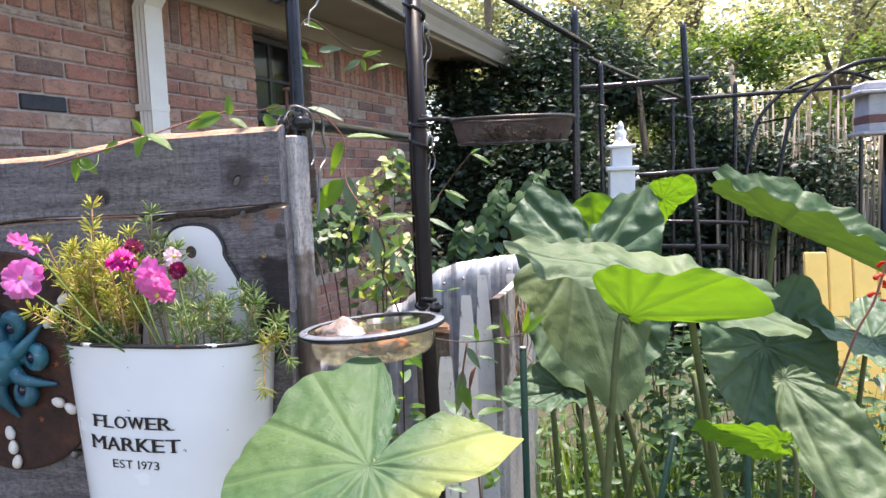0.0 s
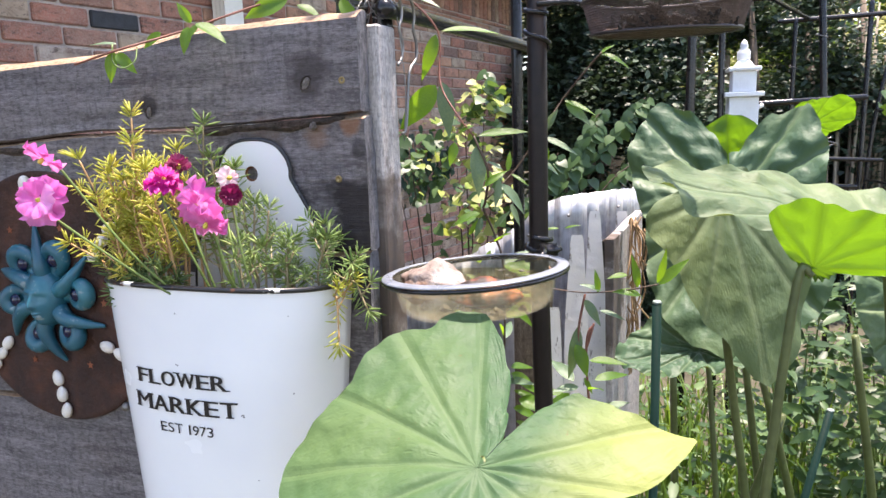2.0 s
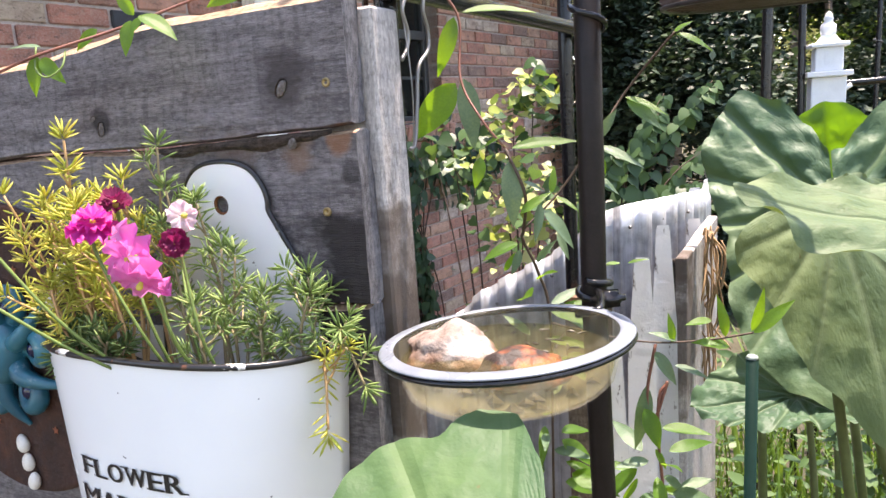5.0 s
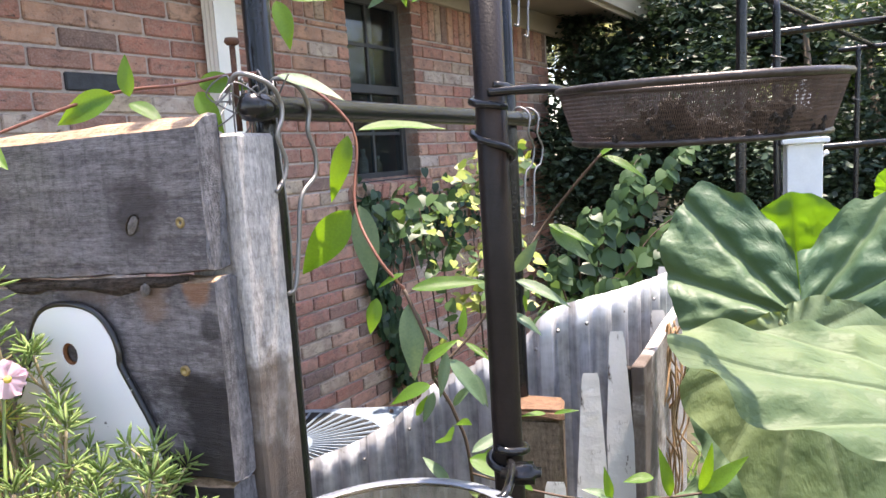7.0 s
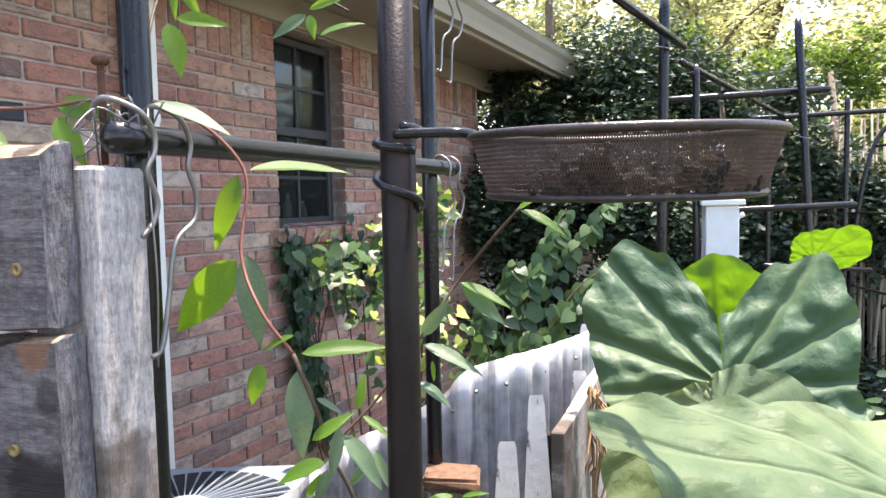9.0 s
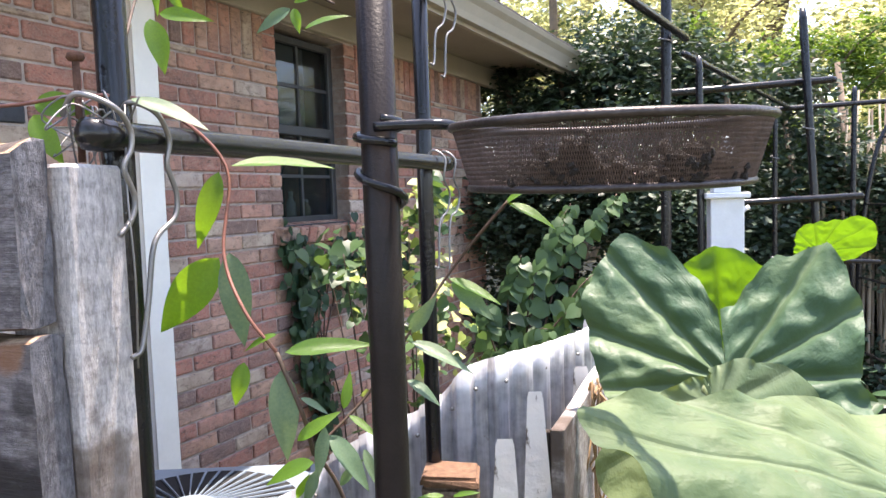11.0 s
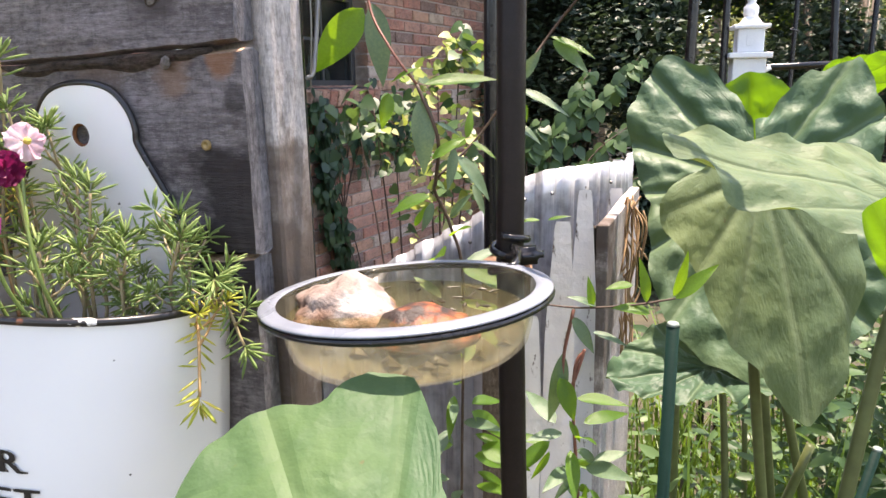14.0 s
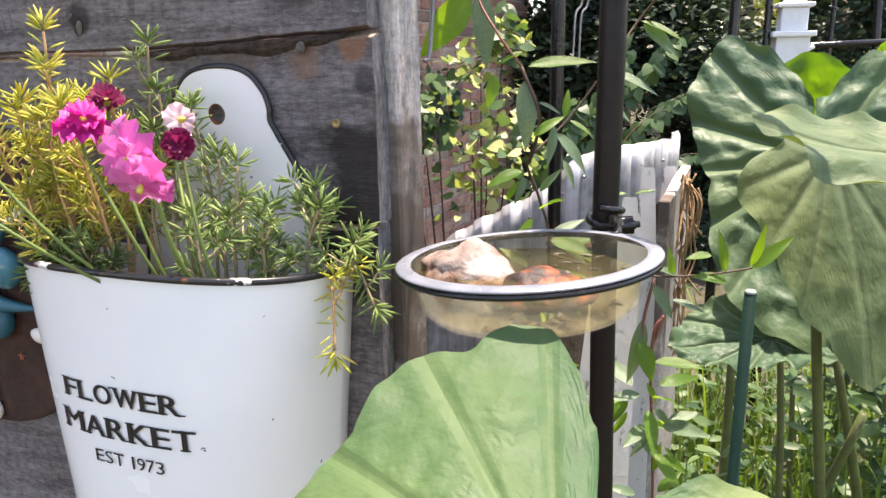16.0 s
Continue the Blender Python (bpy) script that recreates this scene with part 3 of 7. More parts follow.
def build_boards():
    w = thing("board_fence", "weathered grey horizontal wooden planks on a post", "fence", BOARD)
    seam = [(-1.5, 1.375), (-0.55, 1.4115), (-0.39, 1.4235), (-0.22, 1.4225), (0.030, 1.434)]
    top = part("plank", plank("plank", seam, [(-1.5, 1.455), (-0.55, 1.5135), (-0.37, 1.517), (-0.20, 1.5385), (0.030, 1.5415)], 0.0235, 1.0, 0.002, lean=0.009), PLANK, w)
    under = [(x, z - 0.0045) for x, z in seam]
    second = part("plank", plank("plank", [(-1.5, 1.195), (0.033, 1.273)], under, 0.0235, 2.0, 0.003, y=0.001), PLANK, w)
    for k, (a, b, c, d) in enumerate(((0.98, 1.060, 1.1915, 1.2695), (0.76, 0.83, 0.976, 1.056), (0.50, 0.58, 0.756, 0.826), (-0.05, -0.05, 0.496, 0.576))):
        part("plank", plank("plank", [(-1.5, a), (0.031, b)], [(-1.5, c), (0.031, d)], 0.0235, 3.0 + k, y=0.001), PLANK, w)
    bm = box((-0.062, 0, -0.1), (0.0, 0.0425, 1.534), 0.0025, 1, 6)
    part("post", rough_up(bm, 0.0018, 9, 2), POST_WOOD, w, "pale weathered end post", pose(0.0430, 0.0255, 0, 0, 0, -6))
    # dark sheet added to stand for the shade between planks
    part("backing", box((-1.5, 0.028, -0.05), (-0.022, 0.034, 1.42)), DARK_WOOD, w, "dark sheet for the shade in the gaps")
    for x, z in ((0.0075, 1.4715), (-0.004, 1.3585), (-0.62, 1.45), (-0.62, 1.33)):
        part("screw", lathe("screw", [(0, -0.0012), (0.0012, -0.0012), (0.0018, 0.0002), (0.0036, 0.0006), (0.0042, -0.0002), (0.0042, -0.003)], 16), BRASS, top if z > 1.42 else second, "dull brass screw head", pose(x, -0.0009, z, 90))
    # knots: a flat oval heart with a cracked ring round it
    for x, z, s, tilt in ((-0.040, 1.470, 1.0, 35), (-0.275, 1.445, 0.85, 10), (-0.285, 1.456, 0.45, 60)):
        bm = bmesh.new()
        bmesh.ops.create_icosphere(bm, subdivisions=3, radius=1)
        for v in bm.verts:
            q = v.co.copy()
            v.co = Vector((q.x * 0.0045, q.y * 0.0012, q.z * 0.0080)) * s * (1 + 0.2 * noise.noise(q * 3))
        k = part("knot", bm, KNOT, top, "oval wood knot", pose(x, -0.0008, z, 0, tilt), True)
        part("crack", tube("crack", [(0.0056 * s * math.cos(a), -0.0002, 0.0092 * s * math.sin(a)) for a in [0.5 + 4.6 * i / 14 for i in range(15)]], [0.0007 * s * math.sin(math.pi * (i + 0.3) / 15) + 0.0001 for i in range(15)], 5), BARK_DARK, k)
    # rough bark and wane left along the seam, with a pale knot in it
    for x0, x1, seed, big in ((-0.215, 0.008, 3.0, 1.0), (-0.60, -0.50, 8.0, 0.9), (-1.05, -0.75, 11.0, 1.0)):
        nu, nv = 64, 8
        verts = []
        for i in range(nu + 1):
            u = i / nu
            x = x0 + (x1 - x0) * u
            mid = (1.434 if x > -0.3 else 1.405) - 0.004 - (0.03 - x) * 0.046 * (x > -0.3)
            h = big * (0.0105 + 0.006 * noise.noise((x * 22, seed, 1))) * min(1, 9 * u, 6 * (1 - u) + 0.35)
            for j in range(nv + 1):
                q = j / nv
                ridge = noise.noise((x * 25, q * 5.5, seed)) + 0.5 * noise.noise((x * 60, q * 14, seed))
                verts.append((x, 0.002 - (0.0045 * math.sin(math.pi * q) + 0.0030 * ridge) * min(1, 8 * u, 8 * (1 - u)), mid + 0.0028 - h * q + 0.0015 * noise.noise((x * 30, 4, seed))))
        faces = [(i * (nv + 1) + j, i * (nv + 1) + j + 1, (i + 1) * (nv + 1) + j + 1, (i + 1) * (nv + 1) + j) for i in range(nu) for j in range(nv)]
        part("bark_strip", mesh_of("bark_strip", verts, faces, True), BARK_DARK, second, "strip of dark fissured bark in the seam")
    bm = bmesh.new()
    bmesh.ops.create_icosphere(bm, subdivisions=3, radius=1)
    for v in bm.verts:
        v.co = Vector((v.co.x * 0.0042, v.co.y * 0.0028, v.co.z * 0.0052)) * (1 + 0.25 * noise.noise(v.co * 2.5))
    part("knot", bm, KNOT, second, "pale round knot in the bark", pose(-0.0325, -0.003, 1.4205, 0, 20), True)
    part("post", rough_up(box((-1.45, 0.036, -0.1), (-1.36, 0.12, 1.44), 0.003), 0.002, 9, 5), POST_WOOD, w)


build_boards()

# ---- wall bucket ----
def bucket_section(z):
    """Half width and depth of the pocket at a height."""
    t = (z - 0.90) / 0.333
    return 0.126 + 0.032 * t, 0.1235


BX = -0.150   # middle of the bucket along the boards
ROUND = 0.72   # how square the pocket is in plan


def build_bucket():
    b = thing("wall_bucket", "white enamel wall bucket with chipped black rim and lettering", "planter", BOARD @ pose(BX, -0.004, 0))
    n, rows = 48, 14
    verts, faces = [], []
    rim = []
    for r in range(rows + 1):
        z = 0.90 + 0.337 * r / rows
        hw, dp = bucket_section(z)
        for i in range(n + 1):
            w = math.pi * i / n
            c, s = math.cos(w), math.sin(w)
            x = -hw * math.copysign(abs(c) ** ROUND, c)
            y = -dp * abs(s) ** ROUND
            dip = 0.012 * math.sin(w) * (r / rows) ** 3
            verts.append((x, y, z + dip))
            if r == rows:
                rim.append((x, y, z + dip))
    for r in range(rows):
        for i in range(n):
            k = r * (n + 1) + i
            faces.append((k, k + 1, k + n + 2, k + n + 1))
    faces.append(tuple(range(n, -1, -1)))
    for r in range(rows):
        faces.append((r * (n + 1) + n, r * (n + 1), (r + 1) * (n + 1), (r + 1) * (n + 1) + n))
    body = part("body", mesh_of("body", verts, faces, True), ENAMEL, b)
    part("rim", tube("rim", rim, 0.0032, 8), RIM, body, "black rim with chipped white patches")
    # tall back plate with a lobed top and a hanging hole
    half = [(0.014, 1.4060), (0.034, 1.3990), (0.047, 1.3840), (0.0515, 1.3700), (0.0512, 1.3610), (0.0570, 1.3500), (0.0660, 1.3350), (0.0770, 1.3160), (0.0900, 1.2850), (0.1000, 1.2450), (0.104, 1.20)]
    axis = 0.0318
    edge = bend([Vector((axis - x, 0, z)) for x, z in reversed(half)] + [Vector((axis + x, 0, z)) for x, z in half], 4)
    hc, hr = Vector((0.0282, 0, 1.3655)), 0.0095
    k = len(edge)
    bm = bmesh.new()
    vo = [bm.verts.new((e.x, 0.001, e.z)) for e in edge]
    vh = [bm.verts.new((hc.x + hr * math.cos(a), 0.001, hc.z + hr * math.sin(a))) for a in [2 * math.pi * i / 16 for i in range(16)]]
    eds = [bm.edges.new((vo[i], vo[(i + 1) % k])) for i in range(k)] + [bm.edges.new((vh[i], vh[(i + 1) % 16])) for i in range(16)]
    bmesh.ops.triangle_fill(bm, use_beauty=True, edges=eds)
    bmesh.ops.solidify(bm, geom=list(bm.faces), thickness=0.003)
    plate = part("back_plate", bm, ENAMEL, b)
    part("plate_edge", tube("plate_edge", [(e.x, 0.0, e.z) for e in edge], 0.0030, 6), RIM, plate, "black enamel edge of the back plate")
    part("hole_rim", tube("hole_rim", [(hc.x + hr * math.cos(a), 0.001, hc.z + hr * math.sin(a)) for a in [2 * math.pi * i / 20 for i in range(20)]], 0.0022, 6, True), plain("rust", (0.16, 0.06, 0.02), 0.9), plate, "rusty hanging hole")
    # near-black disc put in for the shade inside the hanging hole
    part("hole_shadow", lathe("hole_shadow", [(0, 0.0), (0.0105, 0.0), (0.0105, 0.001)], 20), DARK_WOOD, plate, "dark disc for the shade in the hole", pose(hc.x, 0.0052, hc.z, 90))
    hw, dp = bucket_section(1.2)
    verts = [(0, -dp * 0.5, 1.212)]
    m = 30
    for q in (0.5, 1.0):
        for i in range(m + 1):
            w = math.pi * i / m
            c, s = math.cos(w), math.sin(w)
            verts.append((-hw * 0.985 * q * math.copysign(abs(c) ** ROUND, c), -dp * 0.5 + q * (dp * 0.5 - dp * 0.985 * abs(s) ** ROUND), 1.208 + 0.006 * noise.noise((i * 0.9, q * 5, 1))))
    faces = [(0, 1 + i, 2 + i) for i in range(m)] + [(1 + i, 2 + m + i, 3 + m + i, 2 + i) for i in range(m)] + [(0, 1 + m, 1)]
    part("soil", mesh_of("soil", verts, faces), SOIL, b, "dark potting soil")
    # lettering, wrapped on the curved front: bold stems with slab serifs
    wide_of = {"O": 1.0, "W": 1.3, "R": 1.0, "M": 1.22, "A": 1.05, "K": 1.05, "T": 0.98, "S": 0.72, " ": 0.42, "1": 0.5, "9": 0.72, "7": 0.72, "3": 0.72}
    stems = {"F": (0.16,), "L": (0.16,), "E": (0.16,), "R": (0.16,), "K": (0.16,), "M": (0.88,), "T": (0.5,)}
    slabs = {"F": ((0.16, 0), (0.16, 1)), "L": ((0.16, 0), (0.16, 1)), "E": ((0.16, 0), (0.16, 1)), "R": ((0.16, 0), (0.16, 1), (0.90, 0)), "K": ((0.16, 0), (0.16, 1), (0.88, 0), (0.86, 1)), "M": ((0.12, 0), (0.12, 1), (0.88, 0), (0.88, 1)),
             "A": ((0.08, 0), (0.92, 0)), "T": ((0.5, 0),), "W": ((0.06, 1), (0.94, 1))}
    for text, z, cap, wide, mid in (("FLOWER", 1.132, 0.0175, 0.1285, -0.004), ("MARKET", 1.100, 0.0190, 0.147, -0.0025), ("EST 1973", 1.075, 0.0118, 0.0765, -0.001)):
        bold = cap > 0.015
        unit = wide / sum(wide_of.get(ch, 0.86) for ch in text)
        pen = mid - wide / 2
        bm = bmesh.new()

        def bar(x0, x1, z0, z1):
            bm.faces.new([bm.verts.new((x, zz, 0)) for x, zz in ((x0, z0), (x1, z0), (x1, z1), (x0, z1))])
        for ch in text:
            w = unit * wide_of.get(ch, 0.86)
            if ch != " ":
                cu = bpy.data.curves.new("text", "FONT")
                cu.body, cu.size, cu.resolution_u = ch, 1.0, 5
                ob = new("text_tmp", cu)
                me = bpy.data.meshes.new_from_object(ob)
                bpy.data.objects.remove(ob)
                xs, ys = [v.co.x for v in me.vertices], [v.co.y for v in me.vertices]
                a, wide_in = (0.28, 0.36) if ch == "1" else (0.07, 0.86)
                for dx in ((-0.0008, 0.0008) if bold else (0.0,)):
                    vs = [bm.verts.new((pen + dx + w * (a + wide_in * (v.co.x - min(xs)) / (max(xs) - min(xs))), z + cap * (v.co.y - min(ys)) / (max(ys) - min(ys)), dx)) for v in me.vertices]
                    for f in me.polygons:
                        bm.faces.new([vs[k] for k in f.vertices])
                t = 0.0024 if bold else 0.0007
                if bold:
                    for s in stems.get(ch, ()):
                        bar(pen + w * s - t, pen + w * s + t, z, z + cap)
                for s, e in slabs.get(ch, ()):
                    bar(pen + w * s - t * 2.0, pen + w * s + t * 2.0, z + e * (cap - t * 0.6), z + e * (cap - t * 0.6) + t * 0.6)
            pen += w
        bmesh.ops.recalc_face_normals(bm, faces=list(bm.faces))
        for v in bm.verts:
            u, zz, lift = v.co
            hw, dp = bucket_section(zz)
            c = min(0.999, abs(u / hw)) ** (1 / ROUND)
            v.co = Vector((u, -dp * math.sqrt(1 - c * c) ** ROUND - 0.0012 - 0.3 * abs(lift) - 0.2 * (lift > 0) * lift, zz))
        part("lettering", bm, INK, body)


build_bucket()

# ---- feeder pole, dish and sieve ----
P1, P2, P3 = (-0.029, 1.212), (-0.076, 1.715), (-0.217, 1.216)


def coil(c, z0, z1, r, turns, a0, n=26):
    return [(c[0] + r * math.cos(a0 + 2 * math.pi * turns * k / n), c[1] + r * math.sin(a0 + 2 * math.pi * turns * k / n), z0 + (z1 - z0) * k / n) for k in range(n + 1)]


def build_pole():
    p = thing("feeder_pole", "dark brown metal garden pole with wire clamps", "pole")
    x, y = P1
    part("shaft", tube("shaft", [(x - 0.001, y, 1.78), (x, y, 1.4), (x, y, 1.25), (x + 0.004, y, 1.08), (x + 0.009, y, 0.9), (x + 0.030, y, -0.2)], 0.0121, 20), BROWN_POLE, p)
    for z0, z1, a in ((1.525, 1.495, 3.1), (1.735, 1.70, 2.6), (1.795, 1.775, 4.0)):
        part("clamp", tube("clamp", coil((x, y), z0, z1, 0.0150, 0.85, a), 0.0031, 8), BLACK_TUBE, p, "bent black wire clamp")
    return p


def build_trellis():
    t = thing("tube_trellis", "black coated tube trellis with cross rails and hooks", "trellis")
    for (x, y), top in ((P2, 1.98), (P3, 2.05)):
        part("upright", tube("upright", [(x, y, top), (x, y, 1.5), (x, y, 0.7), (x, y, -0.2)], 0.0110, 16), BLACK_TUBE, t)
    d = Vector((P2[0] - P3[0], P2[1] - P3[1], 0)).normalized()
    off = Vector((d.y, -d.x, 0)) * 0.024
    for z in (1.553, 1.80):
        a = Vector((*P3, z)) - d * 0.05 + off
        b = Vector((*P2, z)) + d * 0.03 + off
        pts = [a, a + d * 0.004, a + d * 0.02, a + d * 0.025, b - d * 0.025, b - d * 0.02, b - d * 0.004, b]
        part("rail", tube("rail", pts, [0.005, 0.0105, 0.0115, 0.0099, 0.0099, 0.0115, 0.0105, 0.005], 16), BLACK_TUBE, t)
        for q, drop in ((0.545, 0.135), (0.58, 0.15)) if z < 1.6 else ((0.05, 0.10), (0.55, 0.12), (0.585, 0.13)):
            c = a + d * q
            n = Vector((d.y, -d.x, 0))
            wig = [c - n * 0.016, c + Vector((0, 0, 0.016)), c + n * 0.017 + Vector((0, 0, 0.004)), c + n * 0.016 - Vector((0, 0, 0.022)) - d * 0.004, c + n * 0.018 - Vector((0, 0, 0.042)) + d * 0.010,
                   c + n * 0.016 - Vector((0, 0, 0.065)) + d * 0.004, c + n * 0.012 - Vector((0, 0, 0.080)) - d * 0.012, c + n * 0.012 - Vector((0, 0, drop)) - d * 0.020, c + n * 0.010 - Vector((0, 0, drop + 0.002)) - d * 0.028]
            part("hook", tube("hook", bend(wig, 5), 0.0016, 6), BARE_WIRE, t, "bent bare wire hook")
    # two long bent hooks hung over the rail's near end
    for wig in (((-0.226, 1.172, 1.566), (-0.212, 1.166, 1.578), (-0.1912, 1.172, 1.570), (-0.188, 1.184, 1.557), (-0.188, 1.184, 1.544), (-0.190, 1.178, 1.531), (-0.188, 1.185, 1.5126), (-0.189, 1.182, 1.499), (-0.192, 1.172, 1.488)),
                ((-0.214, 1.214, 1.566), (-0.200, 1.205, 1.577), (-0.1817, 1.207, 1.569), (-0.179, 1.217, 1.552), (-0.180, 1.214, 1.535), (-0.178, 1.221, 1.515), (-0.179, 1.218, 1.498), (-0.184, 1.199, 1.482), (-0.186, 1.191, 1.445), (-0.188, 1.183, 1.4135), (-0.191, 1.175, 1.408))):
        part("hook", tube("hook", bend(wig, 6), 0.0019, 8), BARE_WIRE, t, "bent bare wire hook")
    part("hook", tube("hook", bend([(-0.285, 1.24, 1.80), (-0.27, 1.215, 1.76), (-0.235, 1.21, 1.745), (-0.222, 1.212, 1.775), (-0.245, 1.213, 1.80), (-0.262, 1.21, 1.77), (-0.24, 1.208, 1.742), (-0.215, 1.205, 1.76), (-0.205, 1.205, 1.81)], 6), 0.0036, 8), BLACK_TUBE, t, "curled black wire")


DISH = Vector((-0.0967, 1.0785, 1.2615))


def build_dish():
    tilt = Matrix.Translation(DISH) @ pose(0, 0, 0, -2.0, -4.0) @ Matrix.Scale(1.045, 4)
    level = Matrix.Translation(DISH) @ pose(0, 0, 0, -0.8, -1.2) @ Matrix.Scale(1.045, 4)
    ringo = thing("dish_holder", "black wire ring holder clamped to the pole", "holder", tilt)
    part("ring", tube("ring", ring((0, 0, 0), 0.0962, 64, -0.0046), 0.0022, 8, True), BLACK_TUBE, ringo)
    inv = tilt.inverted()
    part("arm", tube("arm", [inv @ q for q in bend([DISH + Vector((0.054, 0.078, -0.006)), (-0.024, 1.142, 1.264), (-0.022, 1.18, 1.267), (-0.026, 1.198, 1.266)], 5)], 0.0034, 8), BLACK_TUBE, ringo)
    part("clamp", tube("clamp", [inv @ Vector(q) for q in coil(P1, 1.276, 1.256, 0.0150, 1.2, 4.2)], 0.0034, 8), BLACK_TUBE, ringo)
    part("knob", to_mesh("knob", rough_up(box((0.062, 0.092, -0.008), (0.092, 0.112, 0.006), 0.005, 3), 0.001, 60), True), BLACK_TUBE, ringo)
    d = thing("water_dish", "clear plastic saucer of water in the wire ring", "dish", tilt)
    prof = [(0.0, -0.0415), (0.064, -0.0415), (0.0735, -0.0400), (0.0795, -0.0345), (0.0825, -0.025), (0.0848, -0.010), (0.0878, -0.0015), (0.0868, 0.0005), (0.0852, -0.002), (0.0835, -0.010), (0.0805, -0.025), (0.0775, -0.0325), (0.0715, -0.0380), (0.064, -0.0390), (0.0, -0.0390)]
    bowl = part("bowl", lathe("bowl", prof, 64), PLASTIC, d, "cloudy clear bowl")
    bowl.visible_shadow = False
    lip = [(0.0862, 0.0002), (0.0872, -0.0010), (0.0905, -0.0010), (0.0950, -0.0014), (0.0972, -0.0020), (0.0978, -0.0014), (0.0972, -0.0004), (0.0950, 0.0004), (0.0905, 0.0008), (0.0878, 0.0012), (0.0862, 0.0002)]
    part("rim", lathe("rim", lip, 72), RIM_PLASTIC, d, "glossy grey rim")
    w = part("water", lathe("water", [(0.0, -0.0386), (0.063, -0.0386), (0.0708, -0.0376), (0.0768, -0.0322), (0.0798, -0.0248), (0.0815, -0.0150), (0.0815, -0.0145), (0.0, -0.0145)], 48), WATER, m=level)
    tagged(w, "shallow murky water in the saucer", "water")
    w.visible_shadow = False
    r1 = Mat("pale_rock", 0.85)
    f = r1.noise(30, 5)
    g = r1.n.new("ShaderNodeSeparateXYZ")
    r1.link(r1.tc, g.inputs[0])
    c = r1.ramp(f, [(0.32, (0.10, 0.064, 0.048)), (0.5, (0.24, 0.195, 0.17)), (0.68, (0.42, 0.395, 0.375))])
    c = r1.mix(r1.grey(r1.math("ADD", g.outputs[2], r1.math("MULTIPLY", r1.math("SUBTRACT", f, 0.5), 0.03)), 0.012, -0.002, 0, 0.85), c, (0.14, 0.062, 0.028))
    r1.color(c).bump(r1.noise(70, 5), 0.9, 0.006)
    r2 = Mat("red_rock", 0.62)
    c = r2.ramp(r2.noise(40, 5), [(0.46, (0.022, 0.012, 0.008)), (0.56, (0.17, 0.045, 0.014)), (0.72, (0.42, 0.11, 0.025))])
    r2.color(c).bump(r2.noise(60, 4), 0.9, 0.006)
    rnd = random.Random(8)
    bits = plain("wet_bits", (0.05, 0.04, 0.02), 0.5, 0, 0.4, 90)
    verts, faces = [], []
    for k in range(34):
        a, r = rnd.uniform(-0.6, 3.0), 0.075 * rnd.random() ** 0.5
        v, f = tube_data([Vector((r * math.cos(a), r * math.sin(a), -0.0142)) + Vector((math.cos(k), math.sin(k), 0)) * q * rnd.uniform(0.002, 0.007) for q in (-1, 0, 1)], [0.0004, rnd.uniform(0.0006, 0.0016), 0.0004], 5)
        faces += [tuple(i + len(verts) for i in q) for q in f]
        verts += v
    for k in range(26):
        a, r = rnd.uniform(0, 6.28), rnd.uniform(0.02, 0.068)
        c = Vector((r * math.cos(a), r * math.sin(a), -0.0375))
        v, f = tube_data([c + Vector((-0.005, 0, 0)), c + Vector((0.0, rnd.gauss(0, 0.002), 0.002)), c + Vector((rnd.uniform(0.003, 0.009), 0, 0))], [0.001, rnd.uniform(0.002, 0.006), 0.001], 6)
        faces += [tuple(i + len(verts) for i in q) for q in f]
        verts += v
    tagged(part("debris", mesh_of("debris", verts, faces), bits, m=level), "dark leaf bits floating in the saucer", "debris", kind="stuff")
    for mat, at, s, seed, lab in ((r1.m, (-0.044, 0.010, -0.018), (0.042, 0.033, 0.027), 3.0, "pale pinkish stone standing out of the water"), (r2.m, (0.010, -0.010, -0.024), (0.038, 0.026, 0.0165), 8.0, "wet rust-red stone in the water")):
        bm = bmesh.new()
        bmesh.ops.create_icosphere(bm, subdivisions=4, radius=1)
        for v in bm.verts:
            q = v.co.normalized()
            h = 1 + 0.30 * noise.noise(q * 1.3 + Vector((seed, 0, 0))) + 0.12 * noise.noise(q * 4 + Vector((0, seed, 0))) + 0.03 * noise.noise(q * 14)
            p = q * h
            if lab.startswith("pale") and q.z > 0:
                p.x, p.y = p.x * (1 - 0.22 * q.z), p.y * (1 - 0.22 * q.z)
            p.z *= 1 - 0.35 * max(0, abs(q.x)) if p.z > 0 else 0.8
            v.co = Vector((p.x * s[0], p.y * s[1], max(p.z * s[2], -0.024)))
        tagged(part("stone", bm, mat, m=Matrix.Translation(DISH + Vector(at) * 1.05), smooth=True), lab, "stone", "stones in the dish")


SIEVE = Vector((0.1143, 1.1816, 1.5471))


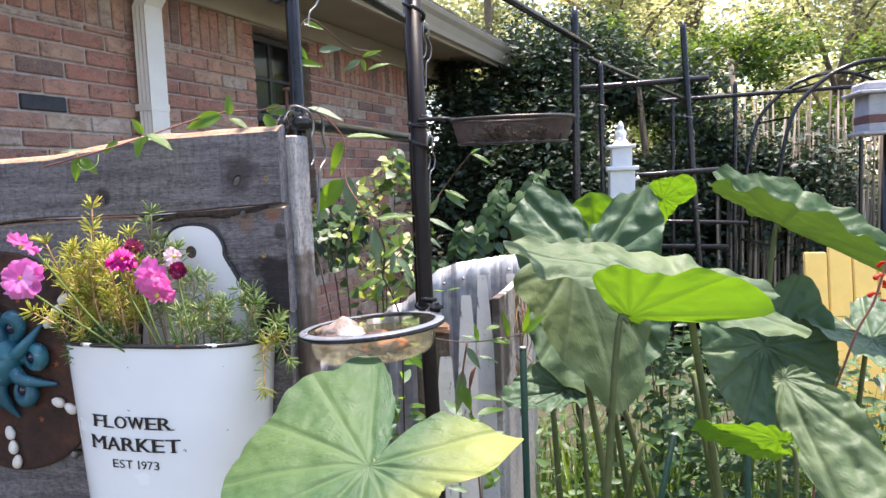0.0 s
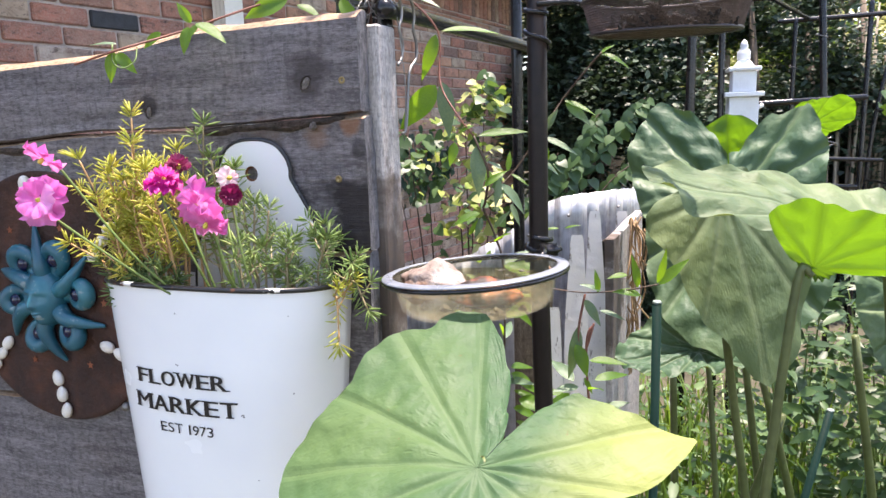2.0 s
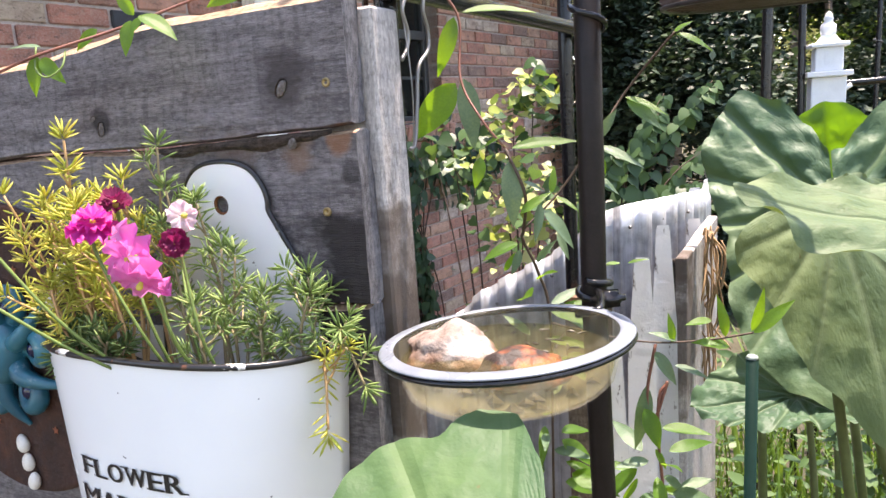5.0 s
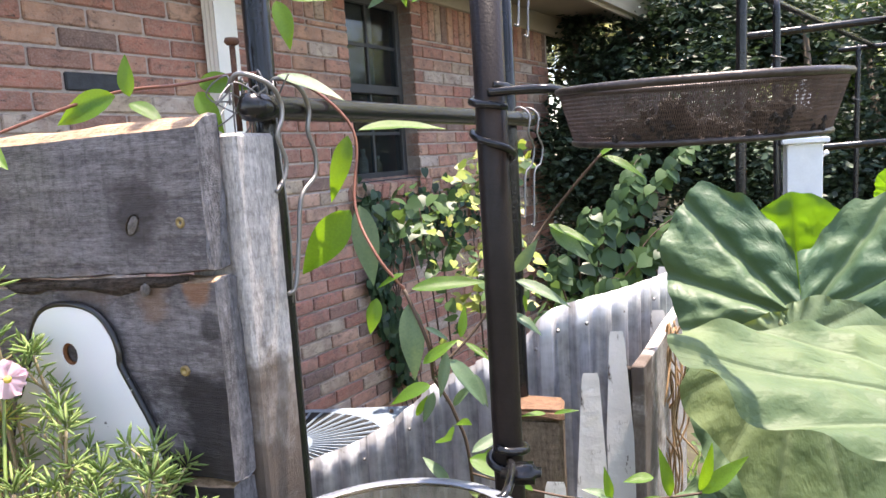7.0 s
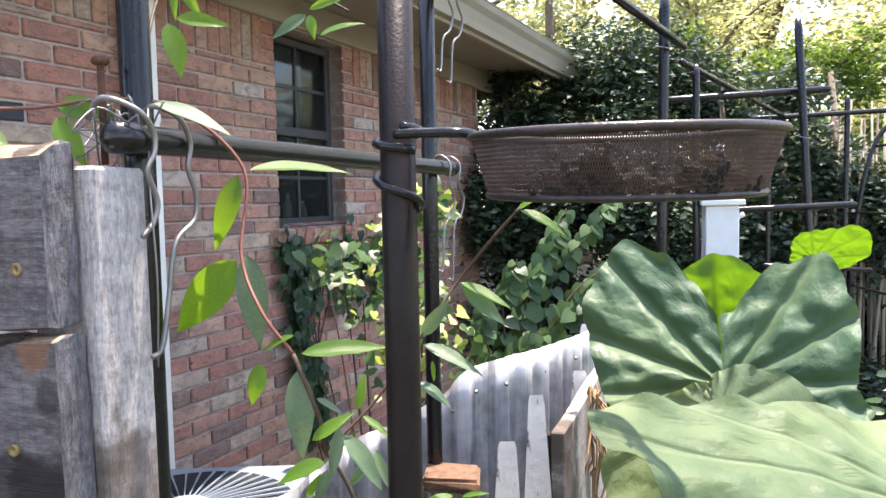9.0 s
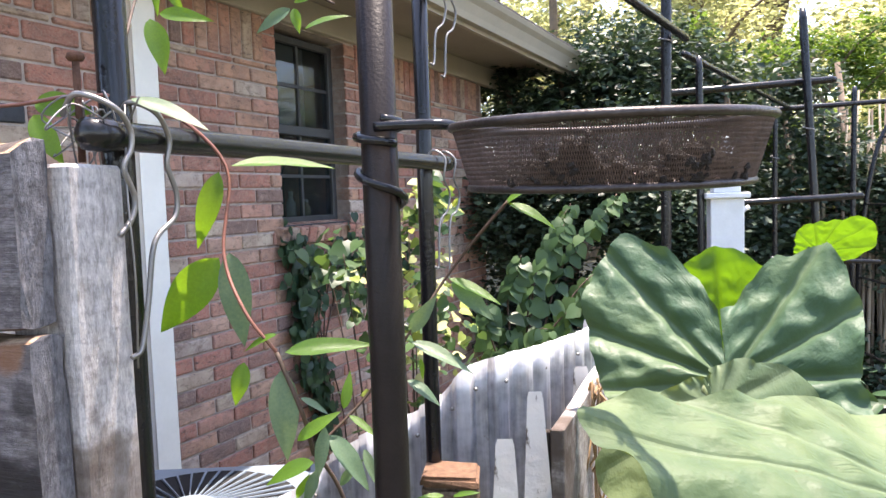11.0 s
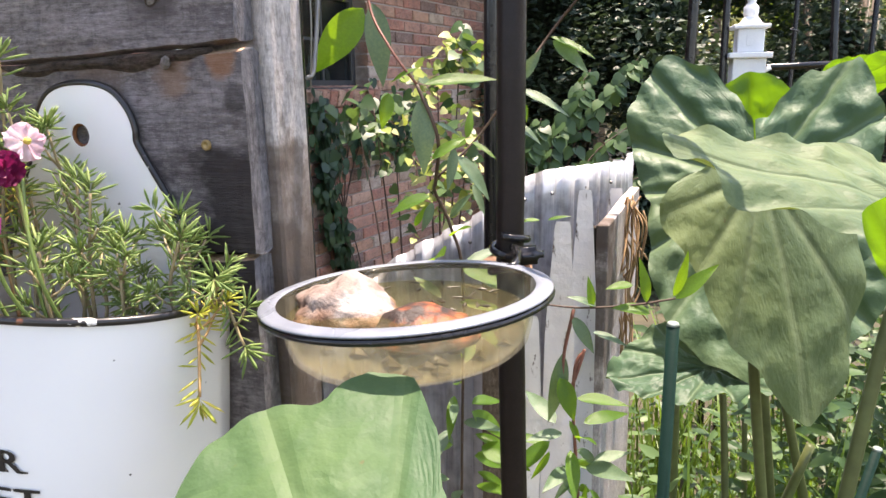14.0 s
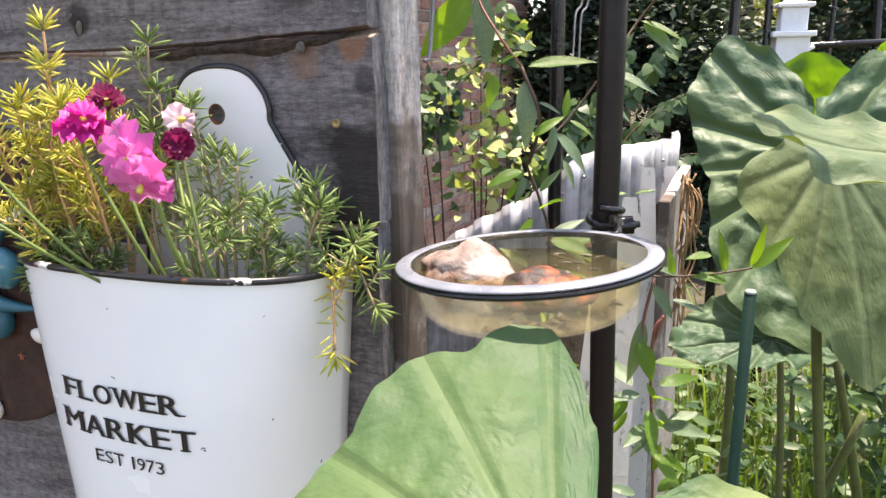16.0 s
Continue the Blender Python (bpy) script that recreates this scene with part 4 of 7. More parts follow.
def build_sieve():
    b = thing("mesh_sieve", "dark wire mesh feeder tray with clinging debris", "feeder", Matrix.Translation(SIEVE) @ pose(0, 0, 0, 2.6))
    R0, R1, H = 0.0914, 0.0811, 0.0353
    mesh = plain("dark_mesh", (0.085, 0.060, 0.052), 0.42, 0.5, 0.5, 60)
    frame_mat = plain("sieve_rim", (0.055, 0.045, 0.042), 0.38, 0.6, 0.4, 50)
    part("rim", tube("rim", ring((0, 0, 0), R0, 64), 0.0026, 8, True), frame_mat, b)
    part("foot_ring", tube("foot_ring", ring((0, 0, -H), R1, 64), 0.0022, 8, True), frame_mat, b)
    verts, faces = [], []
    n = 420
    for s in (1, -1):
        for k in range(n):
            a0, a1 = 2 * math.pi * k / n, 2 * math.pi * (k + s * 7) / n
            steps = 4
            pts = [Vector(((R0 + (R1 - R0) * t) * math.cos(a0 + (a1 - a0) * t), (R0 + (R1 - R0) * t) * math.sin(a0 + (a1 - a0) * t), -H * t)) for t in [i / steps for i in range(steps + 1)]]
            v, f = tube_data(pts, 0.00028, 3)
            faces += [tuple(i + len(verts) for i in q) for q in f]
            verts += v
    part("mesh_side", mesh_of("mesh_side", verts, faces), mesh, b)
    verts, faces = [], []
    step = 0.0021
    k = int(R1 / step)
    for i in range(-k + 1, k):
        c = i * step
        h = math.sqrt(R1 * R1 - c * c)
        for pts in ([(-h, c, -H), (h, c, -H)], [(c, -h, -H), (c, h, -H)]):
            v, f = tube_data(pts, 0.00028, 3)
            faces += [tuple(j + len(verts) for j in q) for q in f]
            verts += v
    part("mesh_floor", mesh_of("mesh_floor", verts, faces), mesh, b)
    rnd = random.Random(6)
    verts, faces = [], []
    for q in range(420):
        a, wide, tall = rnd.choice(((4.42, 0.07, 0.012), (4.42, 0.12, 0.006), (5.13, 0.10, 0.007), (5.2, 0.07, 0.008), (4.15, 0.10, 0.005), (4.75, 0.2, 0.003), (5.5, 0.12, 0.005), (1.6, 0.3, 0.008), (2.3, 0.2, 0.005)))
        a += rnd.gauss(0, wide)
        h = min(0.026, abs(rnd.gauss(0, tall)))
        r = R1 + (R0 - R1) * h / H + (0.0 if q % 5 == 0 else -0.003 - abs(rnd.gauss(0, 0.004)))
        s = rnd.uniform(0.0014, 0.0050) * (0.6 if q % 5 == 0 else 1)
        bm = bmesh.new()
        bmesh.ops.create_icosphere(bm, subdivisions=1, radius=s)
        rough_up(bm, s * 0.7, 260, q)
        base = len(verts)
        verts += [v.co + Vector((r * math.cos(a), r * math.sin(a), -H + 0.003 + h)) for v in bm.verts]
        bm.verts.index_update()
        faces += [tuple(v.index + base for v in f.verts) for f in bm.faces]
        bm.free()
    grit = plain("pale_grit", (0.42, 0.30, 0.26), 0.8, 0, 0.5, 120, 0.6)
    arcs = [(3.6, 4.1), (4.5, 4.62), (4.68, 5.0), (5.28, 5.75), (0.6, 2.8)]
    gv, gf = [], []
    for a0, a1 in arcs:
        m = max(4, int((a1 - a0) * 24))
        v, f = tube_data([((R1 - 0.004) * math.cos(a0 + (a1 - a0) * i / m), (R1 - 0.004) * math.sin(a0 + (a1 - a0) * i / m), -H + 0.0028) for i in range(m + 1)], [0.0012 + 0.0011 * abs(noise.noise((i * 0.9, a0, 0))) for i in range(m + 1)], 6)
        gf += [tuple(i + len(gv) for i in g) for g in f]
        gv += v
    part("grit", mesh_of("grit", gv, gf), grit, b, "pale seed husks along the foot")
    deb = part("debris", mesh_of("debris", verts, faces), SOIL, b, "dark caked seed debris")
    deb["kind"] = "stuff"
    part("arm", tube("arm", bend([Vector((-0.029, 1.197, 1.552)) - SIEVE, Vector((-0.005, 1.195, 1.552)) - SIEVE, Vector((0.018, 1.195, 1.551)) - SIEVE, Vector((-0.081, 0.050, 0.001)), (-0.05, 0.081, 0)], 5), 0.0034, 8), BLACK_TUBE, b)
    part("clamp", tube("clamp", coil((P1[0] - SIEVE.x, P1[1] - SIEVE.y), 0.01, -0.006, 0.0150, 1.1, 5.0), 0.0032, 8), BLACK_TUBE, b)


build_pole()
build_trellis()
build_dish()
build_sieve()

# ---- elephant ears ----
EAR_SHAPE = ((0, 1.0), (10, 0.97), (25, 0.88), (45, 0.79), (70, 0.74), (95, 0.74), (118, 0.79), (134, 0.85), (146, 0.80), (155, 0.67), (164, 0.47), (172, 0.31), (180, 0.23))
# outlines by angle from the tip, for the two halves of one blade
TORN_SHAPE = (((0, 1.0), (25, 0.88), (45, 0.80), (60, 0.83), (75, 0.80), (94, 0.79), (104, 0.85), (117, 0.87), (127, 0.83), (136, 0.90), (144, 0.86), (150, 0.71), (156, 0.54), (166, 0.30), (180, 0.17)),
              ((0, 1.0), (30, 0.80), (60, 0.55), (90, 0.45), (107, 0.43), (117, 0.62), (130, 0.79), (137, 0.88), (145, 0.74), (154, 0.64), (167, 0.55), (176, 0.41), (180, 0.17)))
LOBED_SHAPE = (((0, 1.0), (30, 0.84), (60, 0.58), (81, 0.51), (100, 0.57), (110, 0.64), (122, 0.745), (138, 0.815), (151, 0.87), (161, 0.70), (169, 0.52), (176, 0.36), (180, 0.31)),
               ((0, 1.0), (30, 0.84), (61, 0.62), (73, 0.55), (84, 0.50), (105, 0.56), (124, 0.63), (140, 0.76), (153, 0.62), (163, 0.44), (172, 0.34), (180, 0.31)))
HUNG_SHAPE = (((0, 0.98), (4, 0.92), (12, 0.78), (18, 0.71), (27, 0.64), (40, 0.565), (48, 0.50), (66, 0.46), (86, 0.50), (93, 0.50), (108, 0.26), (140, 0.14), (180, 0.10)),
              ((0, 0.98), (15, 0.95), (35, 0.77), (60, 0.60), (85, 0.45), (105, 0.25), (140, 0.14), (180, 0.10)))
SAIL_SHAPE = (((0, 1.0), (8, 0.97), (16, 0.91), (27, 0.81), (39, 0.69), (52, 0.51), (69, 0.45), (93, 0.49), (111, 0.52), (121, 0.47), (130, 0.28), (150, 0.10), (180, 0.05)),
              ((0, 1.0), (6, 0.55), (20, 0.12), (180, 0.05)))
LEAN_SHAPE = (((0, 1.05), (9, 0.79), (15, 0.58), (39, 0.14), (90, 0.08), (180, 0.06)),
              ((0, 1.05), (12, 1.13), (26, 0.96), (35, 0.78), (43, 0.61), (55, 0.46), (63, 0.30), (99, 0.19), (140, 0.10), (180, 0.06)))
SMALL_SHAPE = (((0, 1.0), (12, 0.90), (24, 0.78), (45, 0.72), (65, 0.70), (86, 0.62), (110, 0.40), (180, 0.05)),
               ((0, 1.0), (17, 0.88), (29, 0.58), (61, 0.41), (81, 0.25), (180, 0.05)))
NOTCH_SHAPE = (((0, 0.95), (31, 1.12), (42, 1.06), (70, 0.75), (113, 0.67), (145, 0.42), (180, 0.40)),
               ((0, 0.95), (12, 0.76), (39, 0.50), (85, 0.68), (103, 1.25), (118, 0.60), (140, 0.42), (180, 0.40)))
VEINS = (0, 30, 58, 88, 116, 143)


def ear_radius(deg, shape):
    if isinstance(shape[0][0], tuple):
        shape = shape[0] if deg < 0 else shape[1]
    d = abs(deg)
    for (a, r0), (b, r1) in zip(shape, shape[1:]):
        if a <= d <= b:
            t = (d - a) / (b - a)
            return r0 + (r1 - r0) * (t * t * (3 - 2 * t) if b > 150 else t)
    return shape[-1][1]


def ear_mesh(name, L, W, seed, cup=0.15, droop=0.15, ripple=1.0, curl=0.0, fold=0.12, back=1.0, pillow=1.0, crinkle=1.0, shape=EAR_SHAPE, sag=0.0):
    """A heart-shaped blade: origin where the stalk joins, x to the tip, z its upper side."""
    nr, na = 34, 216
    verts, faces, vein = [], [], []
    for j in range(nr + 1):
        q = (j / nr) ** 0.85
        for i in range(na):
            deg = -180 + 360 * (i + 0.5) / na
            a = radians(deg)
            r = ear_radius(deg, shape) * L * q
            r *= 1 + (back - 1) * max(0.0, min(1.0, (abs(deg) - 75) / 50))
            r *= 1 + (0.035 * noise.noise((a * 2.2, seed, 1)) + 0.018 * noise.noise((a * 9, seed, 2))) * q
            x, y = r * math.cos(a), r * math.sin(a) * W
            d = r / L
            near = min(abs(abs(deg) - v) for v in VEINS)
            wv = math.exp(-(near * d / 1.3) ** 2)
            side = math.exp(-(math.sin((d * 16 + near * 0.10) * 2.2) / 0.18) ** 2) * min(1, near / 6) * 0.35
            mid = math.sin(min(1, near / 13) * math.pi / 2)
            z = cup * L * d * d - droop * L * max(0, math.cos(a)) * d * d + fold * L * abs(math.sin(a)) * d
            z += ripple * L * (0.016 * pillow * mid * d ** 0.7 + 0.05 * noise.noise((x / L * 3.2, y / L * 3.2, seed)) * d + 0.020 * mid * noise.noise((x / L * 7, y / L * 7, seed + 5)) + 0.010 * min(1.0, pillow) * mid * math.sin(d * 34 + near * 0.2) * (0.5 + noise.noise((x / L * 4, y / L * 4, seed + 9))))
            z += ripple * 0.055 * L * q ** 5 * noise.noise((a * 3.4, seed, 7)) + ripple * 0.02 * L * q ** 8 * math.sin(a * 19 + seed)
            wob = 0.25 * noise.noise((x / L * 2.3, y / L * 2.3, seed + 2))
            g1 = noise.noise(((x / L + wob) * 4.2, (y / L - wob) * 4.2, seed)) + 0.55 * noise.noise(((x / L + wob) * 9, (y / L + wob) * 9, seed + 3))
            z += crinkle * L * (0.15 + 0.85 * mid) * d ** 0.5 * (0.042 * (0.35 - abs(g1)) + 0.014 * noise.noise((x / L * 13, y / L * 13, seed)))
            z -= 0.014 * pillow * L * wv * d ** 0.3
            z -= sag * L * max(0.0, -y / L - 0.15) ** 1.5 * max(0.0, 0.4 + math.cos(a))
            pleat = math.sin((d * (17 + 5 * math.sin(near * 0.3)) - near * 0.055) * 2.6 + 2.0 * noise.noise((x / L * 2.5, y / L * 2.5, seed + 4)))
            z += 0.0075 * min(1.0, pillow) * ripple * L * pleat * mid * min(1.0, d * 1.6) * (0.45 + noise.noise((x / L * 3.1, y / L * 3.1, seed + 6)))
            z += curl * L * max(0, d - 0.45) ** 2 * math.copysign(1, math.sin(a + seed))
            verts.append((x, y, z))
            vein.append(max(wv * 0.95, side * 0.6))
    for j in range(nr):
        for i in range(na):
            k = (i + 1) % na
            if i == na - 1 and j > nr * 0.18:
                continue
            faces.append((j * na + i, (j + 1) * na + i, (j + 1) * na + k, j * na + k))
    me = mesh_of(name, verts, faces, True)
    at = me.attributes.new("vein", "FLOAT", "POINT")
    at.data.foreach_set("value", vein)
    return me


def ear_mat(name, lo, mid, hi, vein, patch, tcol, trans, rough=0.38, side=0.0):
    m = Mat(name, rough, 0.0, 0.28)
    f = m.noise(5, 4)
    g = m.noise(30, 4)
    col = m.ramp(m.math("ADD", m.math("MULTIPLY", f, 0.75), m.math("MULTIPLY", g, 0.25)), [(0.3, lo), (0.5, mid), (0.7, hi)])
    at = m.n.new("ShaderNodeAttribute")
    at.attribute_name = "vein"
    col = m.mix(m.math("MULTIPLY", at.outputs["Fac"], 0.42), col, vein)
    col = m.mix(m.grey(m.noise(2.2, 3), 0.52, 0.68, 0, 0.55), col, patch)
    if side:
        xyz = m.n.new("ShaderNodeSeparateXYZ")
        m.link(m.tc, xyz.inputs[0])
        turn = m.math("ADD", xyz.outputs[1], m.math("MULTIPLY", m.math("SUBTRACT", m.noise(9, 4), 0.5), 0.10))
        col = m.mix(m.grey(turn, 0.02, 0.11, 0, side), col, (0.27, 0.29, 0.08))
    sp = m.noise(120, 2)
    col = m.mix(m.grey(sp, 0.74, 0.76, 0, 0.6), col, (0.10, 0.07, 0.03))
    m.color(col).rough(m.grey(g, 0.3, 0.7, rough - 0.02, rough + 0.16))
    m.bump(m.math("ADD", m.math("ADD", m.noise(26, 4), m.math("MULTIPLY", m.noise(90, 3), 0.35)), m.math("MULTIPLY", at.outputs["Fac"], -0.7)), 0.55, 0.006)
    tc = m.mix(m.math("MULTIPLY", at.outputs["Fac"], 0.6), tcol, tuple(v * 0.45 for v in tcol))
    m.translucent(tc, trans)
    return m.m


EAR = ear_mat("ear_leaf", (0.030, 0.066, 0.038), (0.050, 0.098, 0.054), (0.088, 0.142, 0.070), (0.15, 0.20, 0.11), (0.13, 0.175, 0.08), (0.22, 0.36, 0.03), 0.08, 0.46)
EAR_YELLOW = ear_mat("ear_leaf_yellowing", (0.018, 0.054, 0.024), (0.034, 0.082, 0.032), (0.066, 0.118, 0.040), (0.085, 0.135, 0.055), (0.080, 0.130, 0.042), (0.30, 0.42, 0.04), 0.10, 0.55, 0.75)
# brighter copies of EAR: sun on or through the blade is put into colour
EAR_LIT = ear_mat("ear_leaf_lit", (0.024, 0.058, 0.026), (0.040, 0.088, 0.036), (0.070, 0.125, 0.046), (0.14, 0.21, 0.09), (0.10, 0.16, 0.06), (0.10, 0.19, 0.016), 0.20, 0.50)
EAR_BACKLIT = ear_mat("ear_leaf_backlit", (0.05, 0.12, 0.022), (0.075, 0.165, 0.028), (0.11, 0.21, 0.035), (0.14, 0.25, 0.05), (0.10, 0.19, 0.03), (0.15, 0.31, 0.008), 0.45)
EAR_SUNLIT = ear_mat("ear_leaf_sunlit", (0.048, 0.082, 0.042), (0.078, 0.120, 0.058), (0.122, 0.165, 0.075), (0.17, 0.215, 0.12), (0.165, 0.205, 0.088), (0.30, 0.40, 0.06), 0.14, 0.50)
EAR_STALK = plain("ear_stalk", (0.085, 0.105, 0.035), 0.5, 0, 0.4, 14, 0.15)


def frame_of(c, tip, up):
    x = (Vector(tip) - Vector(c)).normalized()
    u = Vector(up)
    z = (u - x * u.dot(x)).normalized()
    y = z.cross(x)
    m = Matrix((x, y, z)).transposed().to_4x4()
    m.translation = Vector(c)
    return m


def ear(name, label, mat, c, tip, up, L, W, seed, foot, stalk=0.009, bow=0.1, **kw):
    t = thing("elephant_ear", label, "plant", group="elephant ears in the bed")
    part("leaf", ear_mesh("leaf", L, W, seed, **kw), mat, t, m=frame_of(c, tip, up))
    c, foot = Vector(c), Vector(foot)
    x = (Vector(tip) - c).normalized()
    start = c - Vector(up).normalized() * (0.004 + 0.06 * L * 0.25)
    pts = bend([start, start + Vector((0, 0, -0.05)) - x * 0.02, c.lerp(foot, 0.5) + Vector((-x.x, -x.y, 0)) * bow, foot], 7)
    n = len(pts)
    part("stalk", tube("stalk", pts, [stalk * (0.42 + 0.55 * k / n) for k in range(n)], 10), EAR_STALK, t)
    return t


def build_ears():
    ear("C", "broad yellowing green elephant ear leaf tilted beside the dish", EAR_YELLOW, (-0.071, 0.828, 1.159), (-0.150, 0.722, 1.110), (0.08, -0.34, 0.93), 0.200, 1.0, 2.0, (0.05, 1.03, 0.0), 0.007, 0.0, cup=0.0, droop=0.12, fold=0.0, ripple=0.6, pillow=0.25, crinkle=0.6, shape=TORN_SHAPE, sag=0.35)
    ear("A1", "dark green crinkled elephant ear leaf with upright lobes", EAR, (0.316, 1.690, 1.258), (0.301, 1.530, 1.000), (-0.36, -0.76, 0.54), 0.300, 1.0, 5.0, (0.50, 1.75, 0.0), 0.010, 0.05, cup=0.03, fold=0.03, droop=0.1, ripple=0.9, pillow=2.4, crinkle=1.2, shape=LOBED_SHAPE)
    ear("A2", "pale green wavy elephant ear leaf spread flat", EAR_SUNLIT, (0.39, 1.265, 1.272), (0.100, 1.225, 1.354), (0.24, -0.42, 0.87), 0.305, 0.42, 9.0, (0.54, 1.50, 0.0), 0.010, 0.05, cup=0.0, fold=0.0, droop=0.02, ripple=0.7, pillow=0.15, crinkle=0.9)
    ear("A3", "large hanging green elephant ear leaf with pale midrib", EAR_SUNLIT, (0.240, 1.432, 1.300), (0.329, 1.388, 1.041), (0.43, -0.70, 0.56), 0.31, 1.0, 14.0, (0.47, 1.62, 0.0), 0.010, 0.05, cup=0.0, fold=-0.05, ripple=0.45, pillow=0.1, crinkle=0.40, shape=HUNG_SHAPE)
    ear("B", "bright sunlit elephant ear leaf glowing from behind", EAR_BACKLIT, (0.282, 1.170, 1.243), (0.479, 1.121, 1.250), (0.18, 0.80, 0.57), 0.203, 1.0, 3.0, (0.215, 1.20, 0.0), 0.009, 0.02, cup=0.0, droop=0.0, ripple=0.6, fold=0.0, crinkle=0.45, pillow=0.6, shape=SAIL_SHAPE)
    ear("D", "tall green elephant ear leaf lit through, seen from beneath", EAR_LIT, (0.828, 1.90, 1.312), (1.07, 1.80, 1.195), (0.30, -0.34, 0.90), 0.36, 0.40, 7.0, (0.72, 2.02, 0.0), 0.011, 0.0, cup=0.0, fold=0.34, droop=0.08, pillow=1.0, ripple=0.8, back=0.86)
    ear("E", "dark bluish green elephant ear leaf facing the path", EAR, (0.785, 1.90, 1.010), (0.80, 1.80, 0.78), (-0.16, -0.75, 0.60), 0.25, 0.85, 11.0, (0.70, 2.05, 0.0), 0.010, 0.0, pillow=1.8, crinkle=1.2)
    ear("F", "pale sunlit elephant ear leaf low over the grass", EAR_SUNLIT, (0.656, 1.50, 1.044), (0.676, 1.32, 0.874), (-0.30, -0.67, 0.68), 0.248, 1.0, 13.0, (0.72, 1.65, 0.0), 0.008, 0.0, cup=0.0, fold=0.0, droop=0.06, crinkle=1.5, pillow=0.9, shape=LEAN_SHAPE)
    ear("G", "small bright green elephant ear leaf hanging in the grass", EAR_BACKLIT, (0.503, 1.15, 1.050), (0.379, 1.189, 1.064), (0.28, 0.63, 0.73), 0.131, 1.0, 17.0, (0.54, 1.20, 0.0), 0.006, 0.0, cup=0.0, fold=0.0, droop=0.05, crinkle=0.8, shape=SMALL_SHAPE)
    ear("H", "drooping grey-green elephant ear leaf beside the fence", EAR, (0.250, 1.60, 1.000), (0.10, 1.58, 0.985), (0.0, -0.40, 0.92), 0.155, 0.72, 19.0, (0.36, 1.58, 0.0), 0.008, 0.0, ripple=1.5)
    ear("I", "young bright elephant ear leaf lit through", EAR_BACKLIT, (0.372, 1.93, 1.265), (0.352, 1.90, 1.42), (-0.1, -0.78, -0.30), 0.155, 1.05, 23.0, (0.46, 1.95, 0.0), 0.007, 0.0, crinkle=0.6)
    ear("J", "bright elephant ear leaf lit through at the back", EAR_BACKLIT, (0.589, 2.12, 1.385), (0.679, 2.085, 1.398), (0.21, 0.77, 0.61), 0.097, 1.0, 29.0, (0.60, 2.2, 0.0), 0.007, 0.0, cup=0.0, fold=0.0, droop=0.0, crinkle=0.7, shape=NOTCH_SHAPE)
    ear("K", "dark elephant ear leaf with an upturned bright edge", EAR, (1.010, 1.825, 1.035), (1.050, 1.625, 0.990), (0.0, -0.3, 1), 0.24, 0.8, 31.0, (0.95, 1.95, 0.0), 0.010, 0.0)
    # bare stalks in the clump
    rnd = random.Random(3)
    for k in range(4):
        x, y = 0.36 + rnd.uniform(-0.09, 0.3), 1.62 + rnd.uniform(-0.08, 0.2)
        pts = bend([(x, y, 0), (x + rnd.uniform(-0.05, 0.05), y, 0.5), (x + rnd.uniform(-0.12, 0.16), y - rnd.uniform(0, 0.08), rnd.uniform(0.85, 1.05))], 6)
        t = thing("leaf_stalk", "thick green elephant ear stalk rising from soil", "plant stalk", group="elephant ear stalks")
        part("stalk", tube("stalk", pts, [0.012 - 0.006 * i / len(pts) for i in range(len(pts))], 10), EAR_STALK, t)


build_ears()

# ---- edging: corrugated tin, pickets, posts ----
TIN = Mat("galvanised_tin", 0.36, 0.45)
f = TIN.noise(40, 4)
streak = TIN.noise(16, 5, TIN.mapped((1.6, 1.6, 0.12)), 0.7)
c = TIN.ramp(TIN.math("ADD", TIN.math("MULTIPLY", f, 0.35), TIN.math("MULTIPLY", streak, 0.65)), [(0.36, (0.22, 0.225, 0.235)), (0.52, (0.50, 0.51, 0.53)), (0.66, (0.66, 0.67, 0.69))])
TIN.color(TIN.mix(TIN.grey(TIN.noise(26, 5, None, 0.7), 0.64, 0.72, 0, 0.6), c, (0.16, 0.12, 0.095)))
TIN.rough(TIN.grey(TIN.noise(9, 4), 0.3, 0.7, 0.36, 0.58)).bump(f, 0.08, 0.004)
TIN = TIN.m
PICKET = Mat("flaking_white_paint", 0.6)
c = PICKET.mix(PICKET.grey(PICKET.noise(40, 5, PICKET.mapped((1.5, 1.5, 0.6)), 0.65), 0.60, 0.66, 0, 1), (0.82, 0.82, 0.81), (0.16, 0.13, 0.105))
PICKET.color(c).bump(PICKET.noise(55, 4), 0.4, 0.004)
PICKET = PICKET.m
TIN_LINE = ((-0.767, 1.930, 0.860), (-0.612, 1.924, 0.885), (-0.382, 1.921, 0.985), (-0.261, 1.901, 1.085), (-0.101, 1.845, 1.180), (-0.037, 1.840, 1.240), (0.035, 1.870, 1.255), (0.133, 2.060, 1.245), (0.213, 2.340, 1.220), (0.263, 2.660, 1.210))


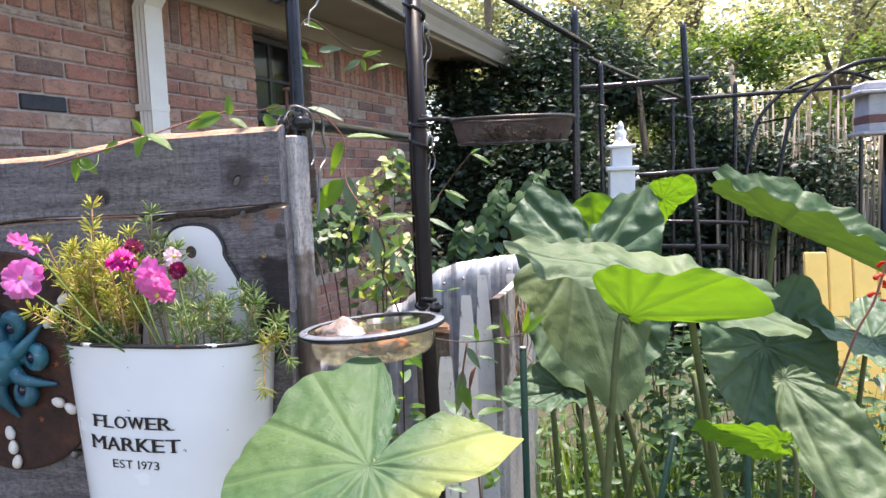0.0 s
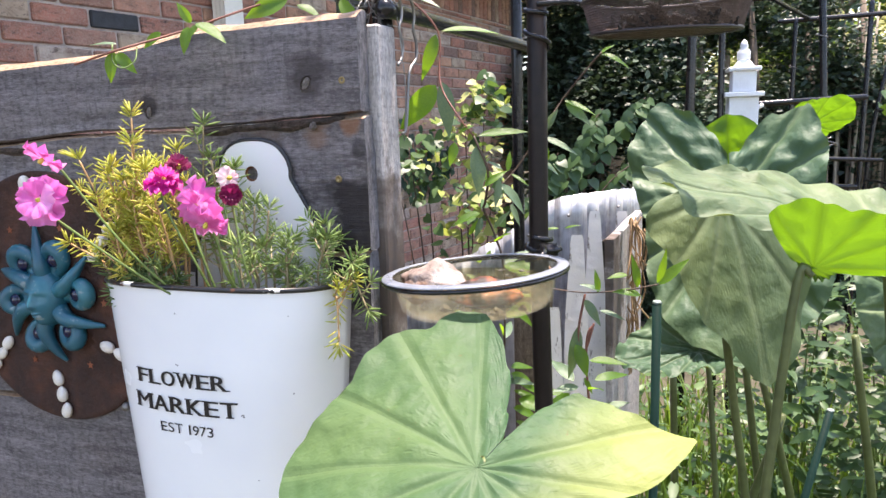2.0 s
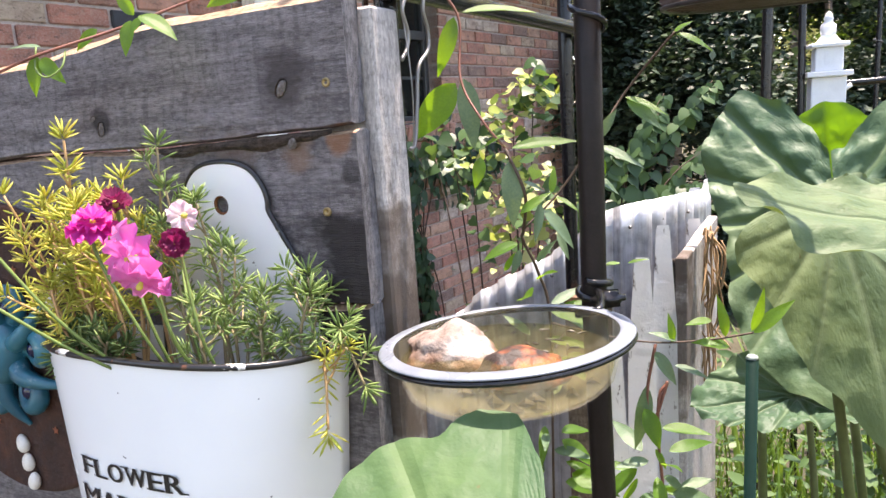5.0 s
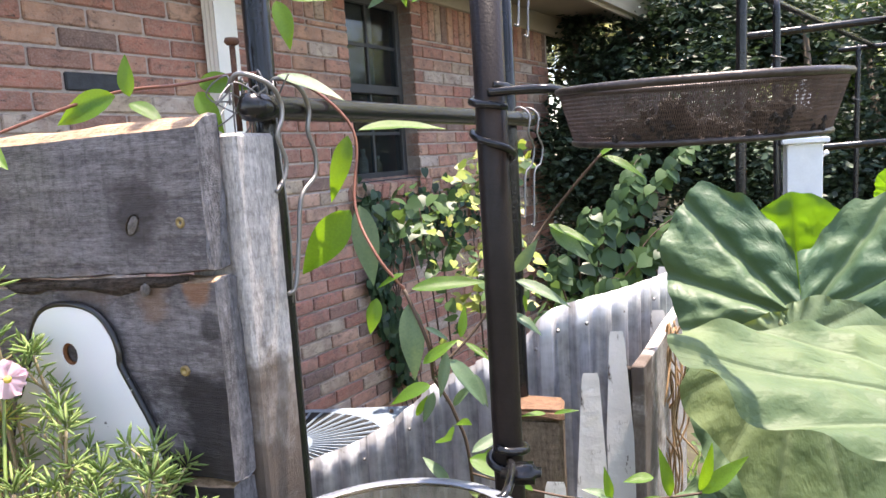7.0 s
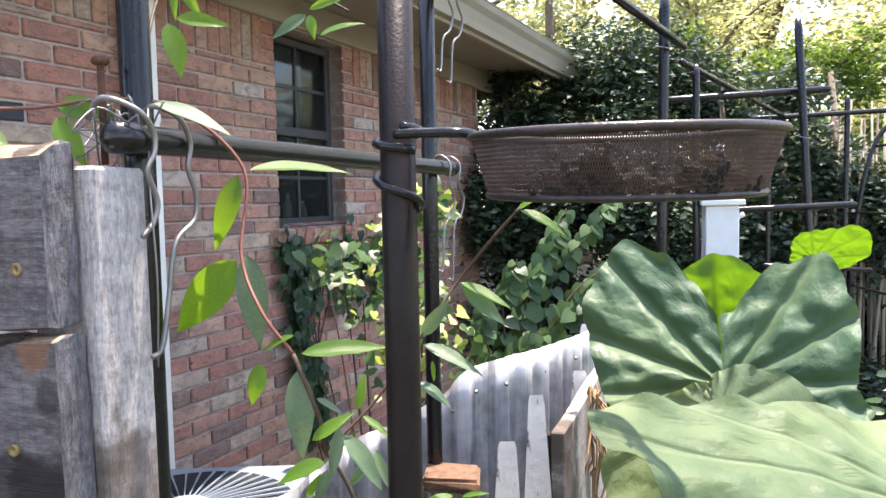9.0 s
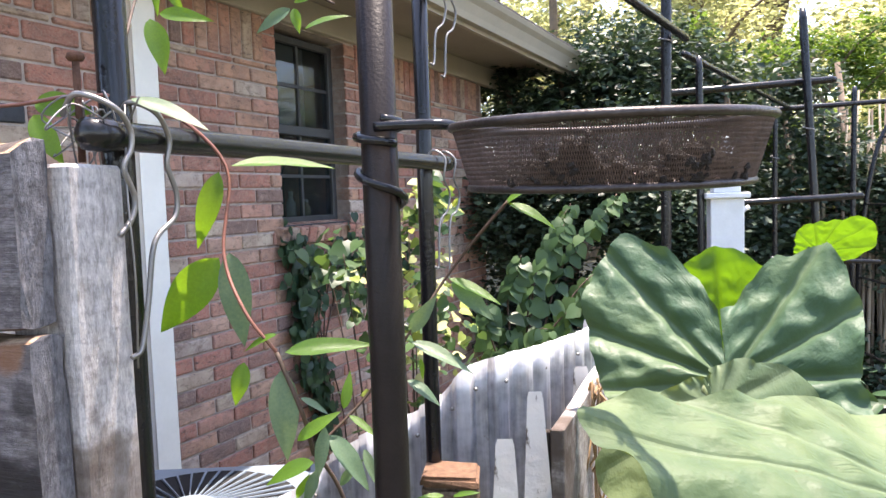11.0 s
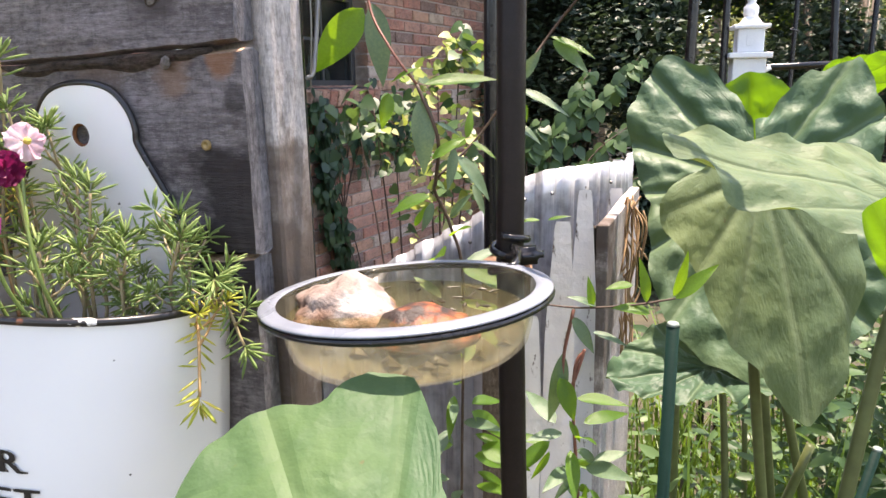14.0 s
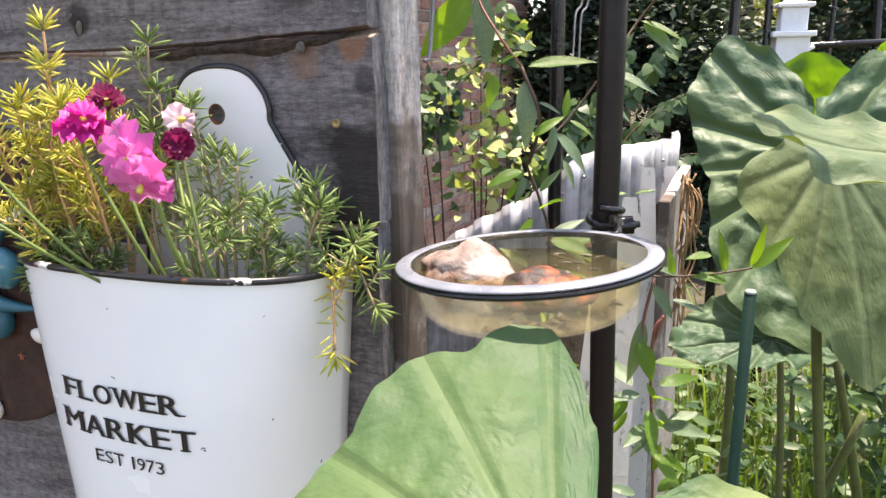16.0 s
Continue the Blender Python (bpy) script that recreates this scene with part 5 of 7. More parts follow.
def build_tin():
    line = bend(TIN_LINE, 40)
    verts, faces = [], []
    d = 0.0
    pts = []
    for i, p in enumerate(line):
        if i:
            d += (Vector((p.x, p.y, 0)) - Vector((line[i - 1].x, line[i - 1].y, 0))).length
        a, b = line[max(0, i - 1)], line[min(len(line) - 1, i + 1)]
        t = Vector((b.x - a.x, b.y - a.y, 0)).normalized()
        n = Vector((t.y, -t.x, 0))
        w = max(-1.0, min(1.0, 2.2 * math.sin(2 * math.pi * d / 0.060)))
        q = Vector((p.x, p.y, 0)) + n * 0.009 * w
        top = p.z + 0.0025 * w + 0.003 * noise.noise((d * 14, 0, 0))
        pts.append((q, top))
    for q, top in pts:
        verts += [(q.x, q.y, -0.1), (q.x, q.y, 0.5), (q.x + 0.002 * noise.noise(q * 9), q.y, top - 0.05), (q.x, q.y, top)]
    for i in range(len(pts) - 1):
        for k in range(3):
            faces.append((i * 4 + k, i * 4 + 4 + k, i * 4 + 5 + k, i * 4 + 1 + k))
    ob = part("tin_edging", mesh_of("tin_edging", verts, faces, True), TIN)
    so = ob.modifiers.new("thick", "SOLIDIFY")
    so.thickness = 0.0012
    tagged(ob, "shiny corrugated galvanised tin sheet edging the bed", "edging", kind="structure")


def picket(x, y, top, w, tilt=0.0, turn=6, t=0.016):
    n = thing("fence_picket", "white picket with flaking paint against the tin", "picket", pose(x, y, 0, 0, tilt, turn), group="white pickets")
    h = w / 2
    bm = bmesh.new()
    prof = [(-h * 1.35, -0.1), (h * 1.35, -0.1), (h * 1.15, top - 0.16), (h * 0.62, top - 0.008), (h * 0.5, top), (-h * 0.5, top), (-h * 0.62, top - 0.008), (-h * 1.15, top - 0.16)]
    fr = [bm.verts.new((px, 0, pz)) for px, pz in prof]
    bm.faces.new(fr)
    bmesh.ops.solidify(bm, geom=list(bm.faces), thickness=t)
    bmesh.ops.bevel(bm, geom=list(bm.edges), offset=0.002, segments=1, affect="EDGES")
    part("board", bm, PICKET, n)


def build_fence_bits():
    for x, y, top, w, tilt in ((0.023, 1.572, 1.217, 0.036, 0.4), (0.081, 1.680, 1.245, 0.034, -0.6), (0.148, 1.980, 1.205, 0.040, 0), (-0.041, 1.480, 1.110, 0.04, 1.5), (0.173, 2.160, 1.220, 0.045, -1), (0.193, 2.360, 1.220, 0.045, 0)):
        picket(x, y, top, w, tilt)
    # weathered board standing on edge towards the back
    b = thing("fence_board", "weathered grey board standing edge-on beside pickets", "fence board")
    bm = box((0, 0, -0.1), (0.019, 0.42, 1.19), 0.002, 1, 5)
    part("board", rough_up(bm, 0.003, 6, 3), POST_WOOD, b, m=pose(0.088, 1.693, 0, 0, 0, -14))
    part("edge_board", rough_up(box((-0.018, -0.002, -0.1), (-0.001, 0.012, 1.186), 0.002, 1, 3), 0.001, 9), DARK_WOOD, b, "dark rotted board edge", m=pose(0.088, 1.693, 0, 0, 0, -14))
    s = thing("wood_stump", "short weathered cedar post with a splintered top", "post")
    bm = box((-0.086, 1.66, -0.1), (-0.011, 1.72, 1.12), 0.006, 2, 3)
    part("post", rough_up(bm, 0.003, 12, 9), wood_mat("stump_wood", (0.11, 0.08, 0.055), (0.30, 0.23, 0.17), (0.2, 0.13, 0.09), (40, 40, 2.5), 0.3), s)
    bm = box((-0.088, 1.658, 1.119), (-0.009, 1.722, 1.133), 0.004, 2, 4)
    part("splintered_top", rough_up(bm, 0.008, 60, 4), plain("rotten_top", (0.17, 0.095, 0.055), 0.95, 0, 0.5, 90, 0.8), s, "crumbling reddish top")
    green = plain("green_stake", (0.004, 0.020, 0.016), 0.6, 0, 0.2)
    green.node_tree.nodes["Principled BSDF"].inputs["Specular IOR Level"].default_value = 0.12
    for top, low in (((0.128, 1.289, 1.169), (0.13, 1.29, 0)), ((0.45, 1.53, 0.92), (0.30, 1.47, 0.3)), ((0.60, 1.53, 0.90), (0.60, 1.53, 0))):
        st = thing("garden_stake", "dark green plastic coated garden stake", "stake", group="green stakes")
        part("rod", tube("rod", [top, Vector(top).lerp(Vector(low), 0.5), low], 0.0062, 12), green, st)
        part("cap", tube("cap", [Vector(top) + Vector((0, 0, 0.003)), Vector(top)], [0.005, 0.0066], 12), plain("pale_cap", (0.25, 0.30, 0.28), 0.5), st)


build_tin()
build_fence_bits()

# ---- air conditioner ----
def build_ac():
    a = thing("air_conditioner", "pale grey outdoor air conditioner with a slatted fan top", "air conditioner", pose(-0.90, 2.55, 0.085, 0, 0, 9) @ Matrix.Diagonal((1.12, 1.12, 1.0, 1.0)))
    grey = plain("ac_paint", (0.20, 0.25, 0.30), 0.4, 0.0, 0.1, 10, 0.08)
    part("cabinet", box((-0.31, -0.31, -0.10), (0.31, 0.31, 0.525), 0.04, 3), grey, a)
    lid = part("top_panel", to_mesh("top_panel", box((-0.325, -0.325, 0.525), (0.325, 0.325, 0.56), 0.015, 3)), grey, a)
    # flat near-black disc stands for the shade down the open fan well
    part("fan_well", lathe("fan_well", [(0.0, 0.561), (0.27, 0.561), (0.275, 0.5635)], 48), plain("well_shade", (0.01, 0.011, 0.012), 0.8), lid)
    verts, faces = [], []
    for k in range(44):
        w = 2 * math.pi * k / 44
        d, n = Vector((math.cos(w), math.sin(w), 0)), Vector((-math.sin(w), math.cos(w), 0))
        b0 = len(verts)
        for r, hw in ((0.07, 0.0012), (0.272, 0.0040)):
            for z, s in ((0.562, -1), (0.5665, -0.7), (0.567, 0.8), (0.562, 1)):
                verts.append(d * r + n * hw * s * 0.8 + Vector((0, 0, z + (0.012 if r < 0.1 else 0))))
        faces += [(b0 + i, b0 + i + 1, b0 + 5 + i, b0 + 4 + i) for i in range(3)] + [(b0 + 3, b0, b0 + 4, b0 + 7)]
    part("slats", mesh_of("slats", verts, faces), grey, lid, "radial fan guard slats")
    part("hub", lathe("hub", [(0, 0.59), (0.06, 0.588), (0.072, 0.58), (0.072, 0.562)], 32), grey, lid)
    part("screw", box((0.25, 0.25, 0.56), (0.262, 0.262, 0.572), 0.002), plain("rust_screw", (0.1, 0.06, 0.04), 0.8), lid)


build_ac()

# ---- pergola of tubes at the back ----
def rod(t, name, a, b, r=0.013, mat=None):
    a, b = Vector(a), Vector(b)
    part(name, tube(name, [a, a.lerp(b, 0.02), a.lerp(b, 0.5), a.lerp(b, 0.98), b], [r * 0.7, r, r, r, r * 0.7], 12), mat or BLACK_TUBE, t)


def build_back():
    t = thing("garden_trellis", "black tube trellis frames tied with wire in the garden", "trellis")
    for a, b, r in (((0.505, 3.11, 2.15), (0.49, 3.11, 0), 0.017), ((0.10, 2.30, 2.05), (0.575, 3.14, 1.99), 0.013), ((0.57, 3.17, 1.95), (1.45, 4.78, 1.93), 0.012), ((0.60, 3.63, 1.885), (1.235, 3.66, 1.912), 0.014),
                    ((1.10, 3.63, 2.18), (1.20, 3.50, 0), 0.015), ((0.84, 3.55, 1.45), (1.30, 3.57, 1.465), 0.013), ((0.62, 3.18, 1.94), (0.63, 3.15, 0), 0.012), ((1.28, 4.77, 1.92), (3.3, 4.85, 1.99), 0.014),
                    ((1.785, 4.80, 2.03), (1.74, 4.70, 0), 0.014), ((1.375, 4.77, 1.94), (1.36, 4.73, 0), 0.013), ((1.10, 3.99, 1.195), (1.56, 4.0, 1.17), 0.010), ((1.08, 3.98, 1.06), (1.45, 3.99, 1.045), 0.012), ((2.6, 4.83, 1.97), (2.6, 4.8, 0), 0.013)):
        rod(t, "tube", a, b, r)
    for c, z in (((1.118, 3.61), 1.72), ((1.14, 3.585), 1.46), ((1.16, 3.56), 1.28), ((0.625, 3.17), 1.75), ((1.37, 4.76), 1.66), ((0.50, 3.11), 1.98)):
        part("wire_tie", tube("wire_tie", coil(c, z + 0.02, z - 0.02, 0.022, 1.3, 1.0), 0.0022, 6), BARE_WIRE, t, "loop of bare wire")
    arch = thing("garden_arch", "dark metal rod garden arch beyond the bed", "arch")
    for dy in (0.0, 0.5):
        pts = bend([(1.84, 4.33 + dy, 0), (1.83, 4.33 + dy, 1.0), (1.93, 4.37 + dy, 1.68), (2.10, 4.4 + dy, 1.93), (2.36, 4.42 + dy, 2.06), (2.65, 4.44 + dy, 2.05), (2.95, 4.46 + dy, 1.85), (3.05, 4.46 + dy, 1.3), (3.07, 4.46 + dy, 0)], 8)
        part("hoop", tube("hoop", pts, 0.013, 8), BLACK_TUBE, arch)
    for q in ((1.83, 4.33, 0.6), (1.84, 4.34, 1.0), (1.87, 4.35, 1.4), (1.97, 4.38, 1.76), (2.15, 4.40, 1.96), (2.36, 4.42, 2.05), (2.6, 4.44, 2.055)):
        rod(arch, "rung", q, Vector(q) + Vector((0, 0.5, 0)), 0.007)
    # white tower birdhouse
    b = thing("birdhouse", "white painted tiered tower birdhouse with a finial", "birdhouse", pose(0.703, 3.187, -0.010, 0, 0, -6))
    w = plain("birdhouse_white", (0.72, 0.73, 0.74), 0.6, 0, 0.08, 20, 0.1)
    part("base_box", box((-0.052, -0.05, 1.22), (0.052, 0.05, 1.485), 0.003), w, b)
    part("ledge", box((-0.068, -0.066, 1.485), (0.068, 0.066, 1.503), 0.003), w, b)
    part("upper_box", box((-0.042, -0.042, 1.503), (0.042, 0.042, 1.58), 0.003), w, b)
    part("ledge", box((-0.057, -0.055, 1.58), (0.057, 0.055, 1.594), 0.003), w, b)
    part("roof", lathe("roof", [(0.05, 1.594), (0.034, 1.612), (0.026, 1.62)], 4, False), w, b, m=pose(0, 0, 0, 0, 0, 45))
    part("finial", lathe("finial", [(0.020, 1.618), (0.024, 1.628), (0.024, 1.650), (0.012, 1.664), (0.015, 1.672), (0.009, 1.688), (0.0, 1.697)], 20), w, b)
    # black colour of flat entrance plates, painted for the shade inside the holes
    hole = plain("hole_shade", (0.01, 0.01, 0.01), 0.9)
    part("entrance", box((0.0424, -0.008, 1.525), (0.0436, 0.008, 1.562), 0.0005), hole, b, "dark arched entrance")
    part("entrance", box((-0.014, -0.0436, 1.525), (0.004, -0.0424, 1.562), 0.0005), w, b)
    part("pole", tube("pole", [(0, 0, 1.23), (0, 0, 0)], 0.02, 10), BLACK_TUBE, b)
    part("peg", tube("peg", [(0.05, 0, 1.44), (0.075, 0, 1.455)], 0.008, 8), w, b)
    # grey birdhouse on the arch
    g = thing("birdhouse", "weathered grey birdhouse with a faded red band on a pole", "birdhouse", pose(2.12, 3.7, 0, 0, 0, -10))
    gw = plain("grey_boards", (0.40, 0.40, 0.42), 0.8, 0, 0.2, 25, 0.3)
    part("box", box((-0.12, -0.1, 1.62), (0.13, 0.1, 1.80), 0.004), gw, g)
    part("band", box((-0.123, -0.103, 1.66), (0.0, 0.103, 1.70), 0.003), plain("faded_red", (0.16, 0.07, 0.06), 0.8), g)
    part("roof", join([box((-0.17, -0.14, 1.80), (0.18, 0.14, 1.815), 0.003), box((-0.14, -0.1, 1.815), (0.15, 0.1, 1.86), 0.01)]), gw, g)
    part("floor_board", box((-0.15, -0.12, 1.605), (0.15, 0.12, 1.62), 0.003), gw, g)
    part("entrance", lathe("entrance", [(0.0, 0.0), (0.016, 0.0), (0.016, 0.001)], 16), hole, g, m=pose(0.04, -0.102, 1.73, 90))
    part("pole", tube("pole", [(0, 0, 1.61), (0, 0, 0)], 0.02, 10), BLACK_TUBE, g)


build_back()

# ---- yellow chair ----
def build_chair():
    ch = thing("garden_chair", "pale yellow slatted wooden garden armchair", "chair", pose(1.57, 2.75, 0, 0, 0, -12))
    y = plain("yellow_paint", (0.80, 0.56, 0.16), 0.55, 0, 0.08, 14, 0.08)
    for k in range(5):
        x0 = -0.22 + k * 0.09
        top = 1.14 + 0.035 * math.cos((k - 2) * 0.8)
        part("back_slat", box((x0, 0.0, 0.40), (x0 + 0.0865, 0.018, top), 0.005, 3), y, ch, m=pose(0, 0, 0, -12))
    for k in range(5):
        part("seat_slat", box((-0.24, -0.52 + k * 0.1, 0.38 - k * 0.015), (0.24, -0.43 + k * 0.1, 0.40 - k * 0.015), 0.004), y, ch)
    for s in (-1, 1):
        part("arm", box((s * 0.31 - 0.06, -0.55, 0.60), (s * 0.31 + 0.06, 0.12, 0.62), 0.006), y, ch)
        part("leg", box((s * 0.28 - 0.02, -0.53, 0), (s * 0.28 + 0.02, -0.45, 0.60), 0.004), y, ch)
        part("leg", box((s * 0.28 - 0.02, 0.02, 0), (s * 0.28 + 0.02, 0.1, 0.60), 0.004), y, ch)


build_chair()

# ---- foliage ----
def cloud(name, centres, radii, n, size, rng, flat=0.35, shell=0.55, droop=0.0):
    """Many small folded leaves round several centres; returns a mesh."""
    centres, radii = np.asarray(centres, float), np.asarray(radii, float)
    if radii.ndim == 1:
        radii = np.repeat(radii[:, None], 3, 1)
    w = radii.prod(1) ** (2 / 3)
    pick = rng.choice(len(centres), n, p=w / w.sum())
    d = rng.normal(size=(n, 3))
    d /= np.linalg.norm(d, axis=1)[:, None]
    q = shell + (1 - shell) * rng.random(n)
    p = centres[pick] + d * q[:, None] * radii[pick]
    ax = rng.normal(size=(n, 3))
    ax[:, 2] = ax[:, 2] * flat - droop
    ax /= np.linalg.norm(ax, axis=1)[:, None]
    up = rng.normal(size=(n, 3)) * 0.6 + np.array([0, 0, 1.0]) + d * 0.5
    sd = np.cross(ax, up)
    sd /= np.linalg.norm(sd, axis=1)[:, None] + 1e-9
    nz = np.cross(sd, ax)
    s = size * (0.6 + 0.8 * rng.random(n))[:, None]
    v = np.stack([p - ax * s, p - ax * s * 0.1 + sd * s * 0.52 + nz * s * 0.12, p + ax * s + nz * s * -0.1, p - ax * s * 0.1 - sd * s * 0.52 + nz * s * 0.12], 1).reshape(-1, 3)
    me = bpy.data.meshes.new(name)
    me.vertices.add(len(v))
    me.vertices.foreach_set("co", v.ravel())
    idx = np.arange(n)[:, None] * 4
    tri = np.concatenate([idx + np.array([[0, 1, 2]]), idx + np.array([[0, 2, 3]])], 1).reshape(-1, 3)
    me.loops.add(tri.size)
    me.loops.foreach_set("vertex_index", tri.ravel())
    me.polygons.add(len(tri))
    me.polygons.foreach_set("loop_start", np.arange(len(tri)) * 3)
    me.update(calc_edges=True)
    return me


HEDGE = foliage("hedge_leaf", [(0.2, (0.014, 0.028, 0.019)), (0.5, (0.026, 0.050, 0.031)), (0.8, (0.060, 0.096, 0.055))], 0.14, (0.12, 0.20, 0.06), 0.5)
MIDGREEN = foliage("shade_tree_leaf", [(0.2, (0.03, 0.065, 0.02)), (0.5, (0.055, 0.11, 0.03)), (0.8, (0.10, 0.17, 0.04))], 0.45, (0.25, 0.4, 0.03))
# sunlight and haze on the trees are put into this paler leaf colour
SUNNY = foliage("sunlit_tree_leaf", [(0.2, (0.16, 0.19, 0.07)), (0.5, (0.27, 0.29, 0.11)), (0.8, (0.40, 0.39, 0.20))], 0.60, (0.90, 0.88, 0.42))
BARK = plain("bark", (0.16, 0.12, 0.085), 0.9, 0, 0.4, 10, 0.8)


def tree(name, label, x, y, h, r, crown, mat, leaves, size, seed, lean=0.3):
    rnd = random.Random(seed)
    rng = np.random.default_rng(seed)
    t = thing(name, label, "tree", group="trees behind the garden")
    top = Vector((x + rnd.uniform(-lean, lean), y + rnd.uniform(-lean, lean), h))
    pts = bend([(x, y, -0.1), (x + rnd.uniform(-lean, lean) * 0.4, y, h * 0.35), (x + rnd.uniform(-lean, lean), y, h * 0.7), top], 5)
    verts, faces = tube_data(pts, [r * (1.1 - 0.85 * k / len(pts)) for k in range(len(pts))], 9)
    cs, rs = [], []
    for k in range(14):
        q = pts[rnd.randrange(len(pts) // 3, len(pts))]
        a = rnd.uniform(0, 2 * math.pi)
        reach = crown * rnd.uniform(0.4, 1.0)
        e = q + Vector((math.cos(a) * reach, math.sin(a) * reach, rnd.uniform(0.1, 0.9) * crown * 0.8))
        mid = q.lerp(e, 0.5) + Vector((0, 0, 0.1 * crown))
        v, f = tube_data(bend([q, mid, e], 4), [r * 0.42 * (1 - 0.85 * i / 9) for i in range(9)], 6)
        faces += [tuple(i + len(verts) for i in g) for g in f]
        verts += v
        for c in (e, mid):
            cs.append(c)
            s = crown * rnd.uniform(0.22, 0.45)
            rs.append((s, s, s * 0.7))
    part("trunk", mesh_of("trunk", verts, faces, True), BARK, t)
    c = part("crown", cloud("crown", cs, rs, leaves, size, rng, shell=0.2), mat, t)
    c["kind"] = "stuff"


def build_trees():
    rng = np.random.default_rng(5)
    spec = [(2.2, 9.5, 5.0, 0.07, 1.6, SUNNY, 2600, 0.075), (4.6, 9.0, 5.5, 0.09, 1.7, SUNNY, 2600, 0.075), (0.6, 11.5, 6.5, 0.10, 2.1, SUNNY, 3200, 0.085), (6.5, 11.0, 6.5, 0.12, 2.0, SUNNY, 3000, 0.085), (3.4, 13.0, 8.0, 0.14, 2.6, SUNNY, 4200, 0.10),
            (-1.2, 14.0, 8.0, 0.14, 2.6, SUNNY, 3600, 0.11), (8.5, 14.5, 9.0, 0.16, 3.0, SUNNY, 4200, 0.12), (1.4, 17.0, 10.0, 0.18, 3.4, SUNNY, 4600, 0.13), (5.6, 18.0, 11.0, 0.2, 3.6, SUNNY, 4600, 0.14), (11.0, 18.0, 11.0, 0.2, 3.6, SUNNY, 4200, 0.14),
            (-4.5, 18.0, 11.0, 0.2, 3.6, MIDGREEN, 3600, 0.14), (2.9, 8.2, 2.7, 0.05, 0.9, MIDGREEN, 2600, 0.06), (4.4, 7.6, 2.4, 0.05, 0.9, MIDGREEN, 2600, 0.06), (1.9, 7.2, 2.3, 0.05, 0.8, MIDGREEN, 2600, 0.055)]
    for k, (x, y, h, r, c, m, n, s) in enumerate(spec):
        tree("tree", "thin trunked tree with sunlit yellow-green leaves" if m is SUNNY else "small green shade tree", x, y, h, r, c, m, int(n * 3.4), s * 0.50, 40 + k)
    # unseen trees added behind the viewer to shade the wall and fill reflections
    for k, (x, y, h) in enumerate(((-6.5, -7, 8), (-1.5, -9, 9), (5, -8, 8), (9, -2, 8))):
        tree("tree", "unseen green tree added for shade and reflections", x, y, h, 0.16, 2.8, MIDGREEN, 2600, 0.14, 80 + k)
    # evergreen screen at the end of the house
    h = thing("evergreen_hedge", "tall dark glossy evergreen shrub by the house corner", "hedge")
    cs, rs = [], []
    rnd = random.Random(9)
    for k in range(170):
        x = rnd.uniform(-0.2, 4.2)
        y = 5.9 + rnd.uniform(-0.5, 0.9) + 0.25 * abs(x - 1)
        z = rnd.uniform(0.1, 2.7 - 0.62 * max(0, x - 1.0))
        cs.append((x, y, z))
        s = rnd.uniform(0.25, 0.5)
        rs.append((s, s, s * 0.9))
    c = part("crown", cloud("crown", cs, rs, 250000, 0.029, rng, shell=0.1), HEDGE, h)
    c["kind"] = "stuff"
    for k in range(7):
        x = -0.1 + 0.4 * k
        part("trunk", tube("trunk", [(x, 6.2, 0), (x + 0.1, 6.2, 1.2), (x, 6.3, 2.4)], [0.05, 0.04, 0.02], 8), BARK, h)
    # far woods that close the view
    cs, rs = [], []
    for k in range(120):
        a = rnd.uniform(-1.5, 1.5)
        d = rnd.uniform(24, 34)
        cs.append((1 + d * math.sin(a), d * math.cos(a), rnd.uniform(0, 9)))
        rs.append(rnd.uniform(1.5, 3.2))
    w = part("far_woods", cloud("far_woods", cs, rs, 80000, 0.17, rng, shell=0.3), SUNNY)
    tagged(w, "distant green woods behind the gardens", "woods", kind="stuff")


def build_reeds():
    """A screen of upright reeds and sticks."""
    rnd = random.Random(12)
    f = thing("reed_fence", "weathered grey brushwood stick fence screening the garden", "fence")
    mats = [plain("stick", (0.13, 0.105, 0.08), 0.85, 0, 0.3, 12, 0.4), plain("stick_pale", (0.30, 0.26, 0.20), 0.85, 0, 0.3, 12, 0.4)]
    for k in range(230):
        x = 2.0 + 4.2 * (k + rnd.uniform(-0.4, 0.4)) / 230
        y = 5.75 + 0.10 * (x - 2) + rnd.uniform(-0.05, 0.05)
        h = rnd.uniform(1.5, 2.15)
        tx = rnd.gauss(0, 0.05)
        part("stick", tube("stick", [(x, y, -0.1), (x + tx * 0.5 + rnd.gauss(0, 0.01), y, h * 0.5), (x + tx, y, h)], [0.013, 0.012, 0.006], 6), mats[k % 2], f)
    for z in (0.5, 1.3):
        part("rail", tube("rail", [(1.9, 5.77, z), (4, 5.98, z + 0.03), (6.3, 6.21, z)], 0.014, 6), mats[0], f)


def pointed_leaf(name, L, W, seed, fold=0.25, curl=0.15):
    """A lance-shaped leaf: origin at its foot, x to the tip, z up."""
    nx = 12
    verts, faces = [], []
    for i in range(nx + 1):
        t = i / nx
        w = W * (math.sin(math.pi * t ** 0.8) ** 0.9) * (1 - 0.25 * t)
        for k, s in enumerate((-1, -0.5, 0, 0.5, 1)):
            z = fold * w * abs(s) - curl * L * t * t + 0.012 * L * noise.noise((t * 5, s, seed))
            verts.append((L * t, s * w, z))
    for i in range(nx):
        for k in range(4):
            faces.append((i * 5 + k, (i + 1) * 5 + k, (i + 1) * 5 + k + 1, i * 5 + k + 1))
    return mesh_of(name, verts, faces, True)


build_trees()
build_reeds()

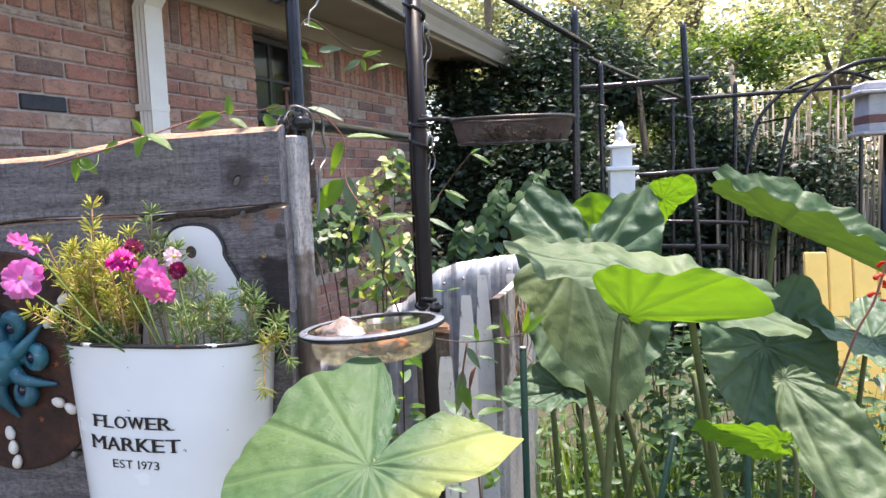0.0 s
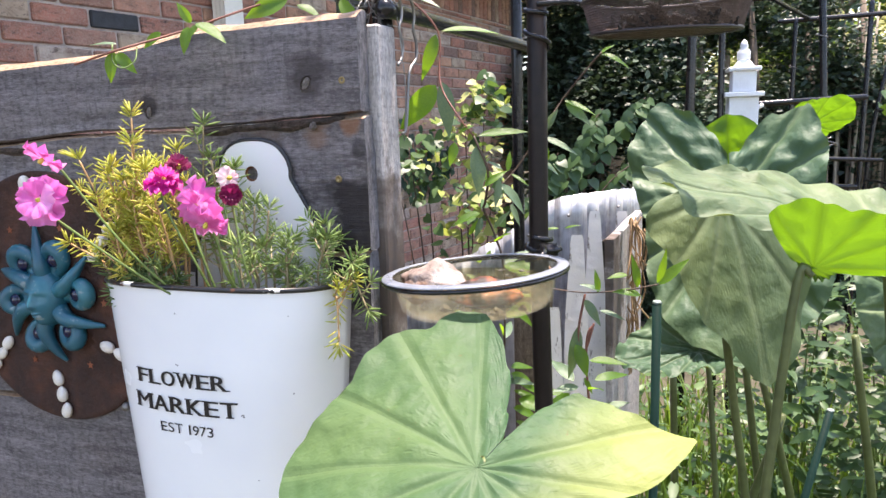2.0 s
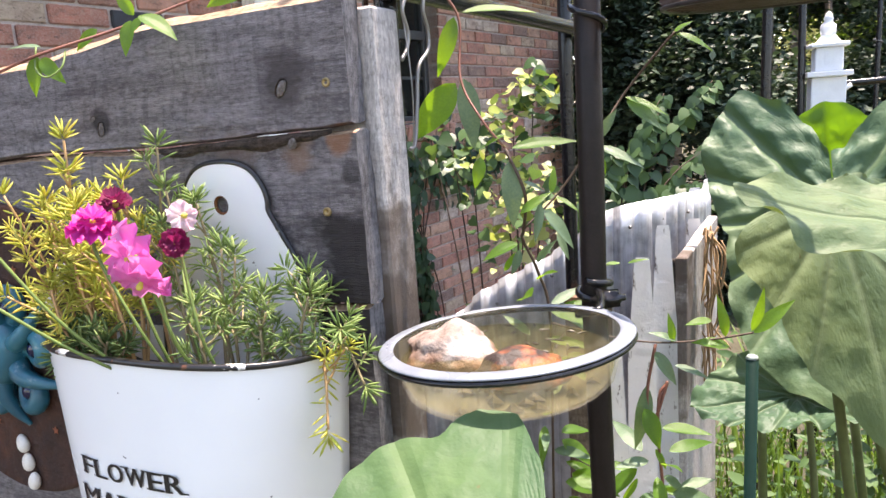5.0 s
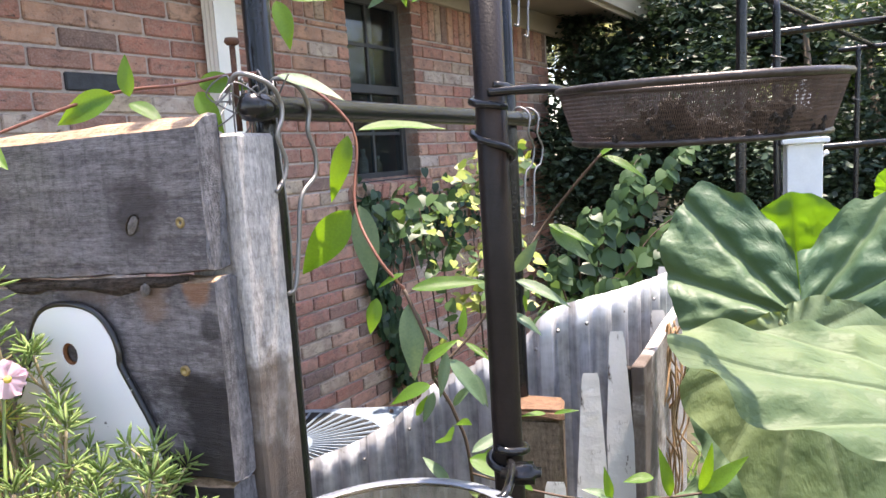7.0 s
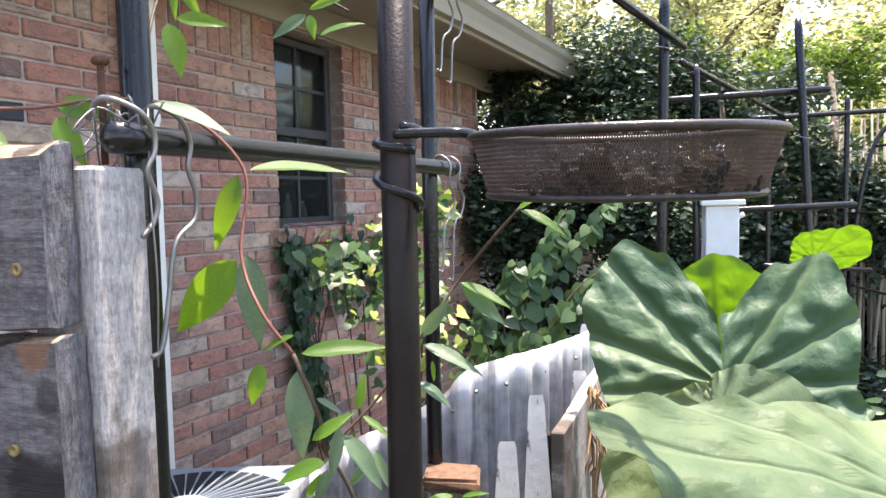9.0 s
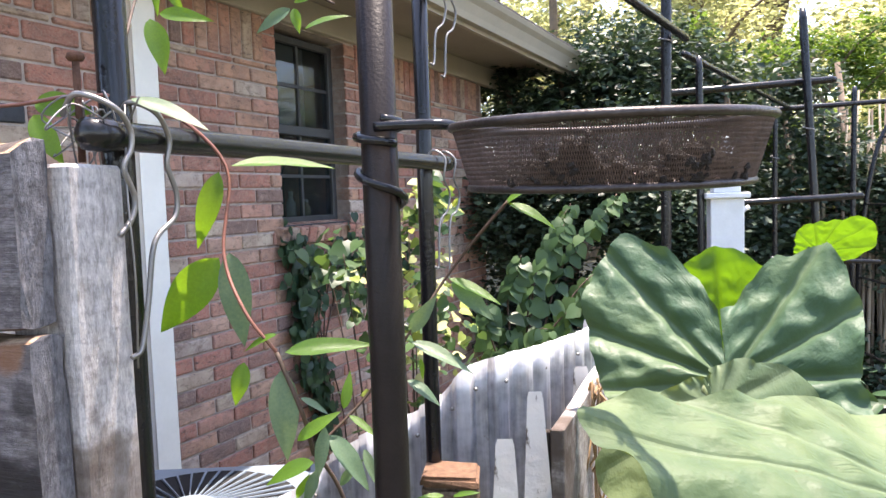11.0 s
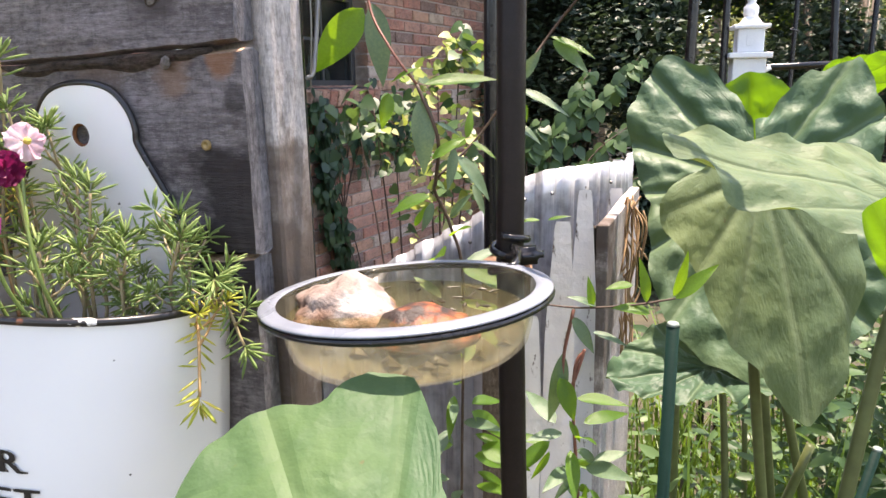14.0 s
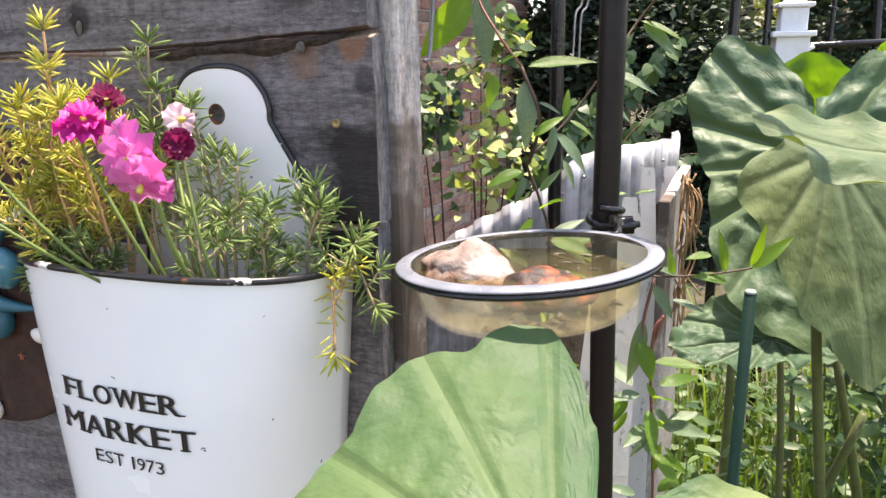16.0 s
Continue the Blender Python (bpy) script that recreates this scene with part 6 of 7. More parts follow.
# ---- sun plaque ----
def build_plaque():
    p = thing("wall_plaque", "rusty round metal plaque with a blue ceramic sun face and shells", "wall decoration", BOARD @ pose(-0.482, -0.004, 1.1865) @ Matrix.Scale(0.97, 4))
    m = Mat("rusted_iron", 0.85)
    c = m.ramp(m.noise(14, 6, None, 0.7), [(0.3, (0.018, 0.009, 0.007)), (0.5, (0.046, 0.018, 0.011)), (0.7, (0.10, 0.036, 0.019))])
    m.color(c).bump(m.math("ADD", m.noise(60, 5), m.math("MULTIPLY", m.noise(24, 3), 1.2)), 1.0, 0.006)
    disc = lathe("disc", [(0, 0.003), (0.10, 0.003), (0.183, 0.0015), (0.189, 0.003), (0.191, 0.0), (0.19, -0.004), (0, -0.004)], 72)
    disc.transform(pose(0, -0.002, 0, 90))
    plate = part("disc", disc, m.m, p, "rust-brown hammered disc")
    blue = Mat("blue_glaze", 0.35)
    cb = blue.ramp(blue.noise(16, 4), [(0.3, (0.008, 0.062, 0.095)), (0.6, (0.015, 0.125, 0.17)), (0.8, (0.045, 0.20, 0.235))])
    blue.color(blue.mix(blue.grey(blue.noise(60, 4), 0.62, 0.7, 0, 0.7), cb, (0.28, 0.33, 0.32))).bump(blue.noise(45, 4), 0.3, 0.003)
    # head and curling rays, one casting
    verts, faces = [], []

    def add(v, f):
        faces.extend(tuple(i + len(verts) for i in q) for q in f)
        verts.extend(v)
    nu, nv = 40, 40
    hv, hf = [], []
    for i in range(nu + 1):
        for j in range(nv):
            a, e = 2 * math.pi * j / nv, (math.pi / 2) * i / nu
            x, z, y = math.sin(e) * math.cos(a), math.sin(e) * math.sin(a), math.cos(e)
            w = 1 - 0.22 * max(0, -z)
            px, pz = 0.034 * x * w, 0.044 * z
            d = 0.030 * y ** 0.8
            g = lambda u, v, su, sv: math.exp(-((px - u) / su) ** 2 - ((pz - v) / sv) ** 2)
            d += 0.008 * g(0, -0.002, 0.0045, 0.011) + 0.004 * g(0, -0.009, 0.007, 0.005) - 0.005 * (g(-0.013, 0.004, 0.008, 0.005) + g(0.013, 0.004, 0.008, 0.005))
            d += 0.0035 * (g(-0.013, 0.003, 0.006, 0.0028) + g(0.013, 0.003, 0.006, 0.0028)) + 0.003 * (g(-0.013, 0.0125, 0.010, 0.0025) + g(0.013, 0.0125, 0.010, 0.0025))
            d += 0.004 * g(0, -0.0195, 0.009, 0.0024) + 0.0036 * g(0, -0.0245, 0.007, 0.0024) - 0.003 * g(0, -0.022, 0.011, 0.0012) + 0.003 * g(0, -0.035, 0.008, 0.006)
            hv.append((px, -0.012 - d, pz))
    for i in range(nu):
        for j in range(nv):
            hf.append((i * nv + j, i * nv + (j + 1) % nv, (i + 1) * nv + (j + 1) % nv, (i + 1) * nv + j))
    add(hv, hf)
    gems, rays = [], []
    for k in range(6):
        # a fat open loop round a glass eye, and the flame that curls past it
        a = radians(7 + 60 * k)
        d, n = Vector((math.cos(a), 0, math.sin(a))), Vector((-math.sin(a), 0, math.cos(a)))
        e = d * 0.062 + Vector((0, -0.014, 0))
        rr = [e + (d * math.cos(w) * 1.15 + n * math.sin(w) * 0.95) * 0.0165 + Vector((0, -0.004 * math.cos(w), 0)) for w in [2 * math.pi * i / 24 for i in range(24)]]
        rv, rf = tube_data(rr, [0.0088 + 0.0030 * math.cos(2 * math.pi * i / 24) for i in range(24)], 14, True)
        b = a + radians(26)
        d2, n2 = Vector((math.cos(b), 0, math.sin(b))), Vector((-math.sin(b), 0, math.cos(b)))
        pts = bend([d2 * 0.026 - n2 * 0.004 + Vector((0, -0.016, 0)), d2 * 0.048 - n2 * 0.007 + Vector((0, -0.023, 0)), d2 * 0.074 - n2 * 0.001 + Vector((0, -0.019, 0)), d2 * (0.100 + 0.006 * (k % 2)) + n2 * 0.010 + Vector((0, -0.009, 0))], 7)
        q = len(pts)
        cv, cf = tube_data(pts, [0.0100 * (1 - (i / (q - 1)) ** 2.0) + 0.0024 for i in range(q)], 12)
        bv, bf = tube_data([d * 0.018 + Vector((0, -0.004, 0)), d * 0.040 + Vector((0, -0.005, 0)), d * 0.066 + Vector((0, -0.003, 0)), d * 0.082 + Vector((0, -0.001, 0))], [0.014, 0.013, 0.011, 0.008], 12)
        out = (rv + cv + bv, rf + [tuple(i + len(rv) for i in g) for g in cf] + [tuple(i + len(rv) + len(cv) for i in g) for g in bf])
        rays.append(out)
        gems.append(e)
    face = part("sun_face", mesh_of("sun_face", verts, faces, True), blue.m, p, "blue glazed sun with a calm face", pose(0.006, 0, 0.006))
    gem = plain("dark_gem", (0.004, 0.006, 0.035), 0.1, 0, 0.2)
    for rv, rf in rays:
        part("ray", mesh_of("ray", rv, rf, True), blue.m, face)
    for e in gems:
        part("gem", lathe("gem", [(0, 0.005), (0.004, 0.0045), (0.008, 0.0025), (0.0105, 0)], 16), gem, face, "dark blue glass eye", Matrix.Translation(e + Vector((0, -0.006, 0))) @ pose(0, 0, 0, 90))
    shell = plain("white_shell", (0.72, 0.67, 0.60), 0.4, 0, 0.15, 60, 0.3)
    bm = bmesh.new()
    bmesh.ops.create_uvsphere(bm, u_segments=16, v_segments=10, radius=1)
    for v in bm.verts:
        v.co = Vector((v.co.x * 0.0085, v.co.y * 0.007, v.co.z * 0.0125 * (1 - 0.15 * v.co.z)))
    sm = to_mesh("shell", bm, True)
    for a in (94, 38, -30, -89, -141, 150):
        for k in range(3):
            r = 0.124 + 0.0255 * k
            w = radians(a + 1.5 * (k - 1))
            part("shell", sm, shell, plate, m=pose(r * math.cos(w), -0.010, r * math.sin(w), 0, -(a - 90) + 14 * (k - 1), 0))
    star = plain("orange_star", (0.42, 0.14, 0.07), 0.7)
    for x, z in ((-0.064, 0.103), (0.037, 0.108), (0.104, 0.0), (-0.049, -0.098), (0.063, -0.097), (-0.102, 0.0)):
        bm = bmesh.new()
        vs = [bm.verts.new(((0.0065 if i % 2 == 0 else 0.003) * math.sin(math.pi * i / 5), 0, (0.0065 if i % 2 == 0 else 0.003) * math.cos(math.pi * i / 5))) for i in range(10)]
        bm.faces.new(vs)
        bmesh.ops.solidify(bm, geom=list(bm.faces), thickness=0.002)
        part("star", bm, star, plate, m=pose(x, -0.0065, z))
    part("bolt", lathe("bolt", [(0, 0.008), (0.005, 0.007), (0.007, 0.003), (0.007, 0)], 14), BARE_WIRE, plate, "steel bolt head", pose(0.122, -0.003, -0.156, 90))


build_plaque()

# ---- vines ----
VINE_LEAF = leaf_mat("vine_leaf", (0.034, 0.088, 0.014), (0.065, 0.155, 0.018), (0.14, 0.27, 0.025), 0.50, (0.42, 0.72, 0.015), 0.35, 30)
VINE_PALE = leaf_mat("vine_leaf_pale", (0.055, 0.105, 0.060), (0.085, 0.145, 0.080), (0.15, 0.21, 0.105), 0.22, (0.28, 0.42, 0.08), 0.4, 30)
LEAF_KINDS = [pointed_leaf("leaf", 1.0, w, s, f, c) for w, s, f, c in ((0.13, 1, 0.3, 0.14), (0.16, 2, 0.25, 0.22), (0.23, 3, 0.3, 0.18), (0.145, 4, 0.15, 0.28))]
for me in LEAF_KINDS:
    me.materials.append(VINE_LEAF)
PALE_KINDS = [pointed_leaf("leaf", 1.0, w, s, f, c) for w, s, f, c in ((0.14, 5, 0.3, 0.15), (0.18, 6, 0.25, 0.2))]
for me in PALE_KINDS:
    me.materials.append(VINE_PALE)


def leaf_at(parent, a, b, k, up=(0.2, -0.7, 0.8), pale=False, kind=None):
    a, b = Vector(a), Vector(b)
    m = frame_of(a, b, up) @ Matrix.Scale((b - a).length * 1.03, 4)
    kinds = PALE_KINDS if pale else LEAF_KINDS
    part("leaf", kinds[(k if kind is None else kind) % len(kinds)], VINE_LEAF, parent, m=m)


def build_vines():
    v = thing("vine", "climbing vine with glossy pointed leaves on the trellis", "vine")
    for pts, r, mat in ((((-0.56, 1.10, 1.50), (-0.50, 1.09, 1.512), (-0.438, 1.13, 1.535), (-0.341, 1.18, 1.572), (-0.271, 1.19, 1.577), (-0.225, 1.196, 1.582), (-0.195, 1.235, 1.578), (-0.156, 1.255, 1.535), (-0.152, 1.235, 1.471), (-0.131, 1.217, 1.432), (-0.109, 1.217, 1.402)), 0.0013, STEM_RED),
                        (((-0.109, 1.217, 1.402), (-0.092, 1.217, 1.358), (-0.100, 1.260, 1.315), (-0.105, 1.290, 1.299), (-0.092, 1.305, 1.262), (-0.080, 1.31, 1.20), (-0.085, 1.33, 1.0), (-0.10, 1.40, 0.4), (-0.10, 1.42, 0.0)), 0.0017, STEM_BROWN),
                        (((-0.098, 1.255, 1.318), (-0.062, 1.275, 1.353), (-0.026, 1.28, 1.403), (0.002, 1.30, 1.444), (0.030, 1.29, 1.478), (0.052, 1.284, 1.502)), 0.0013, STEM_BROWN),
                        (((-0.223, 1.24, 1.62), (-0.235, 1.29, 1.68), (-0.215, 1.32, 1.74), (-0.16, 1.36, 1.70), (-0.12, 1.37, 1.69), (-0.10, 1.372, 1.68)), 0.0012, STEM_BROWN),
                        (((-0.08, 1.31, 1.20), (-0.02, 1.31, 1.185), (0.035, 1.31, 1.178), (0.09, 1.31, 1.182), (0.133, 1.31, 1.190)), 0.0012, STEM_BROWN),
                        (((0.033, 1.31, 1.176), (0.024, 1.31, 1.12), (0.030, 1.31, 1.085), (0.042, 1.31, 1.12), (0.045, 1.312, 1.13), (0.035, 1.31, 1.08), (0.05, 1.32, 0.8), (0.05, 1.35, 0.0)), 0.0018, STEM_RED)):
        part("stem", tube("stem", bend(pts, 7), r, 6), mat, v)
    side = (0.35, -0.55, 0.75)
    down = (0.35, -0.9, 0.2)
    flat = (0.1, -0.45, 0.9)
    k = 0
    # round the rail and down the stem
    for a, b, up, pale in (((-0.150, 1.250, 1.534), (-0.080, 1.275, 1.540), flat, 0), ((-0.157, 1.245, 1.530), (-0.173, 1.235, 1.476), down, 0), ((-0.158, 1.240, 1.467), (-0.203, 1.228, 1.414), down, 0), ((-0.150, 1.240, 1.471), (-0.139, 1.232, 1.404), down, 1),
                           ((-0.103, 1.217, 1.402), (-0.042, 1.222, 1.411), side, 0), ((-0.108, 1.217, 1.415), (-0.131, 1.210, 1.408), flat, 0), ((-0.133, 1.217, 1.395), (-0.138, 1.210, 1.366), down, 0), ((-0.106, 1.217, 1.390), (-0.100, 1.205, 1.329), down, 1),
                           ((-0.093, 1.217, 1.370), (-0.072, 1.212, 1.362), flat, 1), ((-0.097, 1.217, 1.339), (-0.070, 1.222, 1.360), side, 0)):
        leaf_at(v, a, b, k, up, pale)
        k += 1
    for a, b, up, pale in (((-0.078, 1.222, 1.348), (-0.082, 1.212, 1.312), down, 1), ((-0.076, 1.225, 1.341), (-0.044, 1.215, 1.309), side, 1), ((-0.064, 1.235, 1.352), (-0.041, 1.228, 1.340), flat, 0), ((-0.069, 1.240, 1.355), (-0.064, 1.245, 1.381), down, 0),
                           ((-0.110, 1.290, 1.295), (-0.149, 1.280, 1.284), flat, 0), ((-0.108, 1.290, 1.289), (-0.116, 1.280, 1.262), down, 1), ((-0.092, 1.300, 1.272), (-0.072, 1.290, 1.298), side, 1), ((-0.126, 1.290, 1.265), (-0.115, 1.285, 1.285), side, 0),
                           ((-0.068, 1.290, 1.307), (-0.055, 1.280, 1.280), down, 1)):
        leaf_at(v, a, b, k, up, pale)
        k += 1
    # the shoot behind the pole
    for a, b, up, pale in (((-0.026, 1.280, 1.403), (-0.004, 1.275, 1.430), down, 1), ((0.004, 1.295, 1.443), (0.045, 1.285, 1.428), side, 0), ((0.006, 1.295, 1.440), (0.039, 1.285, 1.414), down, 1), ((-0.025, 1.280, 1.396), (0.023, 1.275, 1.378), side, 1),
                           ((-0.029, 1.280, 1.366), (-0.002, 1.275, 1.351), side, 1), ((-0.018, 1.280, 1.383), (-0.016, 1.278, 1.367), down, 0), ((0.052, 1.284, 1.500), (0.088, 1.279, 1.487), side, 0), ((0.050, 1.284, 1.500), (0.066, 1.280, 1.512), flat, 0),
                           ((-0.003, 1.280, 1.274), (-0.024, 1.275, 1.277), flat, 0), ((0.004, 1.280, 1.274), (0.025, 1.276, 1.281), flat, 0)):
        leaf_at(v, a, b, k, up, pale)
        k += 1
    # twigs with leaf pairs in front of the pickets
    for a, b, up, pale in (((0.051, 1.31, 1.178), (0.049, 1.305, 1.210), down, 0), ((0.091, 1.31, 1.203), (0.064, 1.305, 1.203), flat, 0), ((0.105, 1.31, 1.185), (0.101, 1.300, 1.229), down, 0), ((0.131, 1.31, 1.192), (0.143, 1.300, 1.238), down, 0), ((0.133, 1.31, 1.190), (0.168, 1.305, 1.227), side, 0),
                           ((0.109, 1.31, 1.174), (0.073, 1.300, 1.186), flat, 0), ((0.032, 1.31, 1.168), (0.056, 1.300, 1.134), down, 1), ((0.053, 1.31, 1.152), (0.088, 1.300, 1.145), flat, 1), ((0.039, 1.31, 1.078), (0.089, 1.300, 1.084), flat, 0), ((0.023, 1.31, 1.128), (0.014, 1.300, 1.052), down, 1)):
        leaf_at(v, a, b, k, up, pale)
        k += 1
    for a, b, up, pale in (((0.055, 1.31, 1.180), (0.029, 1.303, 1.195), flat, 1), ((0.012, 1.31, 1.015), (-0.006, 1.300, 0.985), down, 0), ((0.032, 1.31, 1.052), (0.045, 1.305, 1.030), down, 0), ((0.039, 1.31, 0.986), (0.016, 1.303, 0.962), flat, 1), ((0.026, 1.31, 1.000), (0.042, 1.303, 0.963), down, 1),
                           ((0.045, 1.31, 0.940), (0.053, 1.305, 0.977), down, 0), ((0.056, 1.31, 0.972), (0.072, 1.305, 0.955), flat, 0), ((0.020, 1.30, 1.105), (0.038, 1.29, 1.062), down, 0), ((-0.02, 1.31, 1.185), (-0.04, 1.30, 1.205), flat, 0)):
        leaf_at(v, a, b, k, up, pale)
        k += 1
    # leaves along the plank top, turned to the path
    broad = (0.15, -0.95, 0.30)
    for a, b, up, pale in (((-0.324, 1.175, 1.5705), (-0.378, 1.165, 1.5545), broad, 0), ((-0.3115, 1.175, 1.5690), (-0.3125, 1.172, 1.6010), broad, 0), ((-0.314, 1.178, 1.5645), (-0.281, 1.170, 1.5505), flat, 0), ((-0.262, 1.195, 1.5785), (-0.220, 1.190, 1.5725), broad, 0),
                           ((-0.2656, 1.198, 1.5710), (-0.2440, 1.190, 1.5390), broad, 0), ((-0.1985, 1.205, 1.5795), (-0.143, 1.200, 1.5630), side, 1), ((-0.424, 1.125, 1.5424), (-0.436, 1.118, 1.565), broad, 0), ((-0.4185, 1.125, 1.5420), (-0.379, 1.115, 1.5240), flat, 0),
                           ((-0.428, 1.125, 1.5385), (-0.4315, 1.112, 1.5095), broad, 0)):
        leaf_at(v, a, b, k, up, pale, 2)
        k += 1
    for a, b, up, pale in (((-0.4165, 1.125, 1.5400), (-0.4245, 1.115, 1.5265), broad, 0), ((-0.460, 1.120, 1.5334), (-0.4785, 1.110, 1.5170), broad, 0), ((-0.5027, 1.095, 1.5095), (-0.479, 1.088, 1.4885), broad, 0), ((-0.5006, 1.095, 1.5194), (-0.530, 1.088, 1.5230), flat, 1),
                           ((-0.335, 1.178, 1.5685), (-0.362, 1.170, 1.5570), broad, 0), ((-0.506, 1.095, 1.512), (-0.512, 1.088, 1.478), broad, 0)):
        leaf_at(v, a, b, k, up, pale, 2)
        k += 1
    # higher up on the trellis
    for a, b, up, pale in (((-0.240, 1.33, 1.702), (-0.219, 1.325, 1.670), broad, 0), ((-0.2435, 1.33, 1.697), (-0.242, 1.325, 1.668), broad, 0), ((-0.242, 1.33, 1.670), (-0.197, 1.325, 1.665), broad, 0), ((-0.2505, 1.33, 1.666), (-0.2355, 1.325, 1.622), side, 0), ((-0.203, 1.33, 1.688), (-0.163, 1.325, 1.692), broad, 1),
                           ((-0.133, 1.36, 1.680), (-0.099, 1.355, 1.690), broad, 0), ((-0.136, 1.36, 1.675), (-0.168, 1.355, 1.658), broad, 1), ((-0.133, 1.36, 1.675), (-0.128, 1.355, 1.654), broad, 0), ((-0.124, 1.36, 1.657), (-0.088, 1.355, 1.673), side, 0), ((-0.225, 1.32, 1.735), (-0.190, 1.315, 1.722), broad, 0)):
        leaf_at(v, a, b, k, up, pale)
        k += 1
    rnd = random.Random(21)
    for q in range(64):
        t = rnd.random()
        base = Vector((-0.095, 1.305, 1.26)).lerp(Vector((-0.085, 1.33, 0.95)), t) if q % 2 else Vector((0.03, 1.31, 1.05)).lerp(Vector((0.06, 1.32, 0.75)), t)
        a = rnd.uniform(0, 2 * math.pi)
        d = Vector((math.cos(a), math.sin(a) * 0.8, rnd.uniform(-0.7, 0.5))).normalized() * rnd.uniform(0.035, 0.060)
        s = base + d.normalized() * rnd.uniform(0.008, 0.03)
        leaf_at(v, s, s + d, k, (rnd.uniform(-0.4, 0.4), -0.5, 0.8), q % 3 == 0)
        k += 1
    part("tendril", tube("tendril", bend([(-0.51, 1.10, 1.52), (-0.505, 1.09, 1.500), (-0.49, 1.085, 1.492), (-0.478, 1.09, 1.500), (-0.48, 1.10, 1.515)], 6), 0.0009, 5), STEM, v)


build_vines()

# ---- moss roses in the bucket ----
def spindle(n):
    """A fat needle leaf along x, length 1."""
    v = [(0, 0, 0)] + [(0.35, 0.052 * math.cos(2 * math.pi * k / n), 0.052 * math.sin(2 * math.pi * k / n)) for k in range(n)] + [(0.75, 0.048 * math.cos(2 * math.pi * k / n), 0.048 * math.sin(2 * math.pi * k / n)) for k in range(n)] + [(1, 0, 0)]
    f = [(0, 1 + (k + 1) % n, 1 + k) for k in range(n)] + [(1 + k, 1 + (k + 1) % n, 1 + n + (k + 1) % n, 1 + n + k) for k in range(n)] + [(1 + n + k, 1 + n + (k + 1) % n, 1 + 2 * n) for k in range(n)]
    return np.array(v), f


def stamp(name, tv, tf, mats):
    """Joins copies of one small shape, each at a 4 x 4 matrix."""
    verts, faces = [], []
    for m in mats:
        m = np.array(m)
        base = len(verts)
        verts.extend((tv @ m[:3, :3].T + m[:3, 3]).tolist())
        faces.extend(tuple(i + base for i in f) for f in tf)
    return mesh_of(name, verts, faces, True)


NEEDLE_GREEN = foliage("moss_rose_green", [(0.2, (0.13, 0.20, 0.065)), (0.5, (0.21, 0.30, 0.10)), (0.8, (0.34, 0.40, 0.15))], 0.32, (0.35, 0.6, 0.10), 0.62)
NEEDLE_DEEP = foliage("moss_rose_deep", [(0.2, (0.06, 0.105, 0.04)), (0.5, (0.11, 0.175, 0.06)), (0.8, (0.20, 0.27, 0.09))], 0.28, (0.3, 0.5, 0.08), 0.62)
NEEDLE_YELLOW = foliage("moss_rose_yellow", [(0.2, (0.32, 0.38, 0.07)), (0.5, (0.50, 0.51, 0.10)), (0.8, (0.70, 0.60, 0.18))], 0.42, (0.85, 0.85, 0.13), 0.62)
PALE_STEM = plain("pale_stem", (0.30, 0.24, 0.13), 0.6)
TAN_STEM = plain("tan_stem", (0.50, 0.30, 0.13), 0.6)
PETALS = {}
for key, lo, hi in (("pink", (0.74, 0.15, 0.50), (0.86, 0.36, 0.68)), ("magenta", (0.48, 0.008, 0.20), (0.66, 0.03, 0.34)), ("pale", (0.74, 0.50, 0.60), (0.84, 0.68, 0.72)), ("wine", (0.16, 0.008, 0.06), (0.28, 0.02, 0.10))):
    pm = Mat("petal_" + key, 0.55)
    pc = pm.ramp(pm.math("ADD", pm.math("MULTIPLY", pm.noise(90, 3), 0.6), pm.math("MULTIPLY", island_random(pm), 0.4)), [(0.3, lo), (0.7, hi)])
    pm.color(pc)
    pm.translucent(pc, 0.4)
    PETALS[key] = pm.m
FLOWER_EYE = plain("flower_eye", (0.60, 0.50, 0.08), 0.7)


def ruffled(n, R, rows, seed, shut=0.0):
    """A double flower of ruffled petals, opening along z."""
    rnd = random.Random(seed)
    verts, faces = [], []
    for row in range(rows):
        r = R * (1 - 0.24 * row)
        for k in range(n):
            a = 2 * math.pi * (k + 0.5 * row + rnd.uniform(-0.15, 0.15)) / n
            base = len(verts)
            nx, ny = 6, 7
            lift = 0.12 + 0.38 * row + shut + rnd.uniform(-0.1, 0.1)
            for i in range(nx + 1):
                t = i / nx
                for j in range(ny):
                    s = (j / (ny - 1) - 0.5) * 2
                    w = 0.62 * r * math.sin(0.25 + 1.9 * t) * (3.0 / n * 1.9)
                    rad = r * t * (1 - 0.07 * s * s + 0.13 * t * noise.noise((s * 5.5, k * 3.1, seed + row)))
                    z = rad * lift + 0.24 * r * t * t * math.sin(s * 7 + k * 1.7) + 0.05 * r * t * noise.noise((s * 3, k, row + seed)) - 0.25 * rad * t * (1 - shut)
                    x, y = rad, s * w * min(1, t * 1.6)
                    verts.append((x * math.cos(a) - y * math.sin(a), x * math.sin(a) + y * math.cos(a), z + 0.004 * row))
            for i in range(nx):
                for j in range(ny - 1):
                    q = base + i * ny + j
                    faces.append((q, q + ny, q + ny + 1, q + 1))
    return mesh_of("petals", verts, faces, True)


